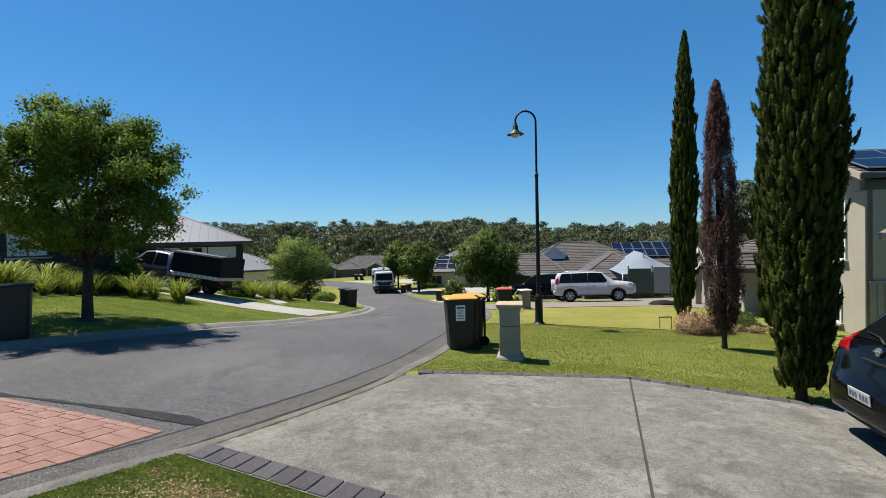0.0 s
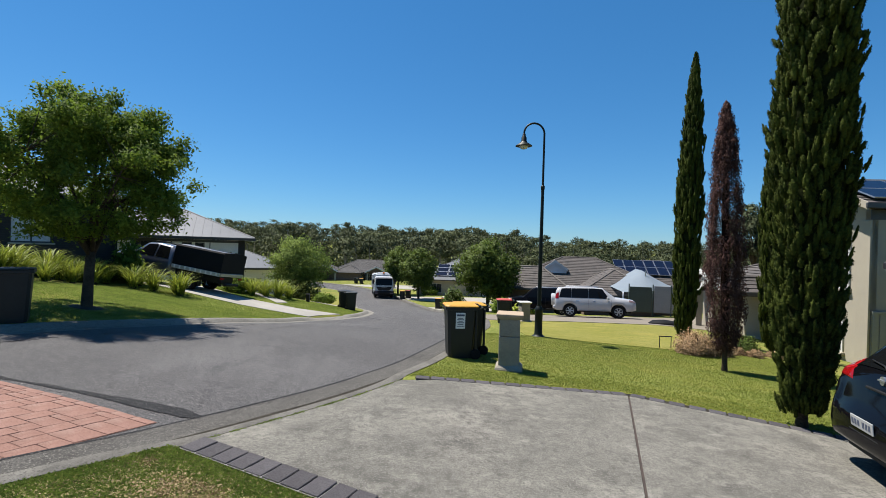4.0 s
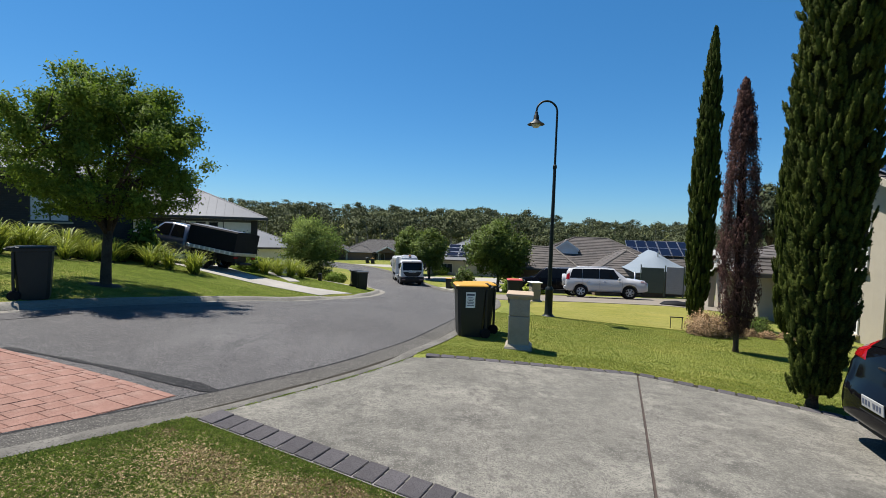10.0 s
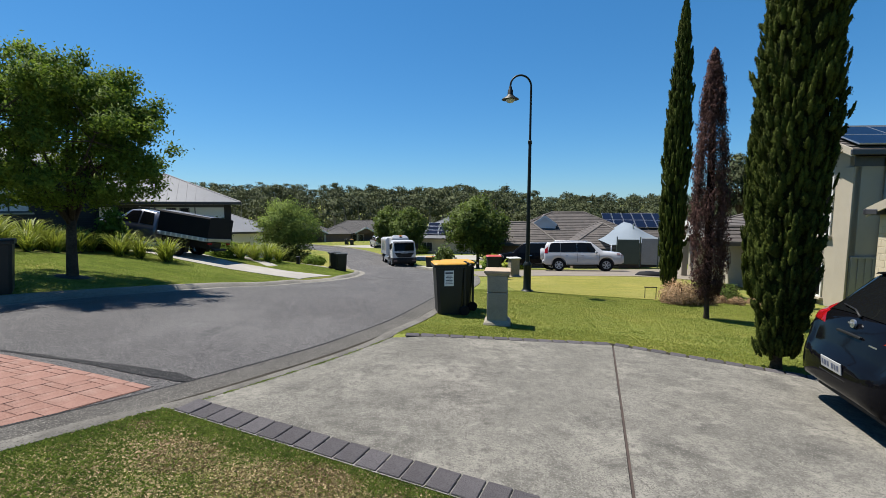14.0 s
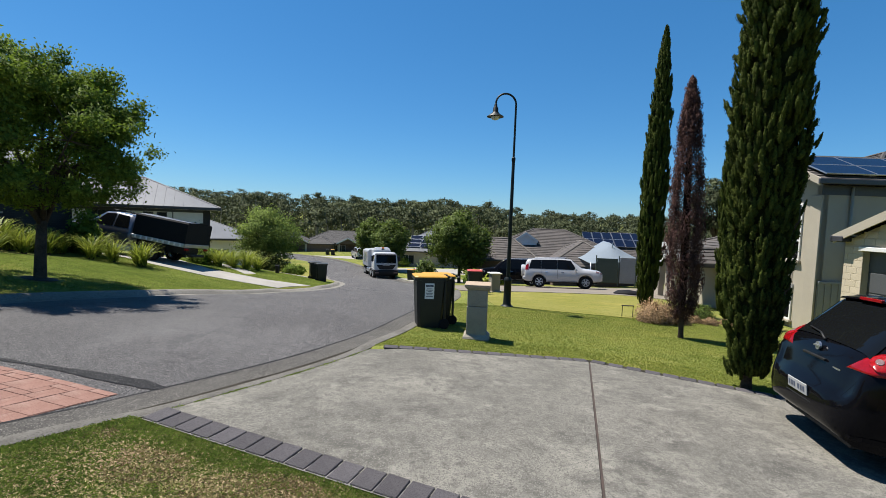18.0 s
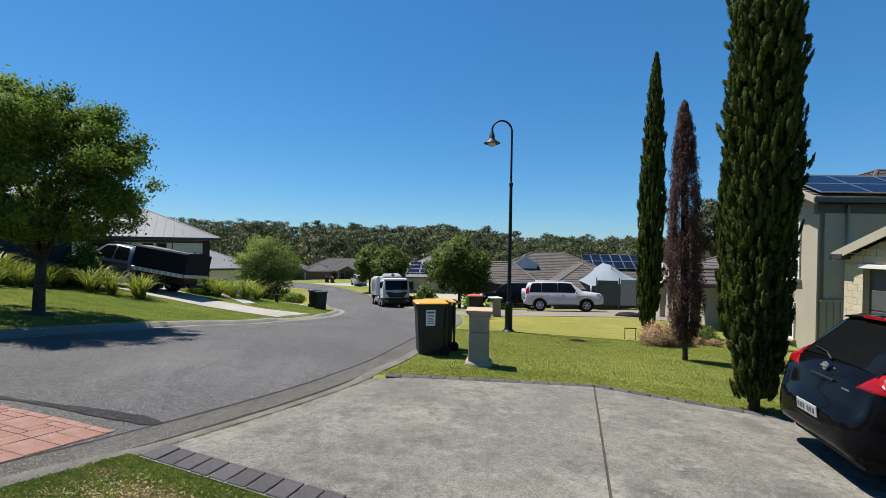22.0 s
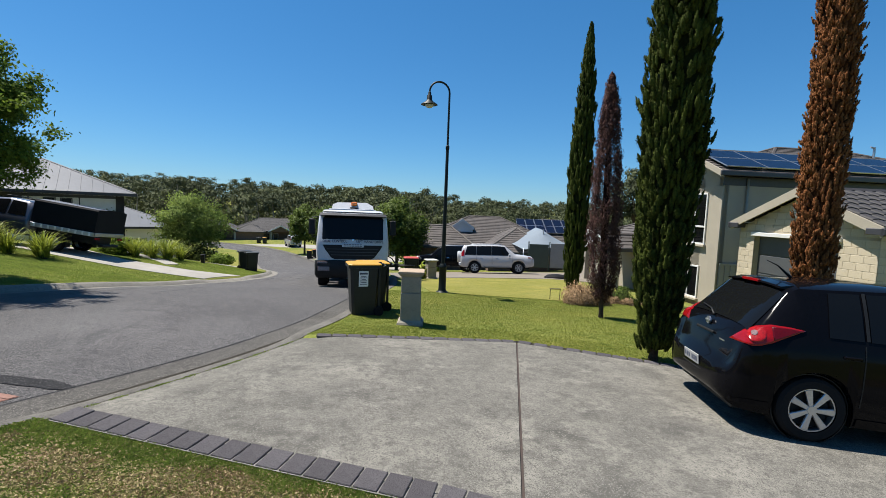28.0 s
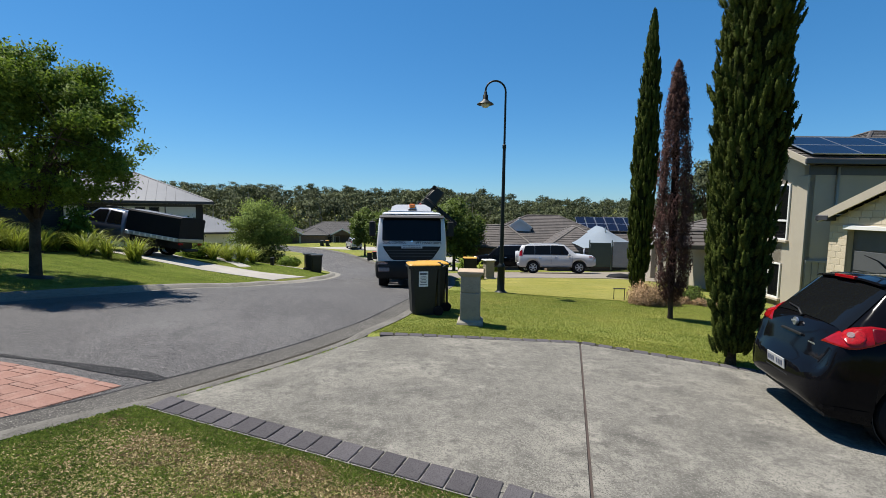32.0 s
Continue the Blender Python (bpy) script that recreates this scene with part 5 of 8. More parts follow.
def hatchback(m):
    """The black hatchback: x ahead, y to its left, on the ground between its axles."""
    car = thing("hatchback_car", m, "glossy black five-door hatchback parked on the concrete driveway", "car")
    keys = [(-2.07, 0.36, 0.42, 0.52, 0.50, 0.50, 0.545, 0.40), (-2.055, 0.31, 0.56, 0.64, 0.54, 0.62, 0.575, 0.52), (-2.02, 0.27, 0.64, 0.72, 0.58, 0.70, 0.62, 0.60), (-1.985, 0.25, 0.69, 0.765, 0.66, 0.74, 0.70, 0.66),
            (-1.955, 0.23, 0.72, 0.79, 0.80, 0.765, 0.86, 0.68), (-1.90, 0.22, 0.755, 0.815, 0.90, 0.79, 0.98, 0.67), (-1.80, 0.21, 0.78, 0.83, 0.94, 0.80, 1.08, 0.645), (-1.50, 0.20, 0.80, 0.845, 0.965, 0.812, 1.44, 0.59),
            (-1.42, 0.20, 0.80, 0.846, 0.968, 0.815, 1.485, 0.59), (-0.6, 0.19, 0.81, 0.848, 0.955, 0.82, 1.535, 0.61), (0.0, 0.19, 0.81, 0.848, 0.935, 0.82, 1.53, 0.61), (0.45, 0.19, 0.81, 0.848, 0.915, 0.81, 1.45, 0.595),
            (1.15, 0.19, 0.80, 0.845, 0.90, 0.79, 1.03, 0.63), (1.5, 0.20, 0.80, 0.84, 0.86, 0.76, 0.95, 0.60), (2.0, 0.22, 0.74, 0.79, 0.70, 0.71, 0.80, 0.55), (2.16, 0.27, 0.60, 0.65, 0.55, 0.57, 0.62, 0.45)]
    sh = Shell(keys, (-1.30, 1.30), 0.355, 0.31)
    shell = sh.body()
    part("body", shell, M["black_paint"], car, smooth=True)
    tree = BVHTree.FromPolygons([Vector(p) for p in shell.v], shell.f)
    side_windows(car, sh, [(-1.22, -0.92, 0.05, 0.02), (-0.86, -0.16, 0.02, 0.0), (-0.06, 0.80, 0.0, -0.42)])
    part("rear_window", push(sh.cross(spread(-1.865, -1.53, 8), 8.15), (-0.006, 0, 0.008)), M["glass"], car, smooth="all")
    part("windscreen", push(sh.cross(spread(0.50, 1.12, 6), 8.2), (0.006, 0, 0.008)), M["glass"], car, smooth="all")
    part("spoiler", Mesh().rings([[(-1.42, y, 1.492 - 0.10 * abs(y) ** 2), (-1.54, y * 0.98, 1.470 - 0.10 * abs(y) ** 2), (-1.555, y * 0.98, 1.452 - 0.10 * abs(y) ** 2), (-1.46, y, 1.448 - 0.10 * abs(y) ** 2)] for y in spread(-0.53, 0.53, 8)]), M["black_paint"], car, smooth=True)
    part("brake_light", Mesh().box(-1.572, -0.16, 1.445, -1.535, 0.16, 1.478, 0.006), M["red_lens"], car, "red high brake light")
    for s in (1, -1):
        lamp = part("tail_light", cast(tree, [(0.257, 0.047), (0.146, 0.153), (0.051, 0.21), (-0.074, 0.244), (-0.236, 0.249), (-0.35, 0.24), (-0.244, 0.166), (-0.103, 0.067), (-0.01, 0.019), (0.048, 0.006), (0.151, 0.021)], s, 0.014), M["red_lens"], car, "red tail light cluster", smooth="all")
        part("side_lens", cast(tree, [(-0.078, 0.225), (-0.236, 0.236), (-0.325, 0.232), (-0.244, 0.176), (-0.11, 0.088)], s, 0.018), M["dark_lens"], lamp, smooth="all")
        part("lamp_ring", cast(tree, [(0.03 + 0.085 * math.cos(a), 0.125 + 0.08 * math.sin(a)) for a in (k * math.pi / 8 for k in range(16))], s, 0.020), M["bright_lens"], lamp, smooth="all")
        part("reverse_lens", cast(tree, [(0.05 + 0.03 * math.cos(a), 0.14 + 0.028 * math.sin(a)) for a in (k * math.pi / 6 for k in range(12))], s, 0.024), M["clear_lens"], lamp, smooth="all")
        part("mirror", Mesh().box(0.78, 0.83 * s - 0.09 + 0.09 * s, 0.93, 0.90, 0.83 * s + 0.09 + 0.09 * s, 1.07, 0.03), M["black_paint"], car)
        for x in (-0.86, 0.02):
            part("door_handle", Mesh().box(x - 0.24, s * 0.843 - 0.012, 0.84, x - 0.08, s * 0.843 + 0.022, 0.87, 0.008), M["black_paint"], car)
        for x in (-0.91, -0.08, 0.92):
            part("door_seam", seam(sh, x, 3.4, 6.05, s), M["plastic"], car)
        part("sill_trim", sh.patch(spread(-0.92, 0.92, 8), 2.1, 3.0, 0.012, 3, s), M["black_paint"], car, smooth="all")
        part("window_pillar_trim", sh.patch([-0.90, -0.87], 6.2, 7.9, 0.010, 3, s, 0.02, 0.02), M["plastic"], car)
        part("arch_liner", Mesh().lathe([(0.02, 0), (0.345, 0), (0.345, 0.16 * s), (0.335, 0.16 * s), (0.335, 0.01 * s), (0.02, 0.01 * s)], 24, (-1.30, 0.62 * s, 0.31), "y"), M["plastic"], car)
        road_wheel(car, -1.30, 0.735 * s, 0.312, 0.19, rim_r=0.68)
        road_wheel(car, 1.30, 0.735 * s, 0.312, 0.19, rim_r=0.68)
        part("headlight", sh.patch(spread(1.75, 2.08, 4), 5.2, 6.4, 0.01, 3, s), M["clear_lens"], car, smooth="all")
    plate = part("number_plate", Mesh().box(-0.006, -0.186, -0.055, 0.006, 0.186, 0.055, 0.004), M["plate"], car, "white number plate with its marks as bars", m=pose(-2.082, 0, 0.52, 0, -8, 0))
    for k in range(6):
        y = -0.150 + 0.05 * k + (0.03 if k > 2 else 0)
        part("plate_bar", Mesh().box(-0.009, y, -0.026, -0.0065, y + 0.032, 0.026), M["ink"], plate)
    part("plate_recess", Mesh().box(-2.072, -0.24, 0.415, -2.02, 0.24, 0.435, 0.006), M["plastic"], car)
    part("badge", Mesh().lathe([(0.030, -0.010), (0.042, -0.010), (0.042, 0.01), (0.030, 0.01)], 20, (-1.945, 0, 0.95), "x"), M["alu"], car, "chrome round badge")
    part("badge_bar", Mesh().box(-1.962, -0.058, 0.942, -1.94, 0.058, 0.958), M["alu"], car)
    part("model_letters", Mesh().box(-1.966, -0.44, 0.803, -1.955, -0.32, 0.818), M["alu"], car)
    part("tailgate_grip", Mesh().box(-1.985, -0.2, 0.835, -1.955, 0.2, 0.86, 0.006), M["plastic"], car)
    part("window_sticker", Mesh().box(-0.001, -0.045, -0.02, 0.002, 0.045, 0.02, 0, pose(-1.845, -0.12, 1.045, 0, 40, 0)), M["lid_red"], car, "small red and white sticker")
    part("rear_wiper", Mesh().tube([(-1.895, 0.0, 1.02), (-1.86, 0.16, 1.07), (-1.835, 0.42, 1.09)], [0.016, 0.010, 0.007], 6), M["plastic"], car, smooth="all")
    part("antenna", Mesh().tube([(-1.15, 0, 1.52), (-1.30, 0, 1.64), (-1.42, 0, 1.69)], [0.018, 0.007, 0.005], 6), M["plastic"], car, smooth="all")
    part("underbody", Mesh().box(-1.9, -0.6, 0.17, 1.95, 0.6, 0.30), M["plastic"], car)
    part("bumper_trim", sh.patch(spread(-2.05, -1.68, 6), 2.6, 3.15, 0.008, 3, 1), M["black_paint"], car)
    part("bumper_trim", sh.patch(spread(-2.05, -1.68, 6), 2.6, 3.15, 0.008, 3, -1), M["black_paint"], car)
    return car


def wagon(name, m, label, paint, spare=True, category="car"):
    """A tall four-wheel-drive wagon."""
    car = thing(name, m, label, category)
    keys = [(-2.31, 0.50, 0.72, 0.82, 0.92, 0.80, 1.0, 0.66), (-2.28, 0.44, 0.80, 0.89, 1.08, 0.87, 1.30, 0.72), (-2.22, 0.42, 0.84, 0.92, 1.10, 0.89, 1.62, 0.71), (-2.10, 0.40, 0.86, 0.935, 1.105, 0.90, 1.79, 0.71), (-1.7, 0.38, 0.88, 0.94, 1.105, 0.905, 1.83, 0.725),
            (0.0, 0.38, 0.88, 0.94, 1.09, 0.905, 1.85, 0.73), (0.5, 0.38, 0.88, 0.94, 1.08, 0.90, 1.81, 0.72), (1.2, 0.38, 0.88, 0.94, 1.10, 0.88, 1.27, 0.74), (1.7, 0.40, 0.88, 0.935, 1.10, 0.86, 1.22, 0.72), (2.2, 0.45, 0.84, 0.90, 1.06, 0.82, 1.14, 0.68), (2.38, 0.52, 0.72, 0.80, 0.92, 0.74, 1.00, 0.60)]
    sh = Shell(keys, (-1.40, 1.39), 0.44, 0.39)
    part("body", sh.body(), M[paint], car, smooth="all")
    side_windows(car, sh, [(-2.04, -1.30, 0.16, 0.0), (-1.285, -0.325, 0.0, 0.0), (-0.31, 0.90, 0.0, -0.40)])
    part("rear_window", push(sh.cross(spread(-2.27, -2.13, 5), 8.1), (-0.012, 0, 0.0)), M["glass"], car, smooth="all")
    part("windscreen", push(sh.cross(spread(0.58, 1.2, 6), 8.2), (0.006, 0, 0.008)), M["glass"], car, smooth="all")
    for s in (1, -1):
        part("roof_rail", Mesh().tube([(-1.7, 0.64 * s, 1.84), (-1.6, 0.64 * s, 1.89), (0.2, 0.64 * s, 1.90), (0.35, 0.64 * s, 1.85)], [0.018] * 4, 6), M["alu"], car, smooth="all")
        part("tail_light", sh.patch(spread(-2.29, -2.06, 4), 6.0, 7.0, 0.012, 4, s), M["red_lens"], car, smooth="all")
        part("side_step", Mesh().box(-0.9, s * 0.93 - 0.06, 0.36, 0.9, s * 0.93 + 0.06, 0.42, 0.02), M["plastic"], car)
        part("mirror", Mesh().box(0.72, s * 1.0 - 0.09, 1.06, 0.84, s * 1.0 + 0.09, 1.24, 0.03), M[paint], car)
        part("headlight", sh.patch(spread(1.98, 2.34, 4), 5.1, 6.4, 0.012, 3, s), M["clear_lens"], car, smooth="all")
        part("arch_flare", sh.patch(spread(-1.82, -0.98, 14), 2.05, 3.2, 0.014, 2, s), M[paint], car, smooth="all")
        for x in (-1.28, -0.30, 0.98):
            part("door_seam", seam(sh, x, 3.4, 6.05, s), M["plastic"], car)
        for x in (-1.05, -0.08):
            part("door_handle", Mesh().box(x, s * 0.935 - 0.012, 0.98, x + 0.17, s * 0.935 + 0.02, 1.01, 0.008), M["chrome"], car)
        road_wheel(car, -1.40, 0.80 * s, 0.385, 0.25, 6)
        road_wheel(car, 1.39, 0.80 * s, 0.385, 0.25, 6)
    part("underbody", Mesh().box(-2.1, -0.7, 0.33, 2.1, 0.7, 0.45), M["plastic"], car)
    if spare:
        cover = part("spare_wheel", Mesh().lathe([(0.02, -0.16), (0.33, -0.16), (0.37, -0.12), (0.38, 0.0), (0.36, 0.1)], 24, (-2.36, -0.1, 1.06), "x"), M[paint], car, "painted spare wheel cover", smooth=True)
    part("rear_bumper", Mesh().box(-2.42, -0.86, 0.48, -2.2, 0.86, 0.72, 0.06), M[paint], car)
    return car


def utility(m):
    """A dual-cab utility with a tray under a black canvas canopy."""
    car = thing("utility_truck", m, "grey-blue utility with black canvas canopy on a sloping drive", "utility truck")
    keys = [(-0.66, 0.48, 0.80, 0.88, 1.08, 0.85, 1.45, 0.66), (-0.58, 0.45, 0.84, 0.91, 1.10, 0.88, 1.68, 0.67), (-0.4, 0.42, 0.85, 0.92, 1.10, 0.88, 1.76, 0.68), (0.3, 0.42, 0.85, 0.92, 1.09, 0.88, 1.79, 0.69), (0.75, 0.42, 0.85, 0.92, 1.08, 0.88, 1.72, 0.68),
            (1.4, 0.42, 0.85, 0.92, 1.06, 0.86, 1.18, 0.70), (2.0, 0.45, 0.85, 0.91, 1.0, 0.84, 1.08, 0.66), (2.4, 0.50, 0.76, 0.84, 0.90, 0.78, 0.95, 0.60), (2.5, 0.55, 0.6, 0.7, 0.75, 0.66, 0.80, 0.5)]
    sh = Shell(keys, (1.62,), 0.43, 0.38)
    part("body", sh.body(), M["blue_paint"], car, smooth="all")
    side_windows(car, sh, [(-0.48, 0.16, 0.14, 0.0), (0.24, 1.1, 0.0, -0.42)])
    part("windscreen", push(sh.cross(spread(0.82, 1.34, 5), 8.2), (0.006, 0, 0.008)), M["glass"], car, smooth="all")
    part("rear_window", Mesh().box(-0.69, -0.55, 1.15, -0.64, 0.55, 1.5, 0.02), M["glass"], car)
    for x in (-0.3, 0.5):
        part("roof_bar", Mesh().tube([(x, -0.6, 1.84), (x, 0.6, 1.84)], [0.025] * 2, 8), M["plastic"], car, smooth="all")
    tray = part("tray", Mesh().box(-3.05, -0.93, 0.84, -0.74, 0.93, 0.92, 0.01), M["alu"], car, "aluminium tray")
    for s in (1, -1):
        part("drop_side", Mesh().box(-3.05, 0.925 * s - 0.02, 0.90, -0.74, 0.925 * s + 0.02, 1.00, 0.008), M["alu"], tray)
        for x in spread(-2.9, -0.9, 8):
            part("tie_hook", Mesh().box(x - 0.03, 0.95 * s - 0.012, 0.86, x + 0.03, 0.95 * s + 0.012, 1.0, 0.004), M["sticker"], tray)
    part("tail_board", Mesh().box(-3.10, -0.9, 0.86, -3.06, 0.9, 1.0, 0.008), M["alu"], tray)
    can = part("canopy", Mesh().rings([[(x, -0.92, 0.99), (x, -0.92, 1.84), (x, -0.88, 1.90), (x, 0, 1.94), (x, 0.88, 1.90), (x, 0.92, 1.84), (x, 0.92, 0.99)] for x in spread(-3.06, -0.74, 6)]), M["canopy"], car, "taut black canvas canopy")
    part("canopy_top", Mesh().rings([[(x, -0.87, 1.906), (x, -0.4, 1.93), (x, 0, 1.946), (x, 0.4, 1.93), (x, 0.87, 1.906)] for x in spread(-3.07, -0.73, 6)], False, False), M["blue_paint"], can)
    for s in (1, -1):
        road_wheel(car, 1.62, 0.78 * s, 0.375, 0.24, 6)
        road_wheel(car, -1.62, 0.78 * s, 0.375, 0.24, 6)
        part("tail_light", Mesh().box(-3.10, s * 0.72 - 0.14, 0.72, -3.05, s * 0.72 + 0.14, 0.82, 0.01), M["red_lens"], car)
        part("mud_flap", Mesh().box(-2.12, s * 0.78 - 0.13, 0.25, -2.10, s * 0.78 + 0.13, 0.82), M["plastic"], car)
        part("headlight", sh.patch(spread(2.1, 2.42, 4), 5.1, 6.4, 0.012, 3, s), M["clear_lens"], car)
        part("mirror", Mesh().box(0.95, s * 1.0 - 0.09, 1.08, 1.06, s * 1.0 + 0.09, 1.28, 0.03), M["blue_paint"], car)
    part("chassis", Mesh().box(-2.9, -0.45, 0.5, 2.1, 0.45, 0.8), M["plastic"], car)
    part("tow_bar", Mesh().box(-3.2, -0.5, 0.45, -3.0, 0.5, 0.55, 0.02), M["plastic"], car)
    return car


def letters(text, size, mat, parent, m, width=None):
    cu = bpy.data.curves.new("lettering", "FONT")
    cu.body, cu.size, cu.extrude, cu.align_x, cu.resolution_u, cu.offset = text, size, 0.002, "CENTER", 3, size * 0.02
    ob = bpy.data.objects.new("lettering", cu)
    scene.collection.objects.link(ob)
    me = bpy.data.meshes.new_from_object(ob.evaluated_get(bpy.context.evaluated_depsgraph_get()))
    bpy.data.objects.remove(ob)
    if width:
        xs = [v.co.x for v in me.vertices]
        k = width / (max(xs) - min(xs))
        for v in me.vertices:
            v.co.x *= k
    me.materials.clear()
    me.materials.append(M[mat])
    return part("lettering", me, None, parent, m=m)


TRUCK_WHEELS = []
ARM_AT = Vector((-3.5, 1.12, 1.70))


def garbage_truck():
    """The side-loading rubbish truck: x ahead, y to its left, origin on the road under its front bumper."""
    tr = thing("garbage_truck", Matrix(), "white side-loading garbage truck with dark windscreen and lift arm", "garbage truck")

    def ring(front, back, hw, z, r=0.14):
        return [(back, -hw, z), (front - r, -hw, z), (front - r * 0.3, -hw + r * 0.3, z), (front, -hw + r, z), (front + 0.035, 0, z), (front, hw - r, z), (front - r * 0.3, hw - r * 0.3, z), (front - r, hw, z), (back, hw, z)]

    front = lambda z: np.interp(z, [0.9, 1.45, 1.66, 2.45, 2.56, 2.64], [-0.05, -0.03, -0.05, -0.20, -0.34, -0.60])
    cab = part("cab", Mesh().rings([ring(front(z), -1.95, hw, z) for z, hw in ((0.92, 1.19), (1.2, 1.215), (1.5, 1.215), (1.66, 1.21), (2.1, 1.18), (2.45, 1.14), (2.56, 1.10), (2.64, 0.98))]), M["truck_white"], tr, "white painted cab", smooth=True)
    on_face = lambda y, z, off: (front(z) + 0.035 * (1 - min(abs(y) / 1.07, 1)) + off - 0.8 * max(abs(y) - 1.0, 0), y, z)
    ws = [[on_face(w * t, z, 0.014) for t in spread(-1, 1, 24)] for z, w in ((1.66, 1.0), (1.72, 1.10), (2.3, 1.09), (2.42, 1.06), (2.47, 1.0))]
    part("windscreen", Mesh().rings(ws, False, False), M["glass"], cab, "large dark windscreen", smooth="all")
    gr = [[on_face(w * t, z, 0.016) for t in spread(-1, 1, 10)] for z, w in ((0.99, 0.60), (1.05, 0.72), (1.34, 0.93), (1.47, 1.0))]
    gr = part("grille", Mesh().rings(gr, False, False), M["plastic"], cab, "black tapered grille", smooth="all")
    for z, w in ((1.12, 0.72), (1.22, 0.80), (1.32, 0.86)):
        part("grille_bar", Mesh().rings([[on_face(w * t, z + dz, 0.024) for t in spread(-1, 1, 6)] for dz in (0, 0.022)], False, False), M["fascia"], gr)
    face = Matrix(((0, 0, 1, 0), (1, 0, 0, 0), (0, 1, 0, 0), (0, 0, 0, 1)))
    letters("DUAL CONTROL", 0.125, "ink", cab, Matrix.Translation((-0.012, -0.60, 1.555)) @ face, 0.80)
    letters("LEFT HAND DRIVE", 0.125, "ink", cab, Matrix.Translation((-0.012, 0.56, 1.555)) @ face, 0.92)
    panel = part("name_panel", Mesh().box(0.016, -0.36, 1.40, 0.026, 0.36, 1.52, 0.004), M["truck_white"], cab)
    for i in range(7):
        part("print_bar", Mesh().box(0.0262, -0.31 + i * 0.09, 1.475, 0.0285, -0.245 + i * 0.09, 1.50), M["ink"], panel)
        part("print_bar", Mesh().box(0.0262, -0.31 + i * 0.09, 1.425, 0.0285, -0.235 + i * 0.09, 1.45), M["ink"], panel)
    part("badge", Mesh().box(0.0, -0.045, 1.625, 0.012, 0.045, 1.665, 0.01), M["chrome"], cab)
    part("sun_visor", Mesh().rings([[(front(2.45) + 0.02, y, 2.45), (front(2.45) + 0.16, y * 1.0, 2.47), (front(2.45) + 0.10, y * 0.98, 2.55), (front(2.56) + 0.02, y, 2.57)] for y in spread(-1.12, 1.12, 6)]), M["fascia"], cab, "dark sun visor", smooth=True)
    part("roof_panel", Mesh().rings([ring(-0.42, -1.95, 1.05, 2.63), ring(-0.55, -1.95, 1.0, 2.70), ring(-0.75, -1.95, 0.9, 2.72)]), M["truck_white"], cab, smooth=True)
    bump_ = part("bumper", Mesh().rings([ring(-0.02, -0.75, 1.18, 0.36), ring(0.05, -0.75, 1.24, 0.46), ring(0.07, -0.75, 1.25, 0.80), ring(0.02, -0.75, 1.24, 0.94), ring(-0.04, -0.75, 1.20, 0.96)]), M["plastic"], tr, "dark grey plastic bumper", smooth=True)
    for s in (1, -1):
        part("headlight", Mesh().box(0.055, s * 0.95 - 0.19, 0.60, 0.085, s * 0.95 + 0.19, 0.74, 0.012), M["clear_lens"], bump_)
        part("running_light", Mesh().box(0.035, s * 1.0 - 0.17, 0.84, 0.062, s * 1.0 + 0.17, 0.90, 0.01), M["clear_lens"], bump_)
        arm = part("mirror_arm", Mesh().tube([(-0.35, 1.15 * s, 2.42), (-0.30, 1.36 * s, 2.42), (-0.30, 1.36 * s, 1.75), (-0.35, 1.18 * s, 1.72)], [0.02] * 4, 6), M["plastic"], cab, smooth="all")
        part("mirror", Mesh().box(-0.36, 1.37 * s - 0.11, 1.82, -0.26, 1.37 * s + 0.11, 2.36, 0.035), M["plastic"], arm)
        part("side_window", Mesh().box(-1.35, s * 1.195 - 0.012, 1.72, -0.42, s * 1.195 + 0.012, 2.34, 0.01, Matrix.Rotation(radians(3.2 * s), 4, "X") @ Matrix.Translation((0, s * 0.09, 0))), M["glass"], cab)
        part("door_seam", Mesh().box(-1.42, s * 1.215 - 0.008, 1.0, -1.405, s * 1.215 + 0.008, 2.35), M["plastic"], cab)
        part("step_well", Mesh().box(-0.78, s * 1.12 - 0.1, 0.40, -0.72, s * 1.12 + 0.1, 0.92, 0.01), M["plastic"], cab)
        part("mudguard", Mesh().rings([[(-1.38 + 0.62 * math.cos(a), s * 0.86, 0.5 + 0.60 * math.sin(a)), (-1.38 + 0.62 * math.cos(a), s * 1.22, 0.5 + 0.60 * math.sin(a)), (-1.38 + 0.57 * math.cos(a), s * 1.22, 0.5 + 0.55 * math.sin(a)), (-1.38 + 0.57 * math.cos(a), s * 0.86, 0.5 + 0.55 * math.sin(a))] for a in (math.pi * k / 10 for k in range(11))]), M["truck_white"], tr, smooth=True)
        for x in (-1.38, -3.0, -6.6, -7.95):
            TRUCK_WHEELS.append(road_wheel(tr, x, 1.02 * s, 0.5, 0.32, 8, "truck_white" if x < -2 else "alu", 0.56))
        part("fuel_tank", Mesh().box(-5.9, s * 0.95 - 0.25, 0.45, -3.8, s * 0.95 + 0.25, 0.95, 0.1), M["alu"], tr)
        part("rear_guard", Mesh().box(-8.7, s * 1.05 - 0.2, 1.02, -6.0, s * 1.05 + 0.2, 1.07, 0.01), M["plastic"], tr)
    part("chassis", Mesh().box(-8.8, -0.45, 0.55, -0.6, 0.45, 0.92, 0.01), M["plastic"], tr)
    part("cab_rear", Mesh().box(-2.25, -1.0, 0.9, -1.96, 1.0, 2.45, 0.03), M["plastic"], tr)
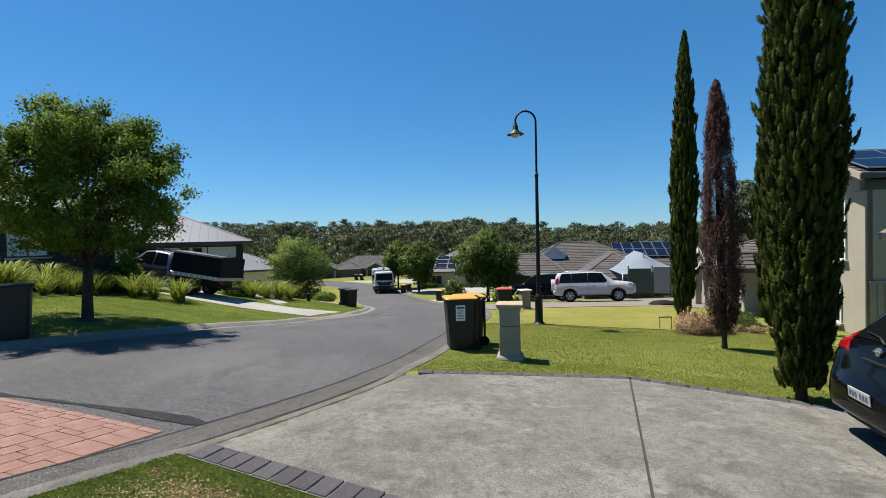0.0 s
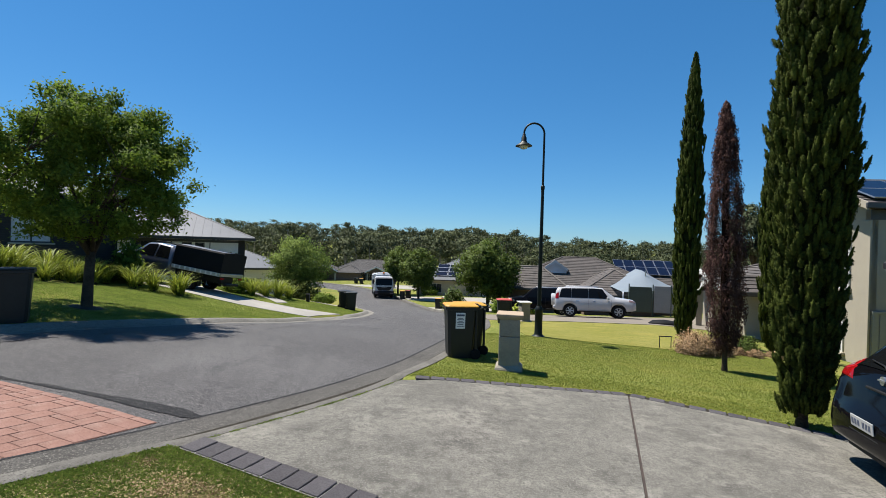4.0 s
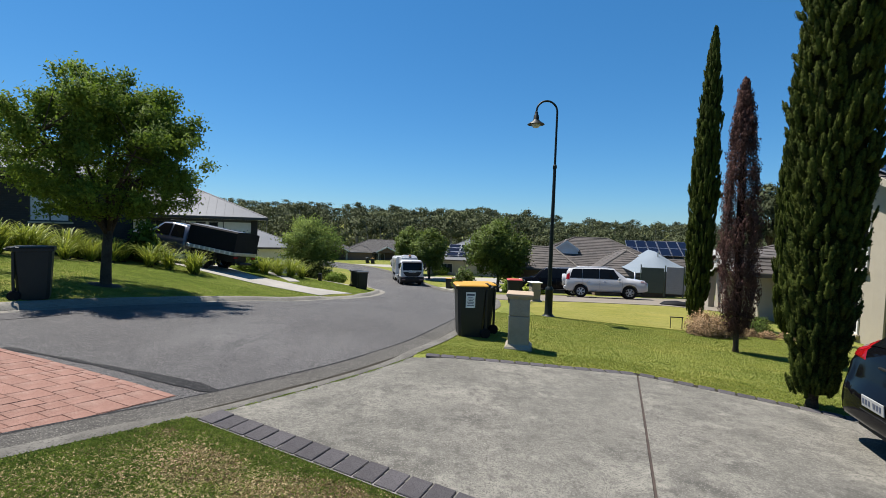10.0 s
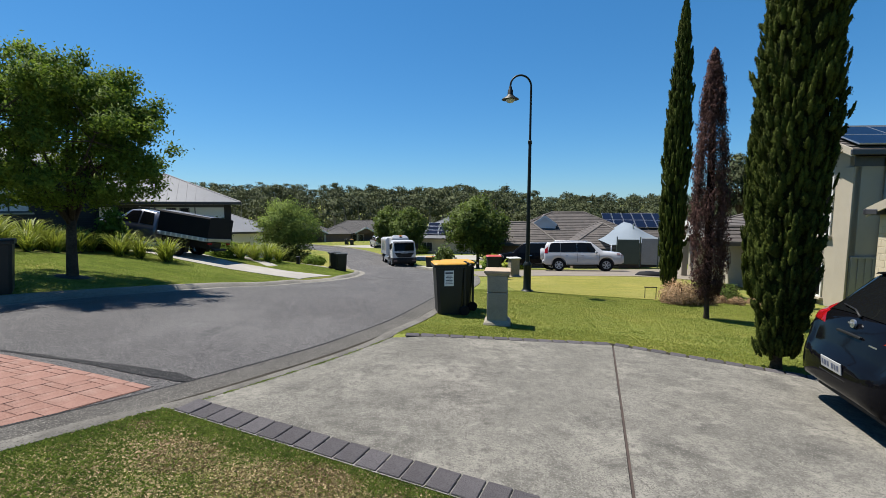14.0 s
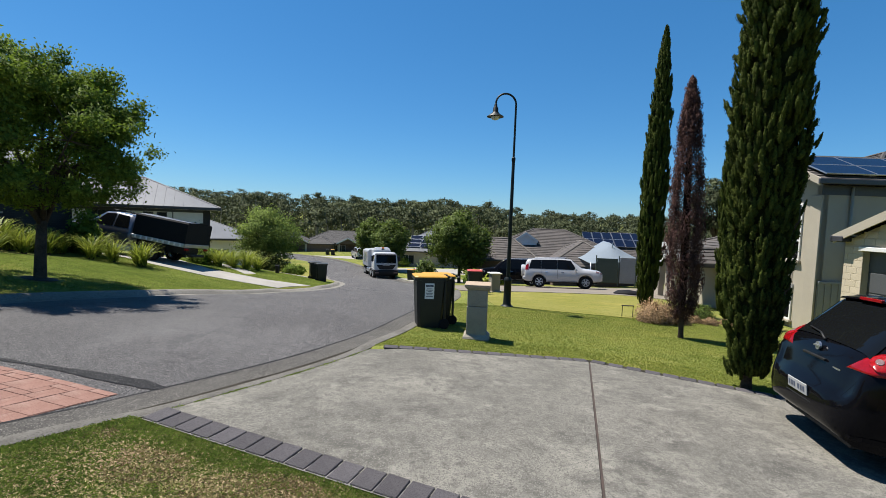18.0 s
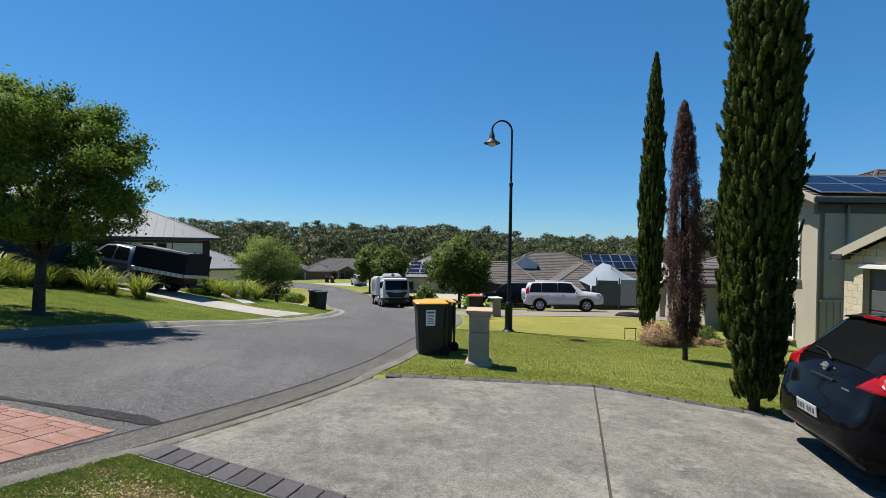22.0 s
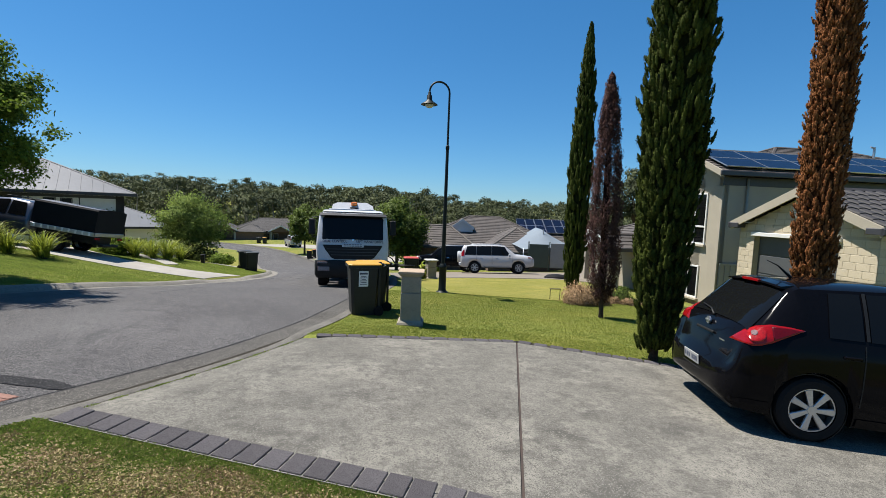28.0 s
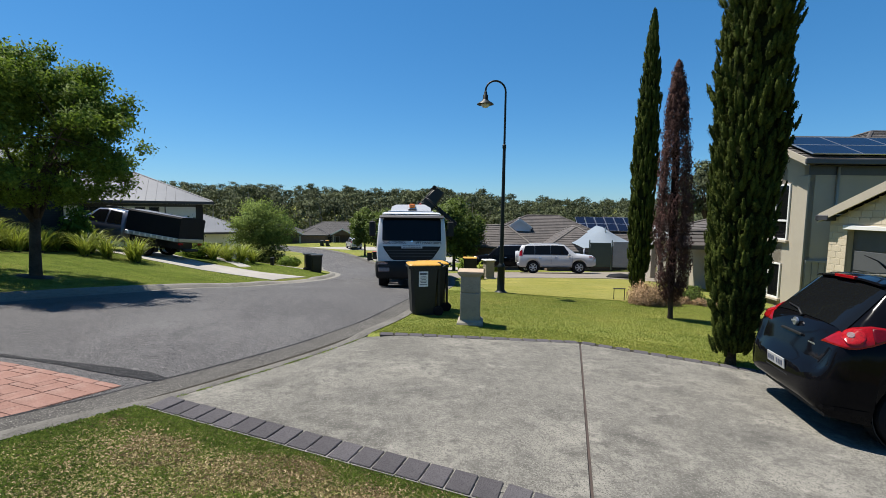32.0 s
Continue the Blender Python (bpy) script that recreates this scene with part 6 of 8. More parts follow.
    bod = part("container", Mesh().rings([[(x, -1.22, 1.05), (x, -1.25, 1.4), (x, -1.25, 2.75), (x, -1.12, h - 0.05), (x, 0, h), (x, 1.12, h - 0.05), (x, 1.25, 2.75), (x, 1.25, 1.4), (x, 1.22, 1.05)] for x, h in ((-4.4, 2.95), (-5.5, 3.02), (-7.5, 3.02), (-8.9, 2.9))]), M["truck_white"], tr, "pale ribbed steel container")
    for s in (1, -1):
        for x in spread(-8.6, -4.6, 5):
            part("rib", Mesh().box(x - 0.05, s * 1.26 - 0.025, 1.1, x + 0.05, s * 1.26 + 0.025, 2.75, 0.008), M["truck_white"], bod)
        part("graphic_panel", Mesh().box(-8.2, s * 1.262 - 0.006, 1.45, -5.0, s * 1.262 + 0.006, 2.6), M["post"], bod, "faded sand-coloured side graphic")
        part("graphic_panel", Mesh().prism([(-7.9, 1.5), (-6.0, 1.5), (-5.5, 2.1), (-6.6, 2.5), (-7.6, 2.2)], s * 1.262 - 0.009, s * 1.262 + 0.009, "y"), M["fence"], bod, "dull green shape of the side graphic")
        part("hopper_wall", Mesh().box(-4.4, s * 0.86 - 0.04, 1.0, -2.35, s * 0.86 + 0.04, 2.92, 0.02), M["truck_white"], tr)
    part("hopper_front", Mesh().box(-2.36, -0.82, 1.0, -2.28, 0.82, 2.92, 0.015), M["truck_white"], tr)
    head_line = [(-0.84, 2.70), (-0.76, 3.10), (-0.58, 3.19), (0.56, 3.21), (0.79, 3.07), (0.86, 2.70)]
    hd = part("hopper_head", Mesh().rings([[(-3.6, y, z) for y, z in head_line], [(-2.30 - (z - 2.70) * 0.6, y, z) for y, z in head_line]]), M["truck_white"], tr, "white hopper head above the cab")
    part("camera_box", Mesh().box(-2.50, -0.10, 2.90, -2.38, 0.20, 3.00, 0.01), M["plastic"], hd)
    part("beacon", Mesh().box(-2.62, -0.06, 3.06, -2.46, 0.17, 3.22, 0.03), M["amber"], hd, "amber beacon")
    part("marker_bars", Mesh().box(-2.45, 0.48, 2.88, -2.415, 0.72, 2.94), M["ink"], hd)
    arm = new("lift_arm")
    arm.parent = tr
    arm["label"] = "dark steel lifting arm"
    arm.matrix_basis = Matrix.Translation(ARM_AT)
    part("mast", Mesh().box(-0.12, -0.08, -1.0, 0.12, 0.08, 0.08, 0.02), M["plastic"], arm)
    part("boom", Mesh().box(-0.09, -0.05, -1.07, 0.09, 1.02, -0.91, 0.02), M["plastic"], arm)
    part("hose", Mesh().tube([(0.05, 0.05, 0.0), (0.08, 0.35, -0.5), (0.06, 0.7, -0.7), (0.05, 0.85, -0.9)], [0.025] * 4, 6), M["plastic"], arm, smooth="all")
    part("cylinder", Mesh().tube([(-0.06, 0.1, -0.2), (-0.06, 0.6, -0.93)], [0.04, 0.04], 8), M["chrome"], arm, smooth="all")
    for dx in (-0.36, 0.36):
        part("gripper", Mesh().tube([(dx * 0.3, 0.98, -0.99), (dx, 1.02, -0.99), (dx * 1.02, 1.5, -0.99), (dx * 0.6, 1.66, -0.99)], [0.04, 0.04, 0.04, 0.03], 7), M["plastic"], arm, smooth="all")
    return tr, arm

# ---- paving of the crossing and the neighbours' drives ----
def red_crossing():
    """Stamped red paving set into the road: stones of many sizes, fitted together."""
    base = tagged(new("red_paving"), "faded red stamped paving set into the road", "paving", kind="structure")
    o, u, v = Vector((-2.98, 4.66)), Vector((-0.964, 0.266)), Vector((-0.527, -0.85))
    rng = random.Random(5)
    n = 14
    pts = [[o + u * 8.0 * i / n + v * 5.0 * j / n for i in range(n + 1)] for j in range(n + 1)]
    verts = [(p.x, p.y, road_height(p.x, p.y) + 0.004) for row in pts for p in row]
    part("paving_bed", raw(verts, [(j * (n + 1) + i, j * (n + 1) + i + 1, (j + 1) * (n + 1) + i + 1, (j + 1) * (n + 1) + i) for j in range(n) for i in range(n)]), M["joint_red"], base)
    cell, wide, deep = 0.088, 52, 34
    taken, spots, cache = set(), [], {}
    for j in range(deep):
        for i in range(wide):
            if (i, j) in taken:
                continue
            for w, h in rng.sample([(2, 2), (3, 2), (4, 2), (3, 3), (4, 3), (2, 3), (5, 2), (3, 1)], 8) + [(2, 1), (1, 2), (1, 1)]:
                if j == 0:
                    w, h = 3, 1
                if all((i + a, j + b) not in taken and i + a < wide for a in range(w) for b in range(h)):
                    taken.update((i + a, j + b) for a in range(w) for b in range(h))
                    spots.append((i, j, w, h))
                    break
            else:
                taken.add((i, j))
                spots.append((i, j, 1, 1))

    def lay(a, b):
        p = o + u * (a * cell) + v * (b * cell)
        return Vector((p.x, p.y, road_height(p.x, p.y)))

    for k, (i, j, w, h) in enumerate(spots):
        c = lay(i + w / 2, j + h / 2)
        g = 0.03
        low, top = [], []
        for a, b in ((i + g, j + g), (i + w - g, j + g), (i + w - g, j + h - g), (i + g, j + h - g)):
            a, b = a + rng.uniform(-0.05, 0.05), b + rng.uniform(-0.05, 0.05)
            p = lay(a, b) - c
            q = p * 0.965
            low.append((p.x, p.y, p.z + 0.003))
            top.append((q.x, q.y, q.z + 0.009 + rng.uniform(-0.0015, 0.0015)))
        if k < 300:
            part("paving_stone", Mesh().rings([low, top]), M["brickred"], base, m=Matrix.Translation(c))


def strip(path, name, label, mat, lift=0.02, category="driveway"):
    """A paved strip between two lines of plan points."""
    left, right = [[Vector(a).lerp(Vector(b), k / 8) for a, b in zip(side, side[1:]) for k in range(8)] + [Vector(side[-1])] for side in path]
    verts, n = [], 10
    for a, b in zip(left, right):
        a, b = Vector(a), Vector(b)
        for i in range(n + 1):
            p = a.lerp(b, i / n)
            verts.append((p.x, p.y, height(p.x, p.y) + lift))
    faces = [(j * (n + 1) + i, j * (n + 1) + i + 1, (j + 1) * (n + 1) + i + 1, (j + 1) * (n + 1) + i) for j in range(len(left) - 1) for i in range(n)]
    low = [(x, y, z - 0.15) for x, y, z in verts]
    k = len(verts)
    m = len(left)
    rim = [j * (n + 1) for j in range(m)] + [(m - 1) * (n + 1) + i for i in range(1, n + 1)] + [j * (n + 1) + n for j in range(m - 2, -1, -1)] + [i for i in range(n - 1, 0, -1)]
    faces += [(rim[i], rim[(i + 1) % len(rim)], k + rim[(i + 1) % len(rim)], k + rim[i]) for i in range(len(rim))]
    return tagged(part(name, raw(verts + low, faces), M[mat]), label, category, kind="structure")


strip(([(-5.62, 18.75), (-7.0, 18.6), (-8.4, 18.55), (-10.6, 18.9), (-13.5, 19.6)], [(-4.85, 21.2), (-6.6, 20.4), (-9.1, 20.5), (-10.8, 21.6), (-13.5, 23.2)]), "driveway_left", "pale concrete driveway up to the neighbour's house", "pale_drive")
strip(([(-7.8, 21.0), (-8.6, 22.0), (-10.6, 23.6), (-12.5, 25)], [(-7.6, 21.9), (-8.2, 22.7), (-10.2, 24.4), (-12.0, 26)]), "footpath_left", "narrow pale concrete path through the garden", "pale_drive", category="path")
strip(([(-6.4, 26.6), (-8.0, 27.4), (-11, 29), (-14, 32)], [(-6.2, 28.0), (-8.2, 29.5), (-11.2, 31.5), (-13, 34)]), "driveway_left_far", "pale concrete driveway beside the willow-like tree", "pale_drive")
strip(([(2.15, 21.0), (6, 21.6), (12, 20.9), (20, 20)], [(2.1, 26.8), (6, 29.8), (12, 30.5), (20, 31)]), "driveway_right", "tan exposed-aggregate driveway of the neighbour", "tan_drive")
strip(([(-0.2, 38.5), (4, 38), (9, 37)], [(-1.5, 45.5), (4, 46), (9, 46)]), "driveway_right_far", "pale concrete driveway further down the road", "pale_drive")
strip(([(-4.2, 55), (0, 54), (6, 53)], [(-6.2, 59.5), (0, 60), (6, 60)]), "driveway_round_tree", "pale concrete driveway beyond the round trees", "pale_drive")
strip(([(-14.2, 76), (-8, 73), (0, 70)], [(-18, 79.6), (-8, 80), (0, 78)]), "driveway_valley", "pale concrete driveway in the valley", "pale_drive")
strip(([(2.45, 13.35), (5, 12.75), (9.5, 12.2)], [(2.6, 20.6), (6, 21.3), (11, 20.9)]), "neighbour_lawn", "dry yellow-green mown lawn with faint stripes", "lawn_yellow", 0.012, "lawn")
strip(([(-6.6, 28.8), (-9.5, 30.5), (-15, 36)], [(-11.2, 52.5), (-14, 52), (-22, 50)]), "far_lawn", "sunlit yellow-green lawn beyond the drive", "lawn_yellow", 0.02, "lawn")
red_crossing()

# ---- bins, letterboxes, lamp, verge ----
street_lamp(ground_pose(2.82, 13.35, 4))
wheelie_bin("wheelie_bin", pose(0.30, 8.76, height(0.3, 8.7) - 0.01, 0, 0, -82), "dark green wheelie bin with yellow lid and white label", "lid_yellow", "yellow plastic lid", True, "bins at the near verge")
wheelie_bin("wheelie_bin", pose(0.50, 9.36, height(0.50, 9.36) - 0.01, 0, 0, -80), "dark green wheelie bin with yellow lid behind another bin", "lid_yellow", "yellow plastic lid", False, "bins at the near verge")
letterbox_pillar("letterbox_pillar", ground_pose(1.15, 7.90, -10), "square rendered letterbox pillar with a sandy stone cap on the lawn", 0.99, 0.36)
letterbox_pillar("letterbox_pillar", ground_pose(3.72, 20.7, 12), "pale rendered letterbox pillar beside the neighbour's driveway", 0.92, 0.42, "post", "white")
shrub("letterbox_shrub", ground_pose(3.25, 20.9), "small green shrub beside the pale letterbox pillar", 0.42, 0.7, 700, 0.07, 31, "strap")
RED_BIN = pose(2.55, 19.0, height(2.55, 19.0) - 0.01, 0, 0, -92)
red_bin = wheelie_bin("wheelie_bin", RED_BIN, "dark wheelie bin with red lid waiting at the kerb", "lid_red", "red plastic lid", False, "bins at the neighbour's kerb")
wheelie_bin("wheelie_bin", pose(2.77, 20.3, height(2.77, 20.3) - 0.01, 0, 0, -95), "dark wheelie bin with orange-yellow lid at the neighbour's kerb", "lid_yellow", "yellow plastic lid", False, "bins at the neighbour's kerb")
wheelie_bin("wheelie_bin", pose(-8.25, 8.55, height(-8.25, 8.55) - 0.01, 0, 0, 128), "black wheelie bin with black lid under the verge tree", "binplastic", "black plastic lid")
for x, y, a in ((-5.2, 25.4, 100), (-5.75, 26.2, 110)):
    wheelie_bin("wheelie_bin", pose(x, y, height(x, y) - 0.01, 0, 0, a), "dark wheelie bin at the opposite kerb", "binplastic", "dark plastic lid", False, "bins at the far kerb")
for x, y, lid in ((-0.45, 42.6, "lid_yellow"), (-0.05, 43.6, "lid_red"), (-5.1, 56.4, "lid_yellow"), (-4.5, 57.6, "lid_red"), (-16.0, 82.3, "binplastic"), (-14.9, 81.6, "lid_yellow")):
    wheelie_bin("wheelie_bin", pose(x, y, height(x, y) - 0.01, 0, 0, -100), "dark wheelie bin put out at a far kerb", lid, "coloured plastic lid", False, "bins down the road")
far_box = letterbox_pillar("letterbox_pillar", ground_pose(-9.5, 33.6, 20), "dark brick letterbox pillar by the far drive", 0.95, 0.5, "darkbrick", "post")
letterbox_pillar("letterbox_pillar", ground_pose(0.2, 43.9, 20), "small cream letterbox pillar beside two bins", 1.15, 0.4, "cream", "white")
marker = thing("marker_post", ground_pose(-7.6, 25.2), "short dark marker post in the grass", "post")
part("post", Mesh().box(-0.09, -0.09, -0.05, 0.09, 0.09, 0.42, 0.02), M["plastic"], marker)
part("cap", Mesh().box(-0.10, -0.10, 0.42, 0.10, 0.10, 0.45, 0.01), M["plastic"], marker)
rail = thing("metal_hoop", ground_pose(6.32, 12.8, -3), "thin dark metal hoop standing in the lawn", "garden hoop")
part("hoop", Mesh().tube([(-0.16, 0, -0.05), (-0.16, 0, 0.34), (0.16, 0, 0.34), (0.16, 0, -0.05)], [0.012] * 4, 6), M["plastic"], rail)
part("seat_bar", Mesh().box(-0.18, -0.03, 0.33, 0.18, 0.03, 0.355, 0.004), M["plastic"], rail)
heap = thing("tarpaulin_heap", ground_pose(11.0, 22.3, -10), "low black covered heap on the neighbour's drive", "covered heap")
part("cover", Mesh().rings([[(x, -w, 0.0), (x, -w * 0.8, h * 0.7), (x, 0, h), (x, w * 0.8, h * 0.8), (x, w, 0.0)] for x, w, h in ((-0.75, 0.15, 0.08), (-0.5, 0.4, 0.22), (0, 0.5, 0.26), (0.5, 0.4, 0.2), (0.75, 0.15, 0.1))]), M["canopy"], heap, smooth="all")
part("rim", Mesh().tube([(-0.8, -0.3, 0.04), (0, -0.55, 0.05), (0.8, -0.3, 0.04)], [0.04] * 3, 6), M["plastic"], heap)

# ---- parked vehicles ----
def stand(x, y, ang, base=2.6, track=1.5, lift=0.0):
    """The pose of a vehicle that stands on sloping ground."""
    h = Vector((math.cos(radians(ang)), math.sin(radians(ang))))
    l = Vector((-h.y, h.x))
    z = lambda p: height(p.x, p.y)
    c = Vector((x, y))
    f, b, s, t = z(c + h * base / 2), z(c - h * base / 2), z(c + l * track / 2), z(c - l * track / 2)
    return pose(x, y, (f + b + s + t) / 4 + lift, 0, 0, ang) @ pose(0, 0, 0, math.degrees(math.atan2(s - t, track)), -math.degrees(math.atan2(f - b, base)), 0)


hatchback(stand(5.886, 3.575, -18.5, lift=DRIVE_LIFT))
wagon("four_wheel_drive", stand(9.3, 27.9, -14, 2.8, 1.6, 0.02), "white four-wheel-drive wagon with rear spare wheel on the driveway", "white_car")
wagon("four_wheel_drive", stand(6.8, 31.5, 172, 2.8, 1.6, 0.02), "black four-wheel-drive wagon parked behind a letterbox", "black_paint", False)
wagon("silver_car", stand(-9.5, 76, 110, 2.8, 1.6, 0.02), "silver wagon parked far down the road", "white_car", False)
utility(stand(-12.85, 20.75, 174, 3.2, 1.5, 0.06) @ pose(0, 0, 0, 0, -3.5, 0))

# ---- houses ----
def big_house():
    """The two-storey house beside the garage, with solar panels."""
    hs = thing("two_storey_house", pose(13.75, 14.6, -2.0, 0, 0, -5), "beige two-storey house with tiled roof and solar panels", "house")
    ob, m = wall(hs, (0, 3.7), (0, 0), 0, 5.35, "cream", [(1.66, 2.89, 2.76, 4.69), (1.56, 2.69, 0.56, 1.77)])
    wall(hs, (0, 0), (12, 0), 0, 5.35, "cream")
    wall(hs, (12, 0), (12, 3.7), 0, 5.35, "cream")
    wall(hs, (12, 3.7), (0, 3.7), 0, 5.35, "cream")
    part("corner_pier", Mesh().box(-0.035, -0.03, 0, 0.03, 0.46, 5.0, 0.006), M["cream"], hs)
    part("frieze", Mesh().box(-0.02, -0.02, 5.02, 12.0, 0.0, 5.34), M["fascia"], hs)
    part("downpipe", Mesh().tube([(0.95, -0.06, 5.3), (0.95, -0.06, 0.0)], [0.045, 0.045], 8), M["cream"], hs, smooth="all")
    p, q, rise = roof(hs, 0, 0, 12, 3.7, 5.5, 24, 0.5, "tile", "gable_x", 0.30, fascia="fascia", gable_mat="cream")
    part("gable_wall", Mesh().prism([(0.0, 5.35), (3.7, 5.35), (1.85, 6.30)], 0.002, 0.2, "x"), M["cream"], hs)
    up = Vector((0, math.cos(radians(24)), math.sin(radians(24))))
    solar_array(hs, Vector((-0.25, -0.36, 5.58)), (1, 0, 0), up, 7, 2, 1.65, 1.0)
    fence_bit = part("side_gate", Mesh().box(0.06, -0.04, 0.3, 2.2, -0.01, 1.98), M["fence_pale"], hs, "pale green metal side gate")
    for x in spread(0.1, 2.16, 9):
        part("gate_rib", Mesh().box(x - 0.02, -0.07, 0.3, x + 0.02, -0.04, 1.98), M["fence_pale"], fence_bit)
    part("gate_rail", Mesh().box(0.06, -0.09, 1.98, 2.2, -0.005, 2.06), M["fence_pale"], fence_bit)
    for name, y0, y1, z0, z1, bar in (("tall_window", 0.75, 2.10, 2.70, 4.75, 3.38), ("low_window", 0.95, 2.20, 0.50, 1.83, 0.0)):
        w = part(name, Mesh().box(-0.055, y0, z0, -0.002, y0 + 0.06, z1, 0.004).box(-0.055, y1 - 0.06, z0, -0.002, y1, z1, 0.004).box(-0.055, y0 + 0.06, z0, -0.002, y1 - 0.06, z0 + 0.06, 0.004).box(-0.055, y0 + 0.06, z1 - 0.06, -0.002, y1 - 0.06, z1, 0.004), M["white"], hs, "white window frame")
        mid_y = (y0 + y1) / 2
        part("mullion", Mesh().box(-0.05, mid_y - 0.025, z0 + 0.06, -0.004, mid_y + 0.025, z1 - 0.06, 0.004), M["white"], w)
        if bar:
            part("transom", Mesh().box(-0.058, y0 + 0.06, bar, -0.003, y1 - 0.06, bar + 0.07, 0.004), M["white"], w)
        for a, b in ((y0 + 0.06, mid_y - 0.025), (mid_y + 0.025, y1 - 0.06)):
            part("pane", Mesh().box(-0.022, a, z0 + 0.06, -0.012, b, z1 - 0.06), M["glass"], w)
        part("sill", Mesh().box(-0.12, y0 - 0.06, z0 - 0.09, 0.0, y1 + 0.06, z0 - 0.002, 0.01), M["cream"], w)
    # rear roof that rises behind, with more panels
    hs2 = part("upper_wall", Mesh().box(5.5, 3.8, 0, 13, 9, 6.12), M["cream"], hs)
    roof(hs, 5.0, 3.7, 15, 9.7, 6.3, 22, 0.4, "tile", "hip", 0.30)
    part("vent_pipe", Mesh().tube([(9.2, 2.6, 6.6), (9.2, 2.6, 7.25)], [0.05, 0.05], 8).tube([(9.2, 2.6, 7.2), (9.0, 2.6, 7.25)], [0.04, 0.04], 8), M["alu"], hs)


def garage():
    g = thing("garage", pose(10.974, 7.32, -0.86, 0, 0, -5), "cream brick garage with gabled tile roof and grey door", "garage")
    W = 3.95
    wall(g, (0.05, W), (0.05, 0.05), 0, 2.40, "mortar", [(0.55, 3.03, -0.01, 2.14)])
    part("wall", Mesh().box(0.05, 0.05, 0, 6.4, 0.27, 2.4), M["mortar"], g)
    part("wall", Mesh().box(0.28, W - 0.22, 0, 6.4, W, 2.4), M["cream"], g)
    part("wall", Mesh().box(6.2, 0.27, 0, 6.4, W - 0.22, 2.4), M["cream"], g)
    door = part("garage_door", Mesh().box(0.22, 0.90, 0.02, 0.26, 3.42, 2.14), M["grey_door"], g, "plain dark grey panel-lift door")
    for k in range(4):
        part("door_panel", Mesh().box(0.205, 0.94, 0.06 + k * 0.525, 0.222, 3.37, 0.555 + k * 0.525, 0.008), M["grey_door"], door)
    part("lintel", Mesh().box(-0.02, 0.86, 2.145, 0.2, 3.48, 2.25, 0.008), M["white"], g, "white door head")
    part("ceiling_slab", Mesh().box(0.3, 0.27, 2.36, 6.2, W - 0.22, 2.39), M["white"], g)
    p, q, rise = roof(g, 0.0, 0.0, 6.4, W, 2.50, 23, 0.16, "tile_dark", "gable_x", 0.30, gable_mat="cream")
    half = W / 2
    h = half * math.tan(radians(23))
    part("gable_wall", Mesh().prism([(0.06, 2.40), (W - 0.06, 2.40), (half, 2.40 + h)], 0.06, 0.24, "x"), M["mortar"], g)
    part("gable_wall", Mesh().prism([(0.06, 2.40), (W - 0.06, 2.40), (half, 2.40 + h)], 6.2, 6.38, "x"), M["cream"], g)
    vent = part("gable_vent", Mesh().rings([[(0.0, half + 0.24 * math.cos(a), 2.86 + 0.20 * math.sin(a)) for a in (2 * math.pi * k / 16 for k in range(16))], [(0.07, half + 0.24 * math.cos(a), 2.86 + 0.20 * math.sin(a)) for a in (2 * math.pi * k / 16 for k in range(16))]]), M["white"], g, "round louvred vent")
    for k in range(5):
        part("louvre", Mesh().box(-0.02, half - 0.18, 2.72 + k * 0.06, 0.0, half + 0.18, 2.745 + k * 0.06), M["cream"], vent)
    for y in (0.0, W):
        s = -1 if y == 0 else 1
        part("eave_return", Mesh().box(-0.20, y - 0.20 + 0.02 * s, 2.36, 0.30, y + 0.20 + 0.02 * s, 2.50, 0.012), M["fascia"], g)
    bed, full, high = 0.008, 0.30, 0.172
    cache = {}

    def brick(w, hgt=high):
        key = (round(w, 3), round(hgt, 3))
        if key not in cache:
            cache[key] = Mesh().box(-0.012, 0, 0, 0.05, key[0] - bed, key[1] - bed, 0.004).data("brick", M["beige"])
        return cache[key]

    def course(y0, y1, z, off):
        y = y0 - off
        while y < y1 - 0.02:
            a, b = max(y, y0), min(y + full, y1)
            if b - a > 0.04:
                part("brick", brick(b - a), None, g, m=pose(0.057, a, z))
            y += full

    for r in range(14):
        z = 0.0 + r * high
        for y0, y1 in ((0.05, 0.92), (3.40, W)):
            if z < 2.1:
                course(y0, y1, z, full / 2 if r % 2 else 0)
        y = 0.05 - (full / 2 if r % 2 else 0)
        while y < 3.0:
            a, b = max(y, 0.05), min(y + full, 3.0)
            if b - a > 0.04:
                part("brick", brick(b - a), None, g, m=Matrix.Translation((b, 0.057, z)) @ Matrix.Rotation(radians(90), 4, "Z"))
            y += full
    for r in range(6):
        z = 2.30 + r * high
        cut = max(0, (z + high * 0.7 - 2.40) / math.tan(radians(23)))
        if W - 2 * cut > 0.3:
            course(0.05 + cut, W - 0.05 - cut, z, full / 2 if r % 2 else 0)
    # tiles of the roof face that shows
    tile = Mesh().rings([[(0.0, 0, 0.0), (0.02, 0, 0.035), (0.12, 0, 0.05), (0.22, 0, 0.03), (0.30, 0, 0.012), (0.30, 0, -0.01)], [(0.0, 0.36, 0.0), (0.02, 0.36, 0.03), (0.12, 0.36, 0.045), (0.22, 0.36, 0.025), (0.30, 0.36, 0.008), (0.30, 0.36, -0.01)]]).data("roof_tile", M["tile_dark"])
    slope = radians(23)
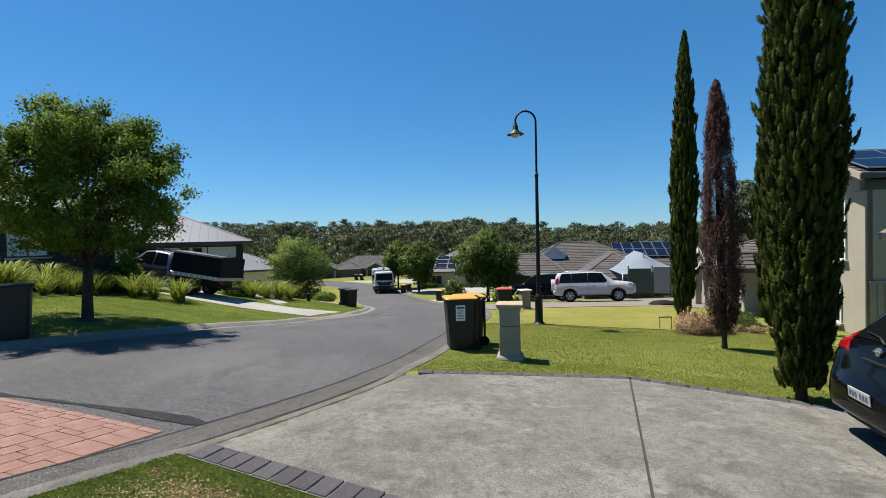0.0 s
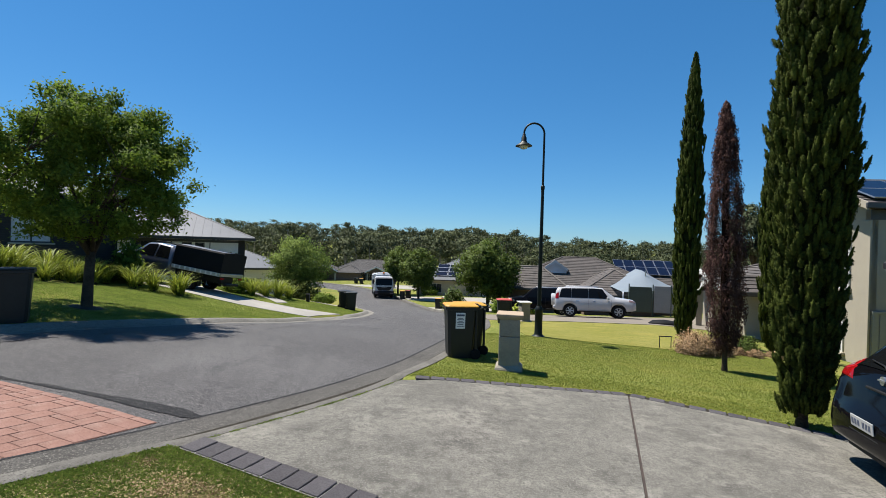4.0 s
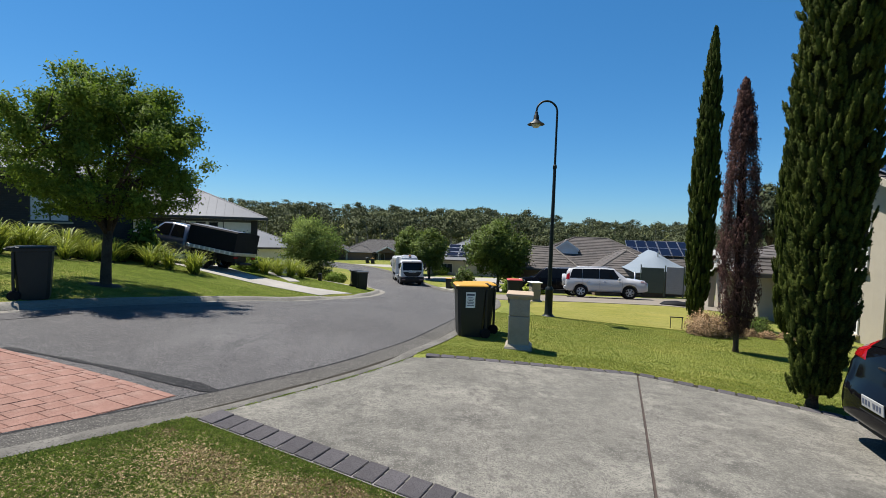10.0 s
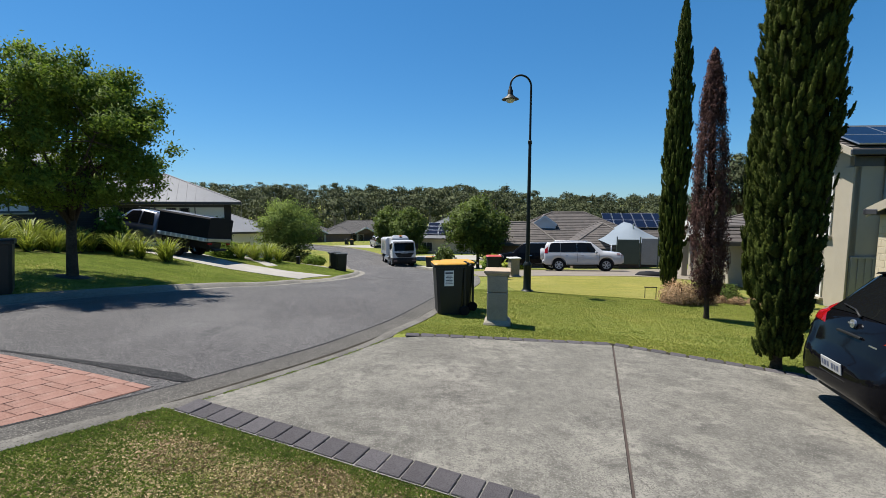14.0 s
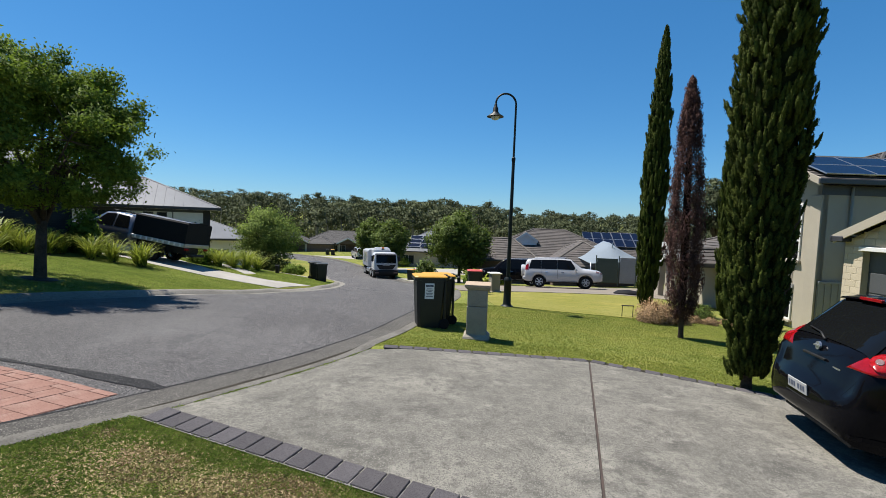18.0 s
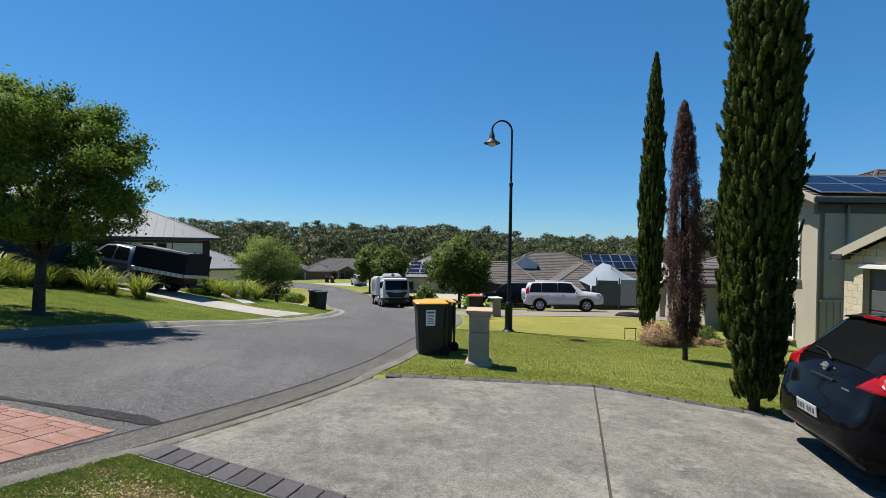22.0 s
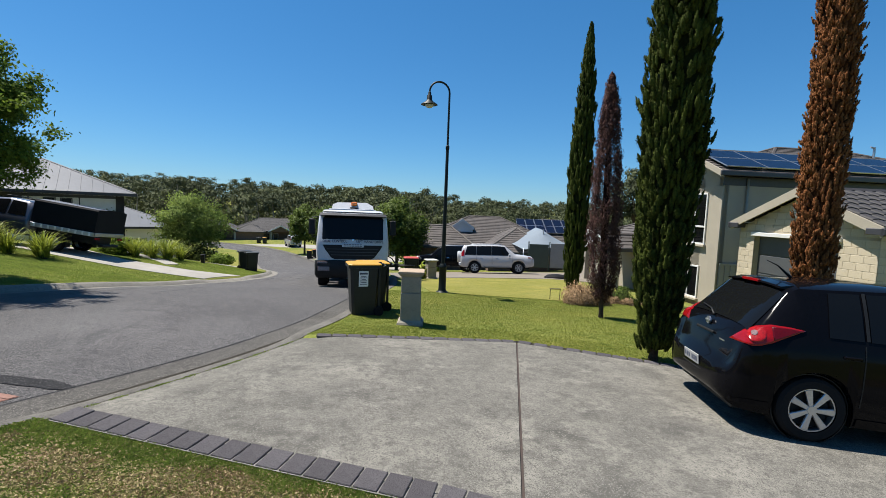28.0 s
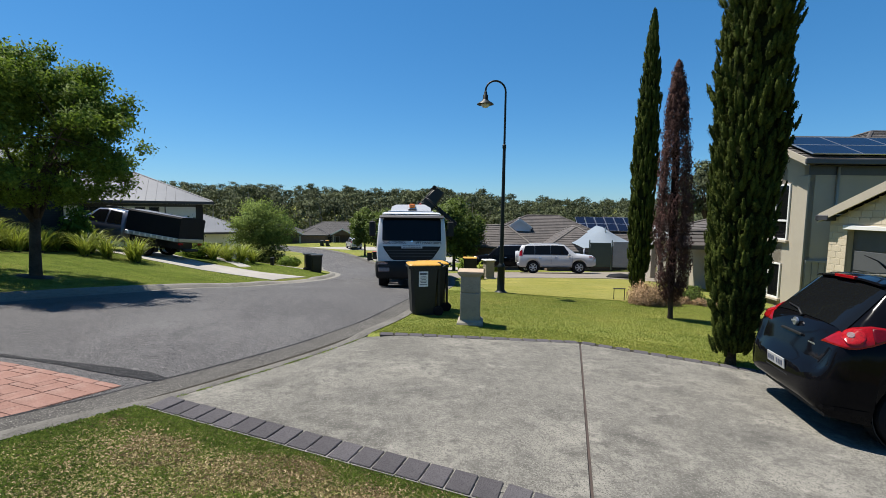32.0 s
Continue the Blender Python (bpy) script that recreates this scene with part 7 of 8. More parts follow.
    for r in range(7):
        for c in range(22):
            y, z = -0.16 + r * 0.31 * math.cos(slope), 2.50 + r * 0.31 * math.sin(slope)
            part("roof_tile", tile, None, g, m=Matrix.Translation((-0.15 + c * 0.295, y - 0.02, z + 0.045)) @ Matrix.Rotation(slope - radians(3), 4, "X"))


def neighbour_house():
    hs = thing("tiled_house", pose(13.4, 18.7, -2.3, 0, 0, -4), "cream single-storey house with grey tiled roof and porch pillars", "house")
    wall(hs, (0, 5.2), (0, 0), 0, 2.6, "cream", [(0.6, 2.2, 0.1, 2.2)])
    o, m = wall(hs, (0, 0), (12, 0), 0, 2.6, "cream", [(1.5, 3.0, 0.8, 2.1), (5, 6.6, 0.8, 2.1)])
    window(hs, m, 1.5, 3.0, 0.8, 2.1)
    window(hs, m, 5, 6.6, 0.8, 2.1)
    part("garage_door", Mesh().box(0.1, 3.0, 0.1, 0.14, 4.6, 2.2), M["grey_door"], hs, "blue-grey roller door")
    wall(hs, (12, 0), (12, 5.2), 0, 2.6, "cream")
    wall(hs, (12, 5.2), (0, 5.2), 0, 2.6, "cream")
    roof(hs, 0, 0, 12, 5.2, 2.75, 22, 0.4, "tile", "hip", 0.32)
    for y in (-0.2, 1.0):
        part("porch_pillar", Mesh().box(-1.6, y, 0.25, -1.15, y + 0.45, 2.5, 0.01), M["cream"], hs, "square cream porch pillar")
        part("pillar_foot", Mesh().box(-1.68, y - 0.08, 0, -1.07, y + 0.53, 0.28, 0.02), M["cream"], hs)
    roof(hs, -1.7, -0.3, 2.5, 1.55, 2.55, 26, 0.25, "tile", "gable_x", 0.32)
    roof(hs, -0.6, 2.6, 3, 5.0, 2.6, 26, 0.25, "tile", "gable_x", 0.32)
    part("gable_wall", Mesh().prism([(2.6, 2.5), (5.0, 2.5), (3.8, 3.1)], -0.6, -0.4, "x"), M["white"], hs)
    part("gable_wall", Mesh().prism([(-0.3, 2.5), (1.55, 2.5), (0.62, 2.95)], -1.7, -1.5, "x"), M["cream"], hs)
    for y in (2.6, 4.65):
        part("side_pier", Mesh().box(-0.6, y, 0, -0.3, y + 0.35, 2.6, 0.01), M["cream"], hs)


big_house()
garage()
neighbour_house()

def brick_house_left():
    """The charcoal brick house behind the verge tree."""
    hs = thing("charcoal_brick_house", pose(-18.6, 11.2, -0.2, 0, 0, 60), "charcoal brick house with pale steel roof behind strap-leaf plants", "house")
    o, m = wall(hs, (0, 0), (9.2, 0), 0, 3.3, "darkbrick", [(1.0, 2.4, 0.9, 2.7), (5.75, 7.0, 1.6, 2.7)], courses=0.086)
    window(hs, m, 1.0, 2.4, 0.9, 2.7, "white", pane="pane")
    # this pane's brightness is a reflection put into its colour
    window(hs, m, 5.75, 7.0, 1.6, 2.7, "fascia", bars=1, pane="curtain_reflection")
    wall(hs, (9.2, 0), (9.2, 9), 0, 3.3, "darkbrick", courses=0.086)
    wall(hs, (9.2, 9), (0, 9), 0, 3.3, "darkbrick")
    wall(hs, (0, 9), (0, 0), 0, 3.3, "darkbrick")
    part("pale_wall", Mesh().box(-2.8, -0.3, 0, 0.4, -0.02, 3.3, 0.01), M["white"], hs, "pale rendered front wall")
    roof(hs, 0, 0, 9.2, 9, 3.45, 20, 0.5, "metalroof", "hip", ribs=0.4)
    roof(hs, -3.2, -0.6, 2.2, 6, 3.6, 24, 0.4, "metalroof", "gable_y", ribs=0.4)
    pipe = part("downpipe", Mesh().tube([(2.75, -0.06, 3.3), (2.75, -0.06, 0)], [0.05, 0.05], 8), M["white"], hs, smooth="all")


def pale_house_left():
    """The white house with a pale steel hip roof beyond the utility."""
    a, b = Vector((-20.0, 23.3)), Vector((-12.05, 27.0))
    ang = math.degrees(math.atan2(b.y - a.y, b.x - a.x))
    L = (b - a).length
    hs = thing("pale_house", pose(a.x, a.y, -1.3, 0, 0, ang), "white rendered house with pale corrugated steel hip roof", "house")
    o, m = wall(hs, (0, 0), (L, 0), 0, 3.05, "white", [(3.05, 4.75, 1.5, 2.9), (5.5, 6.0, 1.4, 2.86), (6.15, 6.65, 1.4, 2.86)])
    window(hs, m, 3.05, 4.75, 1.5, 2.9, "fascia", bars=3, ledge=False)
    for u in (5.5, 6.15):
        window(hs, m, u, u + 0.5, 1.4, 2.86, "fascia", bars=0, ledge=False)
    wall(hs, (L, 0), (L, 7), 0, 3.05, "darkbrick", courses=0.086)
    wall(hs, (L, 7), (0, 7), 0, 3.05, "white")
    wall(hs, (0, 7), (0, 0), 0, 3.05, "white")
    part("brick_corner", Mesh().box(L - 0.34, -0.03, 0, L + 0.03, 0.0, 3.05), M["darkbrick"], hs)
    for x in (4.95, 6.9):
        part("panel_joint", Mesh().box(x, -0.012, 0, x + 0.05, 0.0, 3.0), M["fascia"], hs)
    part("frieze_board", Mesh().box(0, -0.02, 2.88, L, -0.001, 3.05), M["fascia"], hs)
    roof(hs, 0, 0, L, 7, 3.2, 23, 0.55, "metalroof", "hip", ribs=0.45)
    part("brick_panel", Mesh().box(0.0, -0.03, 0, 2.4, 0.0, 2.85), M["fence_pale"], hs)


brick_house_left()
pale_house_left()
box_house("white_roof_house", pose(-20.6, 41, -3.5, 0, 0, 25), "pale house with white steel roof behind a garden", 11, 8, -1, 3.0, "white", "metalroof", 20, ribs=0.6, windows=((0, 7.5, 9.0, 0.9, 2.1), (1, 2, 3.5, 0.9, 2.1)))
hs_a, top_a = box_house("brown_roof_house", pose(-16.0, 97.5, -6.3, 0, 0, 8), "brown brick house with low brown tiled roof in the valley", 15, 10, -0.5, 2.6, "brownbrick", "tile_dark", 23, windows=((0, 2.0, 3.6, 0.8, 2.1), (0, 6.0, 8.4, 0.1, 2.2), (0, 10.5, 12.4, 0.8, 2.1)))
roof(hs_a, -6.6, -8.0, -1.6, -3.0, 2.6, 26, 0.3, "tile_dark", "hip")
roof(hs_a, -0.6, -6.6, 3.4, -3.0, 2.6, 27, 0.3, "tile_dark", "gable_y")
part("wing_wall", Mesh().box(-6.6, -8.0, -0.5, -1.6, -5, 2.5), M["brownbrick"], hs_a)
part("gable_wall", Mesh().prism([(-0.6, 2.5), (3.4, 2.5), (1.4, 3.5)], -6.5, -6.3, "y"), M["brownbrick"], hs_a)
for x in (-0.5, 3.0):
    part("porch_post", Mesh().box(x, -6.5, -0.5, x + 0.35, -6.15, 2.5, 0.02), M["cream"], hs_a)
hs_b, top_b = box_house("brown_roof_house", pose(-27.5, 93.5, -6.1, 0, 0, 14), "brown brick house with front gables in the valley", 11, 9, -0.5, 2.6, "brownbrick", "tile_dark", 24, windows=((0, 1.5, 3.0, 0.8, 2.1), (0, 7.0, 9.4, 0.1, 2.2)))
roof(hs_b, 0.5, -6.5, 5.0, -3.0, 2.6, 26, 0.3, "tile_dark", "gable_y")
part("gable_wall", Mesh().prism([(0.5, 2.5), (5.0, 2.5), (2.75, 3.6)], -6.4, -6.2, "y"), M["brownbrick"], hs_b)
for x in (0.6, 4.6):
    part("porch_post", Mesh().box(x, -6.4, -0.5, x + 0.35, -6.05, 2.5, 0.02), M["cream"], hs_b)
part("porch_wall", Mesh().box(0.9, -5.2, -0.5, 4.7, -4.5, 2.5), M["brownbrick"], hs_b)
hs_s, top_s = box_house("solar_roof_house", pose(2.6, 68, -5.4, 0, 0, -10), "house with pale steel roof and blue solar panels", 11, 11, -0.5, 2.7, "cream", "metalroof", 27, ribs=0.6, windows=((0, 2.0, 3.6, 0.8, 2.1), (3, 3.0, 5.0, 0.8, 2.1)))
s_up = Vector((0, math.cos(radians(27)), math.sin(radians(27))))
solar_array(hs_s, Vector((-2.9, -5.2, 3.15)), (1, 0, 0), s_up, 5, 3, 1.65, 1.0, 0.12)
hs_t, top_t = box_house("brown_tiled_house", pose(13.0, 43.5, -4.0, 0, 0, -12), "low brick house with weathered brown tiled roof and white gable", 14, 11, -0.5, 2.5, "brownbrick", "tile", 24, windows=((0, 2.0, 3.8, 0.7, 2.0), (0, 8.5, 11.0, 0.1, 2.1)))
roof(hs_t, -7.5, -6.6, -1.5, -2.6, 2.55, 36, 0.4, "tile", "hip", ridge_mat="ridge_tile")
roof(hs_t, -0.4, -9.5, 4.8, -2, 2.55, 31, 0.4, "tile", "hip", ridge_mat="ridge_tile")
part("wing_wall", Mesh().box(-7.4, -6.5, -0.5, -1.6, -5.2, 2.5).box(-0.3, -9.4, -0.5, 4.7, -5.2, 2.5), M["brownbrick"], hs_t)
roof(hs_t, -3.3, -3.3, -1.3, 0.5, 4.1, 35, 0.12, "tile", "gable_y", ridge_mat="ridge_tile")
part("gable_wall", Mesh().prism([(-3.3, 3.6), (-1.3, 3.6), (-1.3, 4.1), (-2.3, 4.80), (-3.3, 4.1)], -3.3, -2.0, "y"), M["white"], hs_t, "white gable end")
hs_p, top_p = box_house("solar_house", pose(23.2, 50.5, -4.3, 0, 0, -12), "house with dark roof covered in blue solar panels", 12, 10, -0.5, 2.7, "cream", "tile", 25, windows=((0, 2.0, 3.8, 0.7, 2.0),))
p_up = Vector((0, math.cos(radians(25)), math.sin(radians(25))))
solar_array(hs_p, Vector((-4.2, -5.3, 2.95)) + p_up * 1.9, (1, 0, 0), p_up, 7, 2, 1.0, 1.65, 0.06)

# shade sail, fence panels behind the white wagon
sail = thing("shade_sail", pose(15.3, 33.4, -2.3), "pale blue-grey shade sail stretched to a peak", "shade sail")
rows_ = []
for j in range(9):
    v = j / 8
    row_ = []
    for i in range(13):
        u = i / 12
        z = 1.25 + 1.35 * max(0, 1 - abs(u - 0.5) / 0.55) ** 1.3 * ramp(v, -0.15, 0.65) + 0.2 * v
        row_.append((-2.6 + 5.0 * u, -1.5 + 3.4 * v + 0.5 * math.sin(u * math.pi), z))
    rows_.append(row_)
part("cloth", Mesh().rings(rows_, False, False), M["sail"], sail, smooth="all")
for x, y in ((-2.55, -1.45), (2.35, -1.45), (-2.55, 1.9), (2.35, 1.9)):
    part("post", Mesh().tube([(x, y, -0.6), (x, y, 1.3)], [0.04, 0.04], 8), M["alu"], sail, smooth="all")
part("peak_pole", Mesh().tube([(-0.2, 0.4, -0.5), (-0.2, 0.4, 2.75)], [0.04, 0.04], 8), M["alu"], sail)
fence = thing("steel_fence", pose(13.2, 31.4, -2.35, 0, 0, -10), "dark green and pale ribbed steel fence panels", "fence")
g1 = part("green_panel", Mesh().box(-0.2, 0, 0, 1.25, 0.05, 1.75, 0.01), M["fence"], fence)
g2 = part("pale_panel", Mesh().box(1.4, 0, 0, 3.6, 0.05, 1.85, 0.01), M["fence_pale"], fence)
for k in range(14):
    part("rib", Mesh().box(1.4, -0.02, 0.06 + k * 0.125, 3.6, 0.0, 0.10 + k * 0.125), M["fence_pale"], g2)
for x in (-0.25, 1.32, 2.5, 3.65):
    part("post", Mesh().box(x - 0.03, -0.03, -0.2, x + 0.03, 0.08, 1.95, 0.01), M["fence"], fence)
tank = part("wire_frame", Mesh().tube([(3.2, 0.5, 1.9), (3.2, 0.5, 3.0), (3.9, 0.5, 3.0), (3.9, 0.5, 1.9)], [0.03] * 4, 6).tube([(3.2, 0.5, 2.5), (3.9, 0.5, 2.5)], [0.03] * 2, 6), M["alu"], fence)

# ---- trees and garden ----
leafy_tree("verge_tree", ground_pose(-8.5, 10.65), "bright green young street tree with a round open crown", 5.2, 2.4, 3.12, 2.7, 110000, 0.036, 3, "leaf", 0.11, 9, 300, 0.1, (0.12, 0), (0.55, 0.92, 1.04, 1.06, 1.0, 0.94, 0.84, 0.68, 0.40), 34, 1.35)
mulch = Mesh()
mulch.add([(-8.5 + 0.34 * math.cos(a) * k, 10.65 + 0.32 * math.sin(a) * k, height(-8.5 + 0.34 * math.cos(a) * k, 10.65 + 0.32 * math.sin(a) * k) + 0.012 + 0.05 * (1 - k)) for k in (0.0, 0.5, 1.0) for a in (2 * math.pi * i / 18 for i in range(18))],
          [(r * 18 + i, r * 18 + (i + 1) % 18, (r + 1) * 18 + (i + 1) % 18, (r + 1) * 18 + i) for r in range(2) for i in range(18)])
tagged(part("mulch_bed", mulch, M["mulch"]), "dark mulch ring round the verge tree", "mulch", kind="structure")
FULL, TALL_SHAPE = (0.35, 0.75, 0.98, 1.0, 0.96, 0.72, 0.40, 0.08), (0.3, 0.72, 0.95, 1.0, 0.85, 0.55, 0.30, 0.05)
cypress("cypress_tree", ground_pose(4.66, 5.84), "tall dense green cypress beside the driveway", 9.0, 0.43, 320000, 0.0085, 11, "cypress", (0.52, 0.66, 0.80, 0.96, 1.06, 1.04, 0.92, 0.06), 0.66, 0.22, 0, (0.16, 0.06), (0, 0.04, 0.11, 0.27, 0.43, 0.52, 0.67, 1), 0.19, 0.036, 95)
cypress("cypress_tree", ground_pose(9.95, 13.6), "slim green cypress standing behind a larger one", 8.3, 0.42, 60000, 0.014, 12, "cypress", TALL_SHAPE, 0.68, 0.2, plume=0.32, fatness=0.05, per=50)
cypress("cypress_tree", ground_pose(8.36, 15.67), "tall narrow green cypress at the edge of the lawn", 10.0, 0.43, 100000, 0.014, 13, "cypress", TALL_SHAPE, 0.66, 0.15, lean=(0.12, -0.06), plume=0.32, fatness=0.05, per=60)
cypress("dead_cypress", ground_pose(5.98, 9.56), "thin dying cypress with sparse purple-brown foliage", 5.75, 0.37, 90000, 0.013, 14, "cypress_red", TALL_SHAPE, 0.22, 0.42, 0.02, (-0.10, 0.06), plume=0.30, fatness=0.058, per=45, solid=False)
cypress("dead_cypress", ground_pose(8.4, 6.6), "tall dead cypress with rust-brown foliage in front of the garage", 8.8, 0.34, 200000, 0.010, 15, "cypress_brown", FULL, 0.74, 0.45, plume=0.12, fatness=0.026, per=40, flare=0.03)
shrub("flowering_shrub", ground_pose(6.75, 12.0), "low shrub with pale pink-tan foliage at the lawn's edge", 0.55, 0.62, 9000, 0.024, 21, "blossom")
shrub("flowering_shrub", ground_pose(7.45, 12.2), "low shrub with pale pink-tan foliage at the lawn's edge", 0.38, 0.42, 4500, 0.024, 22, "blossom")
shrub("small_shrub", ground_pose(8.9, 13.2), "small round green shrub by the porch", 0.34, 0.5, 4500, 0.02, 23, "darkleaf")
shrub("small_shrub", ground_pose(11.9, 15.6), "small green shrub below the tall house's window", 0.6, 0.75, 1300, 0.06, 24, "leaf")
for i, (x, y) in enumerate(((8.2, 12.6), (8.6, 12.4), (9.3, 12.6), (9.9, 12.9))):
    shrub("edging_plant", ground_pose(x, y), "low pale flowering plant in a garden bed", 0.26, 0.2, 1200, 0.022, 40 + i, "blossom", "garden plant")
kinds_ = [strap_clump(s, 115, 0.92, 1.0).data("strap_leaves", M["strap"]) for s in range(4)]
spots_ = [(-10.9, 10.3), (-11.3, 11.2), (-11.7, 12.1), (-11.6, 13.0), (-12.1, 13.8), (-12.2, 14.7), (-12.6, 15.6), (-12.6, 16.4), (-12.9, 17.2), (-12.2, 17.6), (-11.6, 17.9), (-11.0, 18.4), (-12.7, 12.6), (-13.2, 14.3), (-13.6, 16.0), (-13.4, 17.8), (-12.6, 18.5), (-11.9, 10.4), (-12.5, 11.3), (-10.6, 18.0),
          (-9.5, 22.3), (-9.0, 22.8), (-9.9, 22.9), (-8.6, 23.3), (-9.4, 23.6), (-10.4, 23.0), (-10.9, 22.6), (-8.3, 24.2), (-9.0, 24.6), (-9.9, 24.4)]
rng_ = random.Random(8)
spots_ += [(-10.8 - 0.26 * k + rng_.uniform(-0.2, 0.2), 10.2 + 1.25 * k + rng_.uniform(-0.3, 0.3)) for k in range(6)] + [(-12.9 - 0.1 * k, 11.5 + 1.1 * k) for k in range(6)]
for i, (x, y) in enumerate(spots_):
    if y < 17.6:
        x, y = x - 1.0 - 0.09 * (17.6 - y), y + 0.5
    clump = thing("strap_leaf_plant", ground_pose(x, y, rng_.uniform(0, 360)), "yellow-green strap-leaf plant in the neighbour's garden bed", "garden plant", "strap-leaf plants along the beds")
    clump.scale = (rng_.uniform(0.7, 1.1),) * 3
    part("leaves", kinds_[i % 4], None, clump)
    part("crown_base", Mesh().lathe([(0.10, -0.05), (0.12, 0.03), (0.05, 0.1)], 8), M["trunk"], clump)
shrub("tall_shrub", ground_pose(-13.3, 18.9), "upright variegated green shrub beside the utility", 0.55, 1.9, 2600, 0.07, 51, "leaf")
shrub("dark_shrub", ground_pose(-10.3, 22.2), "dark green shrub behind the utility", 0.6, 0.9, 1800, 0.06, 52, "leaf")
shrub("dark_shrub", ground_pose(-12.4, 26.3), "dark green conifer-like shrub at the house corner", 0.7, 2.0, 2200, 0.06, 53, "cypress")
shrub("dark_shrub", ground_pose(-9.6, 30.2), "low dark shrub under the fine-leaved tree", 1.3, 1.2, 2600, 0.08, 54, "cypress")
shrub("hedge_shrub", ground_pose(-7.9, 29.5), "low dark shrub near a brick letterbox", 0.8, 0.7, 1300, 0.07, 55, "leaf")
leafy_tree("willow_tree", ground_pose(-10.6, 32.6), "fine-leaved light green garden tree with drooping branches", 4.8, 2.5, 2.6, 4.2, 20000, 0.07, 61, "willow", 0.12, 8, 240)
leafy_tree("round_tree", ground_pose(-3.1, 56.4), "dense dark green round-headed street tree", 6.4, 2.5, 3.8, 4.9, 14000, 0.13, 62, "darkleaf", 0.13, 7, 220)
leafy_tree("round_tree", ground_pose(-6.3, 62.5), "dense dark green round-headed street tree", 6.6, 2.4, 3.9, 5.0, 14000, 0.13, 63, "darkleaf", 0.13, 7, 220)
leafy_tree("round_tree", ground_pose(3.7, 37.6), "full green street tree with yellow-green leaf tips", 6.1, 2.75, 3.5, 4.9, 26000, 0.10, 64, "darkleaf", 0.14, 8, 300)
shrub("hedge_shrub", ground_pose(0.9, 40.5), "rounded dark hedge beside a driveway", 1.1, 2.0, 2600, 0.11, 65, "darkleaf")
for i, (x, y, r, h) in enumerate(((4.5, 33.5, 0.9, 1.1), (6.2, 34, 0.8, 1.0), (-24, 88, 1.2, 1.5), (-11, 90, 1.1, 1.2), (-2, 63, 1.3, 1.6), (-21, 36, 1.3, 2.4), (-17, 34, 1.0, 1.8))):
    shrub("garden_shrub", ground_pose(x, y), "green garden shrub near a house", r, h, 1500, 0.10, 70 + i, "leaf")
leafy_tree("gum_tree", ground_pose(22, 32), "thin grey-green eucalypt behind the houses", 8.5, 2.2, 6.0, 4.5, 5000, 0.12, 66, "forest", 0.16, 8, 70)
leafy_tree("gum_tree", ground_pose(26, 36), "thin grey-green eucalypt behind the houses", 8, 2.2, 5.6, 4.5, 4500, 0.12, 67, "forest", 0.16, 8, 70)


def far_forest():
    """Eucalypt forest across the valley."""
    rng = np.random.default_rng(77)
    pts, outs, trunks = [], [], Mesh()
    for k in range(900):
        a = radians(rng.uniform(-58, 58))
        far = 105 + 150 * rng.uniform() ** 0.8 if k > 60 else rng.uniform(105, 125)
        x, y = math.sin(a) * far * 1.1 - 5, math.cos(a) * far
        if y < 102 and -45 < x < 60:
            y += 22
        base = -5.4 + 0.012 * max(far - 120, 0)
        tall = (10.1 + 0.045 * max(far - 120, 0)) * (1 + 0.13 * noise.noise(Vector((x * 0.05, y * 0.05, 3))) + rng.uniform(-0.2, 0.1)) - 3.8 * ramp(math.degrees(a), 9, 14)
        trunks.tube([(x, y, base - 0.5), (x + rng.uniform(-0.4, 0.4), y, base + tall * 0.55), (x + rng.uniform(-0.9, 0.9), y, base + tall * 0.93)], [0.22, 0.14, 0.05], 5, False)
        n = int(rng.integers(9, 14))
        for _ in range(n):
            h = 1 - 0.52 * rng.uniform() ** 1.4
            w = 3.1 * math.sqrt(max(0.02, 1 - ((h - 0.66) / 0.35) ** 2)) * rng.uniform(0.1, 1) ** 0.5
            b = rng.uniform(0, 2 * math.pi)
            c = np.array([x + w * math.cos(b), y + w * math.sin(b), base + tall * h])
            d = rng.normal(size=(44, 3))
            pts.append(c + d * [0.72, 0.72, 0.36])
            outs.append(d * 0.5 + [0.4 * math.cos(b), 0.4 * math.sin(b), 0.7])
    pts = np.concatenate(pts)
    tagged(foliage("forest_canopy", pts, np.concatenate(outs), 0.35, rng, 1.6, 0.0, "forest"), "grey-green eucalypt forest across the valley", "forest", kind="stuff")
    tagged(part("forest_trunks", trunks, M["gum"]), "pale eucalypt trunks of the far forest", "forest", kind="stuff")
    rng = np.random.default_rng(78)
    under = np.stack([rng.uniform(-170, 170, 26000), rng.uniform(112, 200, 26000), np.zeros(26000)], 1)
    under[:, 2] = -5.2 + rng.uniform(0, 1, 26000) ** 1.3 * 5.5
    v, f = leaf_cards(under, 0.75, rng, 1.5)
    tagged(part("forest_understorey", card_mesh(v, f), M["forest"]), "dark understorey of the eucalypt forest", "forest", kind="stuff")


EDGE_RIGHT = [kerb_right(k * 0.02) for k in range(1400)]
EDGE_LEFT = [kerb_left(k * 0.02) for k in range(1400)]
LEVEL = [[height(-13 + i * 0.15, j * 0.15) for j in range(185)] for i in range(150)]


def near_edge(y, table=EDGE_RIGHT):
    return table[min(max(int(y * 50), 0), 1399)]


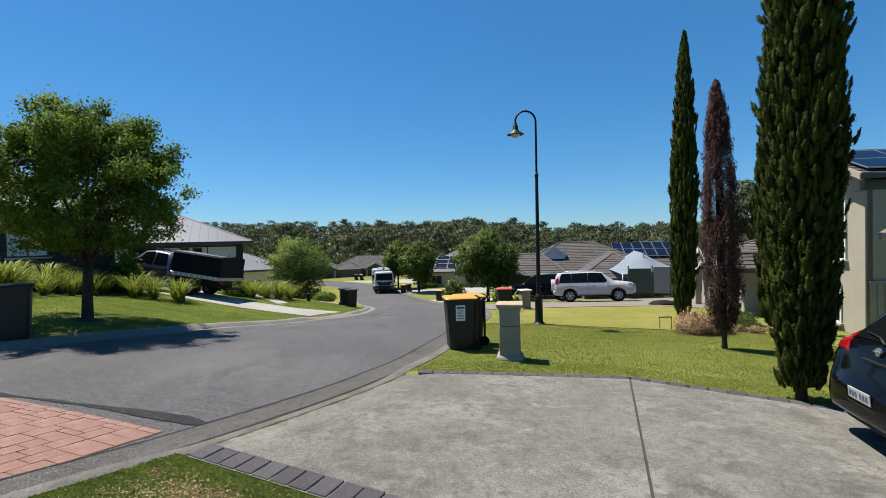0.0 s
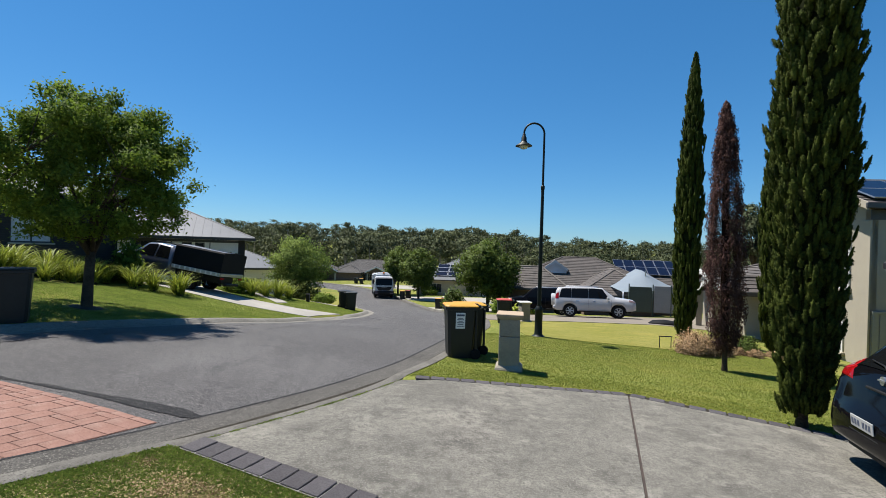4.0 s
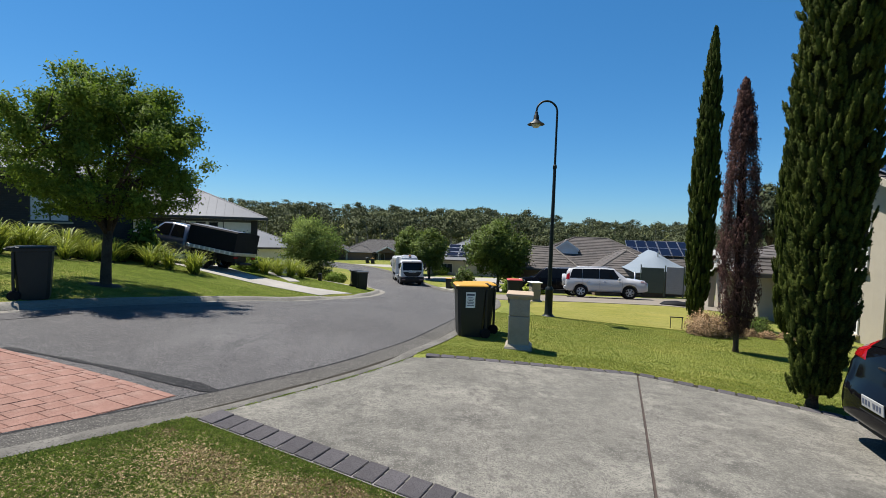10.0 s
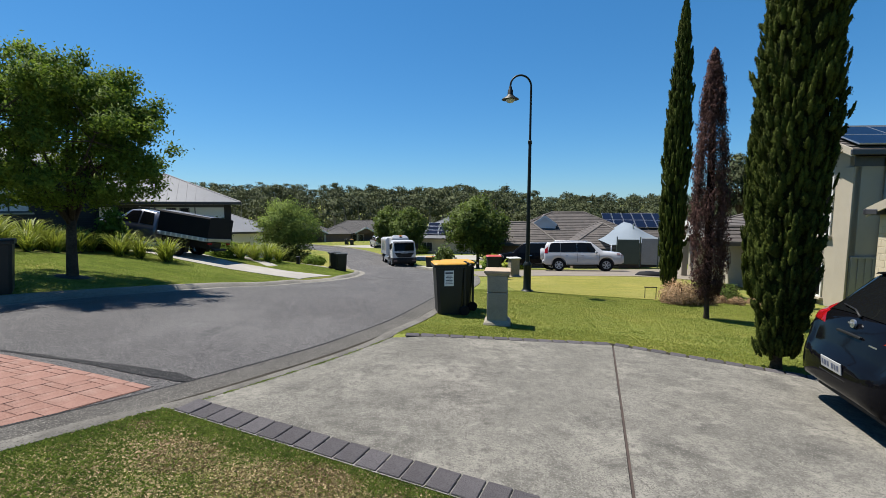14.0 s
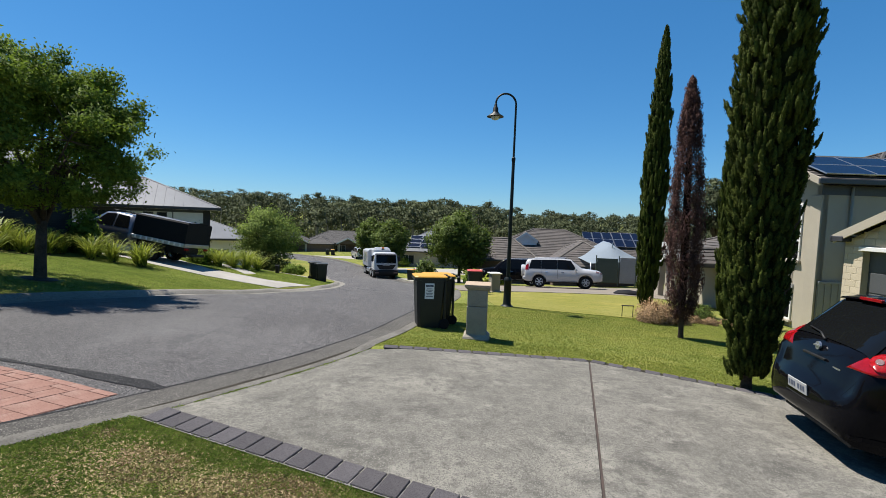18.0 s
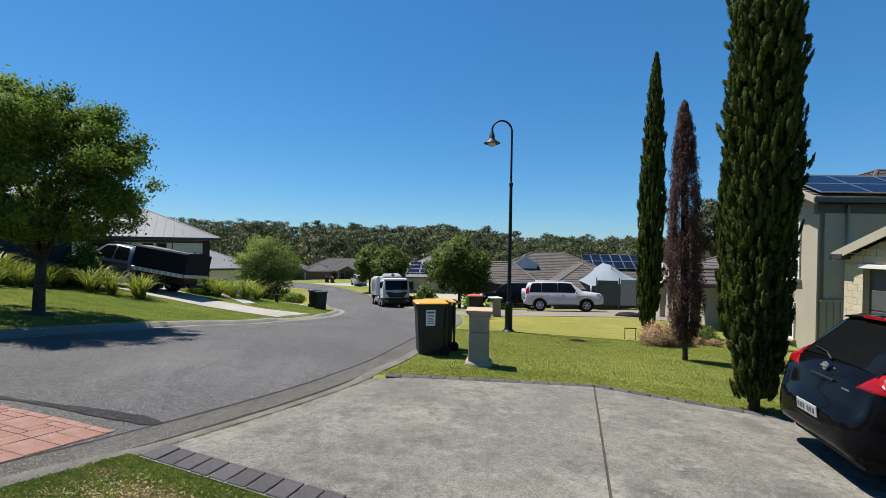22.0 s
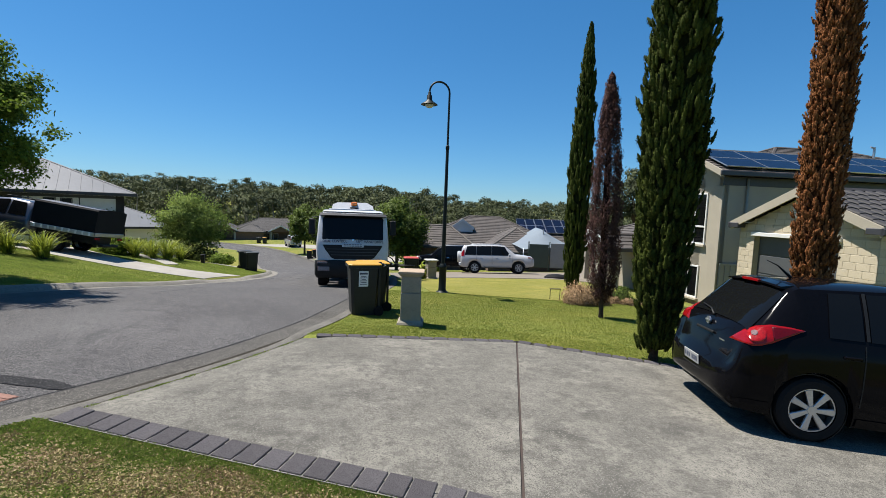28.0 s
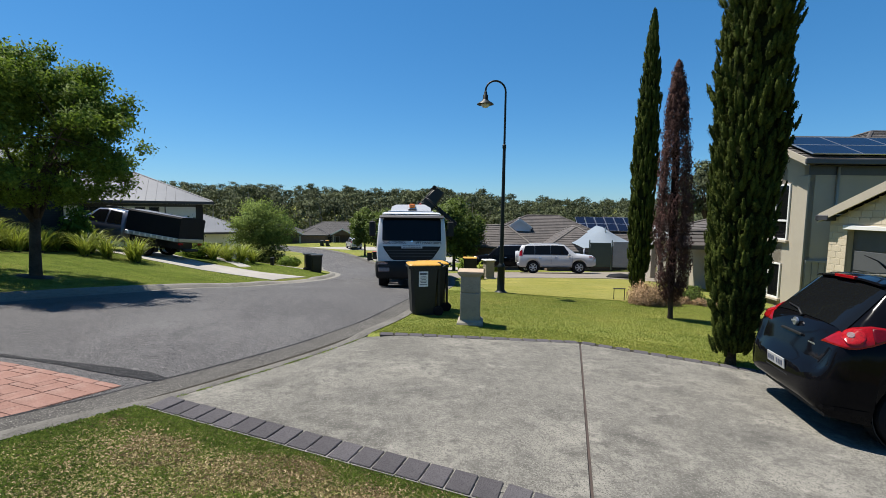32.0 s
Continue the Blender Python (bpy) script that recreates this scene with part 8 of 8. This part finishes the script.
def level(x, y):
    """The ground's height from a fine grid."""
    u, v = (x + 13) / 0.15, y / 0.15
    i, j = min(max(int(u), 0), 148), min(max(int(v), 0), 183)
    u, v = u - i, v - j
    return (LEVEL[i][j] * (1 - u) + LEVEL[i + 1][j] * u) * (1 - v) + (LEVEL[i][j + 1] * (1 - u) + LEVEL[i + 1][j + 1] * u) * v


def blades(name, label, inside, box, count, tall, mat, seed, lift=0.0, wide=0.0035):
    """Blades of grass over a stretch of lawn."""
    rng = random.Random(seed)
    x0, y0, x1, y1 = box
    verts, faces = [], []
    k = 0
    while k < count:
        x, y = rng.uniform(x0, x1), rng.uniform(y0, y1)
        keep = inside(x, y)
        if keep <= 0 or rng.random() > keep:
            continue
        z = level(x, y) + lift
        a, lean_, h = rng.uniform(0, 2 * math.pi), rng.uniform(0.3, 1.5), tall * rng.uniform(0.4, 1.15)
        c, s = math.cos(a), math.sin(a)
        w = wide * rng.uniform(0.7, 1.3)
        n = len(verts)
        verts += [(x - s * w, y + c * w, z - 0.004), (x + s * w, y - c * w, z - 0.004), (x + c * h * lean_ * 0.5 + s * w * 0.6, y + s * h * lean_ * 0.5 - c * w * 0.6, z + h * (0.75 - 0.25 * lean_)), (x + c * h * lean_, y + s * h * lean_, z + h * (1.1 - 0.55 * lean_))]
        faces += [(n, n + 1, n + 2), (n, n + 2, n + 3)]
        k += 1
    tagged(part(name, raw(verts, faces), M[mat]), label, "grass", kind="stuff")


far_forest()


def near_lawn(x, y):
    """The verge left of the driveway, thin and worn in the middle."""
    if x < near_edge(y) + 0.03 or y > 3.80 - (x + 2.24) * 0.444:
        return 0
    edge = min(x - near_edge(y), (3.80 - (x + 2.24) * 0.444 - y))
    return (0.5 + 0.5 * (1 - ramp(edge, 0.02, 0.4)) + 0.4 * max(noise.noise(Vector((x * 1.3, y * 1.3, 0))), -0.5)) * (1 if y > 1 else 0.35)


def patchy(x, y):
    """Below zero where the lawn has dried out."""
    edge = min(x - near_edge(y), 3.80 - (x + 2.24) * 0.444 - y)
    return noise.noise(Vector((x * 1.9, y * 1.9, 4))) + 0.5 * noise.noise(Vector((x * 3, y * 3, 7))) + 0.55 * (1 - ramp(edge, 0.05, 0.42)) + 0.18 - 0.34 * ramp(x, -3.2, -0.8)


def far_verge(x, y):
    if x < near_edge(y) + 0.02 or (x < 2.75 and y < 6.82) or (x >= 2.75 and y < 6.82 - (x - 2.75) * 0.58):
        return 0
    if y > 13.3:
        return 0
    return 1.0 if y < 7.6 - max(x - 2.75, 0) * 0.5 else 0.55


def left_verge(x, y):
    """The opposite verge, without the drive, the path and the mulch."""
    if x > near_edge(y, EDGE_LEFT) - 0.02 or (x + 8.5) ** 2 + (y - 10.65) ** 2 < 0.2:
        return 0
    if y > 18.4:
        if np.interp(x, (-13.5, -10.6, -8.4, -7.0, -5.6), (19.6, 18.9, 18.55, 18.6, 18.75)) < y < np.interp(x, (-13.5, -10.8, -9.1, -6.6, -4.85), (23.2, 21.6, 20.5, 20.4, 21.2)):
            return 0
        if x < -7.6 and np.interp(x, (-12.5, -10.6, -8.6, -7.8), (25, 23.6, 22, 21)) < y < np.interp(x, (-12, -10.2, -8.2, -7.6), (26, 24.4, 22.7, 21.9)):
            return 0
    return 1


blades("lawn_grass", "short green lawn grass beside the driveway edging", lambda x, y: near_lawn(x, y) * (0.25 + 0.75 * ramp(patchy(x, y), -0.25, 0.1)), (-5, 0.2, 3.2, 3.9), 170000, 0.032, "blade", 1, wide=0.0024)
blades("lawn_dry_grass", "dry straw-coloured blades in the worn lawn", lambda x, y: near_lawn(x, y) * (0.06 + 0.94 * (1 - ramp(patchy(x, y), -0.3, 0.12))), (-5, 0.2, 3.2, 3.9), 130000, 0.024, "blade_dry", 2, wide=0.0024)
blades("verge_grass", "mown grass of the sunny verge", far_verge, (-0.8, 4.5, 9, 13.4), 190000, 0.026, "blade_sun", 3, wide=0.0042)
blades("left_verge_grass", "mown green grass of the opposite verge", left_verge, (-12.5, 7, -4.4, 26), 190000, 0.03, "blade_green", 4, wide=0.007)
blades("kerb_weeds", "tufts of grass growing in the kerb's edge", lambda x, y: max(0.03, 0.3 + noise.noise(Vector((x * 9, y * 5, 0)))) if 0.0 < x - near_edge(y) < 0.045 else 0, (-2.4, 4.1, 0, 6.7), 3200, 0.03, "blade", 5, -0.04, 0.003)

# ---- what moves ----
TRUCK_ROWS = [(0.0, -7.45, 56.6, -11), (6.5, -7.45, 56.6, -11), (7.5, -7.1, 55.0, -11), (9.0, -5.75, 50.3, -12.5), (10.0, -4.4, 47.6, -14), (11.0, -3.25, 45.6, -14), (17.0, -2.95, 45.9, -14), (19.5, -2.95, 45.9, -14), (21.0, -2.3, 43.6, -13), (22.0, -1.65, 40.7, -12.5), (23.0, -0.82, 37.1, -11.5), (24.0, 0.11, 32.3, -10), (25.0, 0.86, 27.0, -7.5), (25.5, 0.93, 22.9, -5), (26.3, 0.6, 18.4, -3), (27.0, 0.25, 15.9, -1.5), (27.5, 0.13, 15.25, -1), (28.0, 0.09, 15.2, -1), (32.0, 0.09, 15.2, -1)]


def truck_pose(x, y, az):
    """The truck at a place of its front bumper; az: the bearing of its tail, degrees to the right of ahead."""
    tail = Vector((math.sin(radians(az)), math.cos(radians(az))))
    back = Vector((x, y)) + tail * 7.0
    near = Vector((x, y)) + tail * 1.4
    zn, zb = road_height(near.x, near.y), road_height(back.x, back.y)
    tip = math.atan2(zn - zb, 5.6)
    heading = math.degrees(math.atan2(-tail.y, -tail.x))
    return pose(x, y, zn + 1.4 * math.tan(tip) * 1.0, 0, 0, heading) @ pose(0, 0, 0, 0, -math.degrees(tip), 0)


truck, lift_arm = garbage_truck()
ARM_ROWS = [(0.0, 0, -0.95, 0), (27.4, 0, -0.95, 0), (28.1, 0, 0.0, 0), (28.6, 0, 0.43, 0.08), (29.0, 0, 0.86, 0.06), (29.5, 0, 0.76, 0.32), (29.8, 5, 0.65, 0.66), (30.1, 22, 0.33, 0.88), (30.3, 42, -0.02, 0.80), (30.5, 68, -0.42, 0.67), (30.7, 95, -0.54, 0.11), (31.0, 122, -0.30, 0.03), (31.3, 130, -0.05, -0.02), (31.6, 136, 0.15, 0.0), (32.0, 140, 0.15, 0.05)]


def arm_pose(deg, out, up=0.0):
    return Matrix.Translation(ARM_AT + Vector((0, out, up))) @ Matrix.Rotation(radians(deg), 4, "X")


def motions():
    walk(truck, [(t, truck_pose(x, y, az)) for t, x, y, az in TRUCK_ROWS])
    gone, rows, last = 0.0, [], None
    for t, x, y, az in TRUCK_ROWS:
        step = math.hypot(x - last[1], y - last[2]) if last else 0.0
        if last and step > 0.01:
            n = max(1, math.ceil(math.degrees(step / 0.5) / 60))
            for k in range(1, n + 1):
                rows.append((last[0] + (t - last[0]) * k / n, gone + step * k / n))
        else:
            rows.append((t, gone))
        gone += step
        last = (t, x, y)
    for wheel in TRUCK_WHEELS:
        hub = wheel.matrix_basis.copy()
        walk(wheel, [(t, hub @ Matrix.Rotation(d / 0.5, 4, "Y")) for t, d in rows])
    walk(lift_arm, [(t, arm_pose(d, o, u)) for t, d, o, u in ARM_ROWS])
    at_stop = truck_pose(*TRUCK_ROWS[-1][1:])
    held = (at_stop @ arm_pose(0, 0.0)).inverted() @ RED_BIN
    rows = [(0.0, RED_BIN), (28.1, RED_BIN)]
    rows += [(t, at_stop @ arm_pose(d, o, u) @ held) for t, d, o, u in ARM_ROWS if t > 28.1]
    walk(red_bin, rows)


motions()
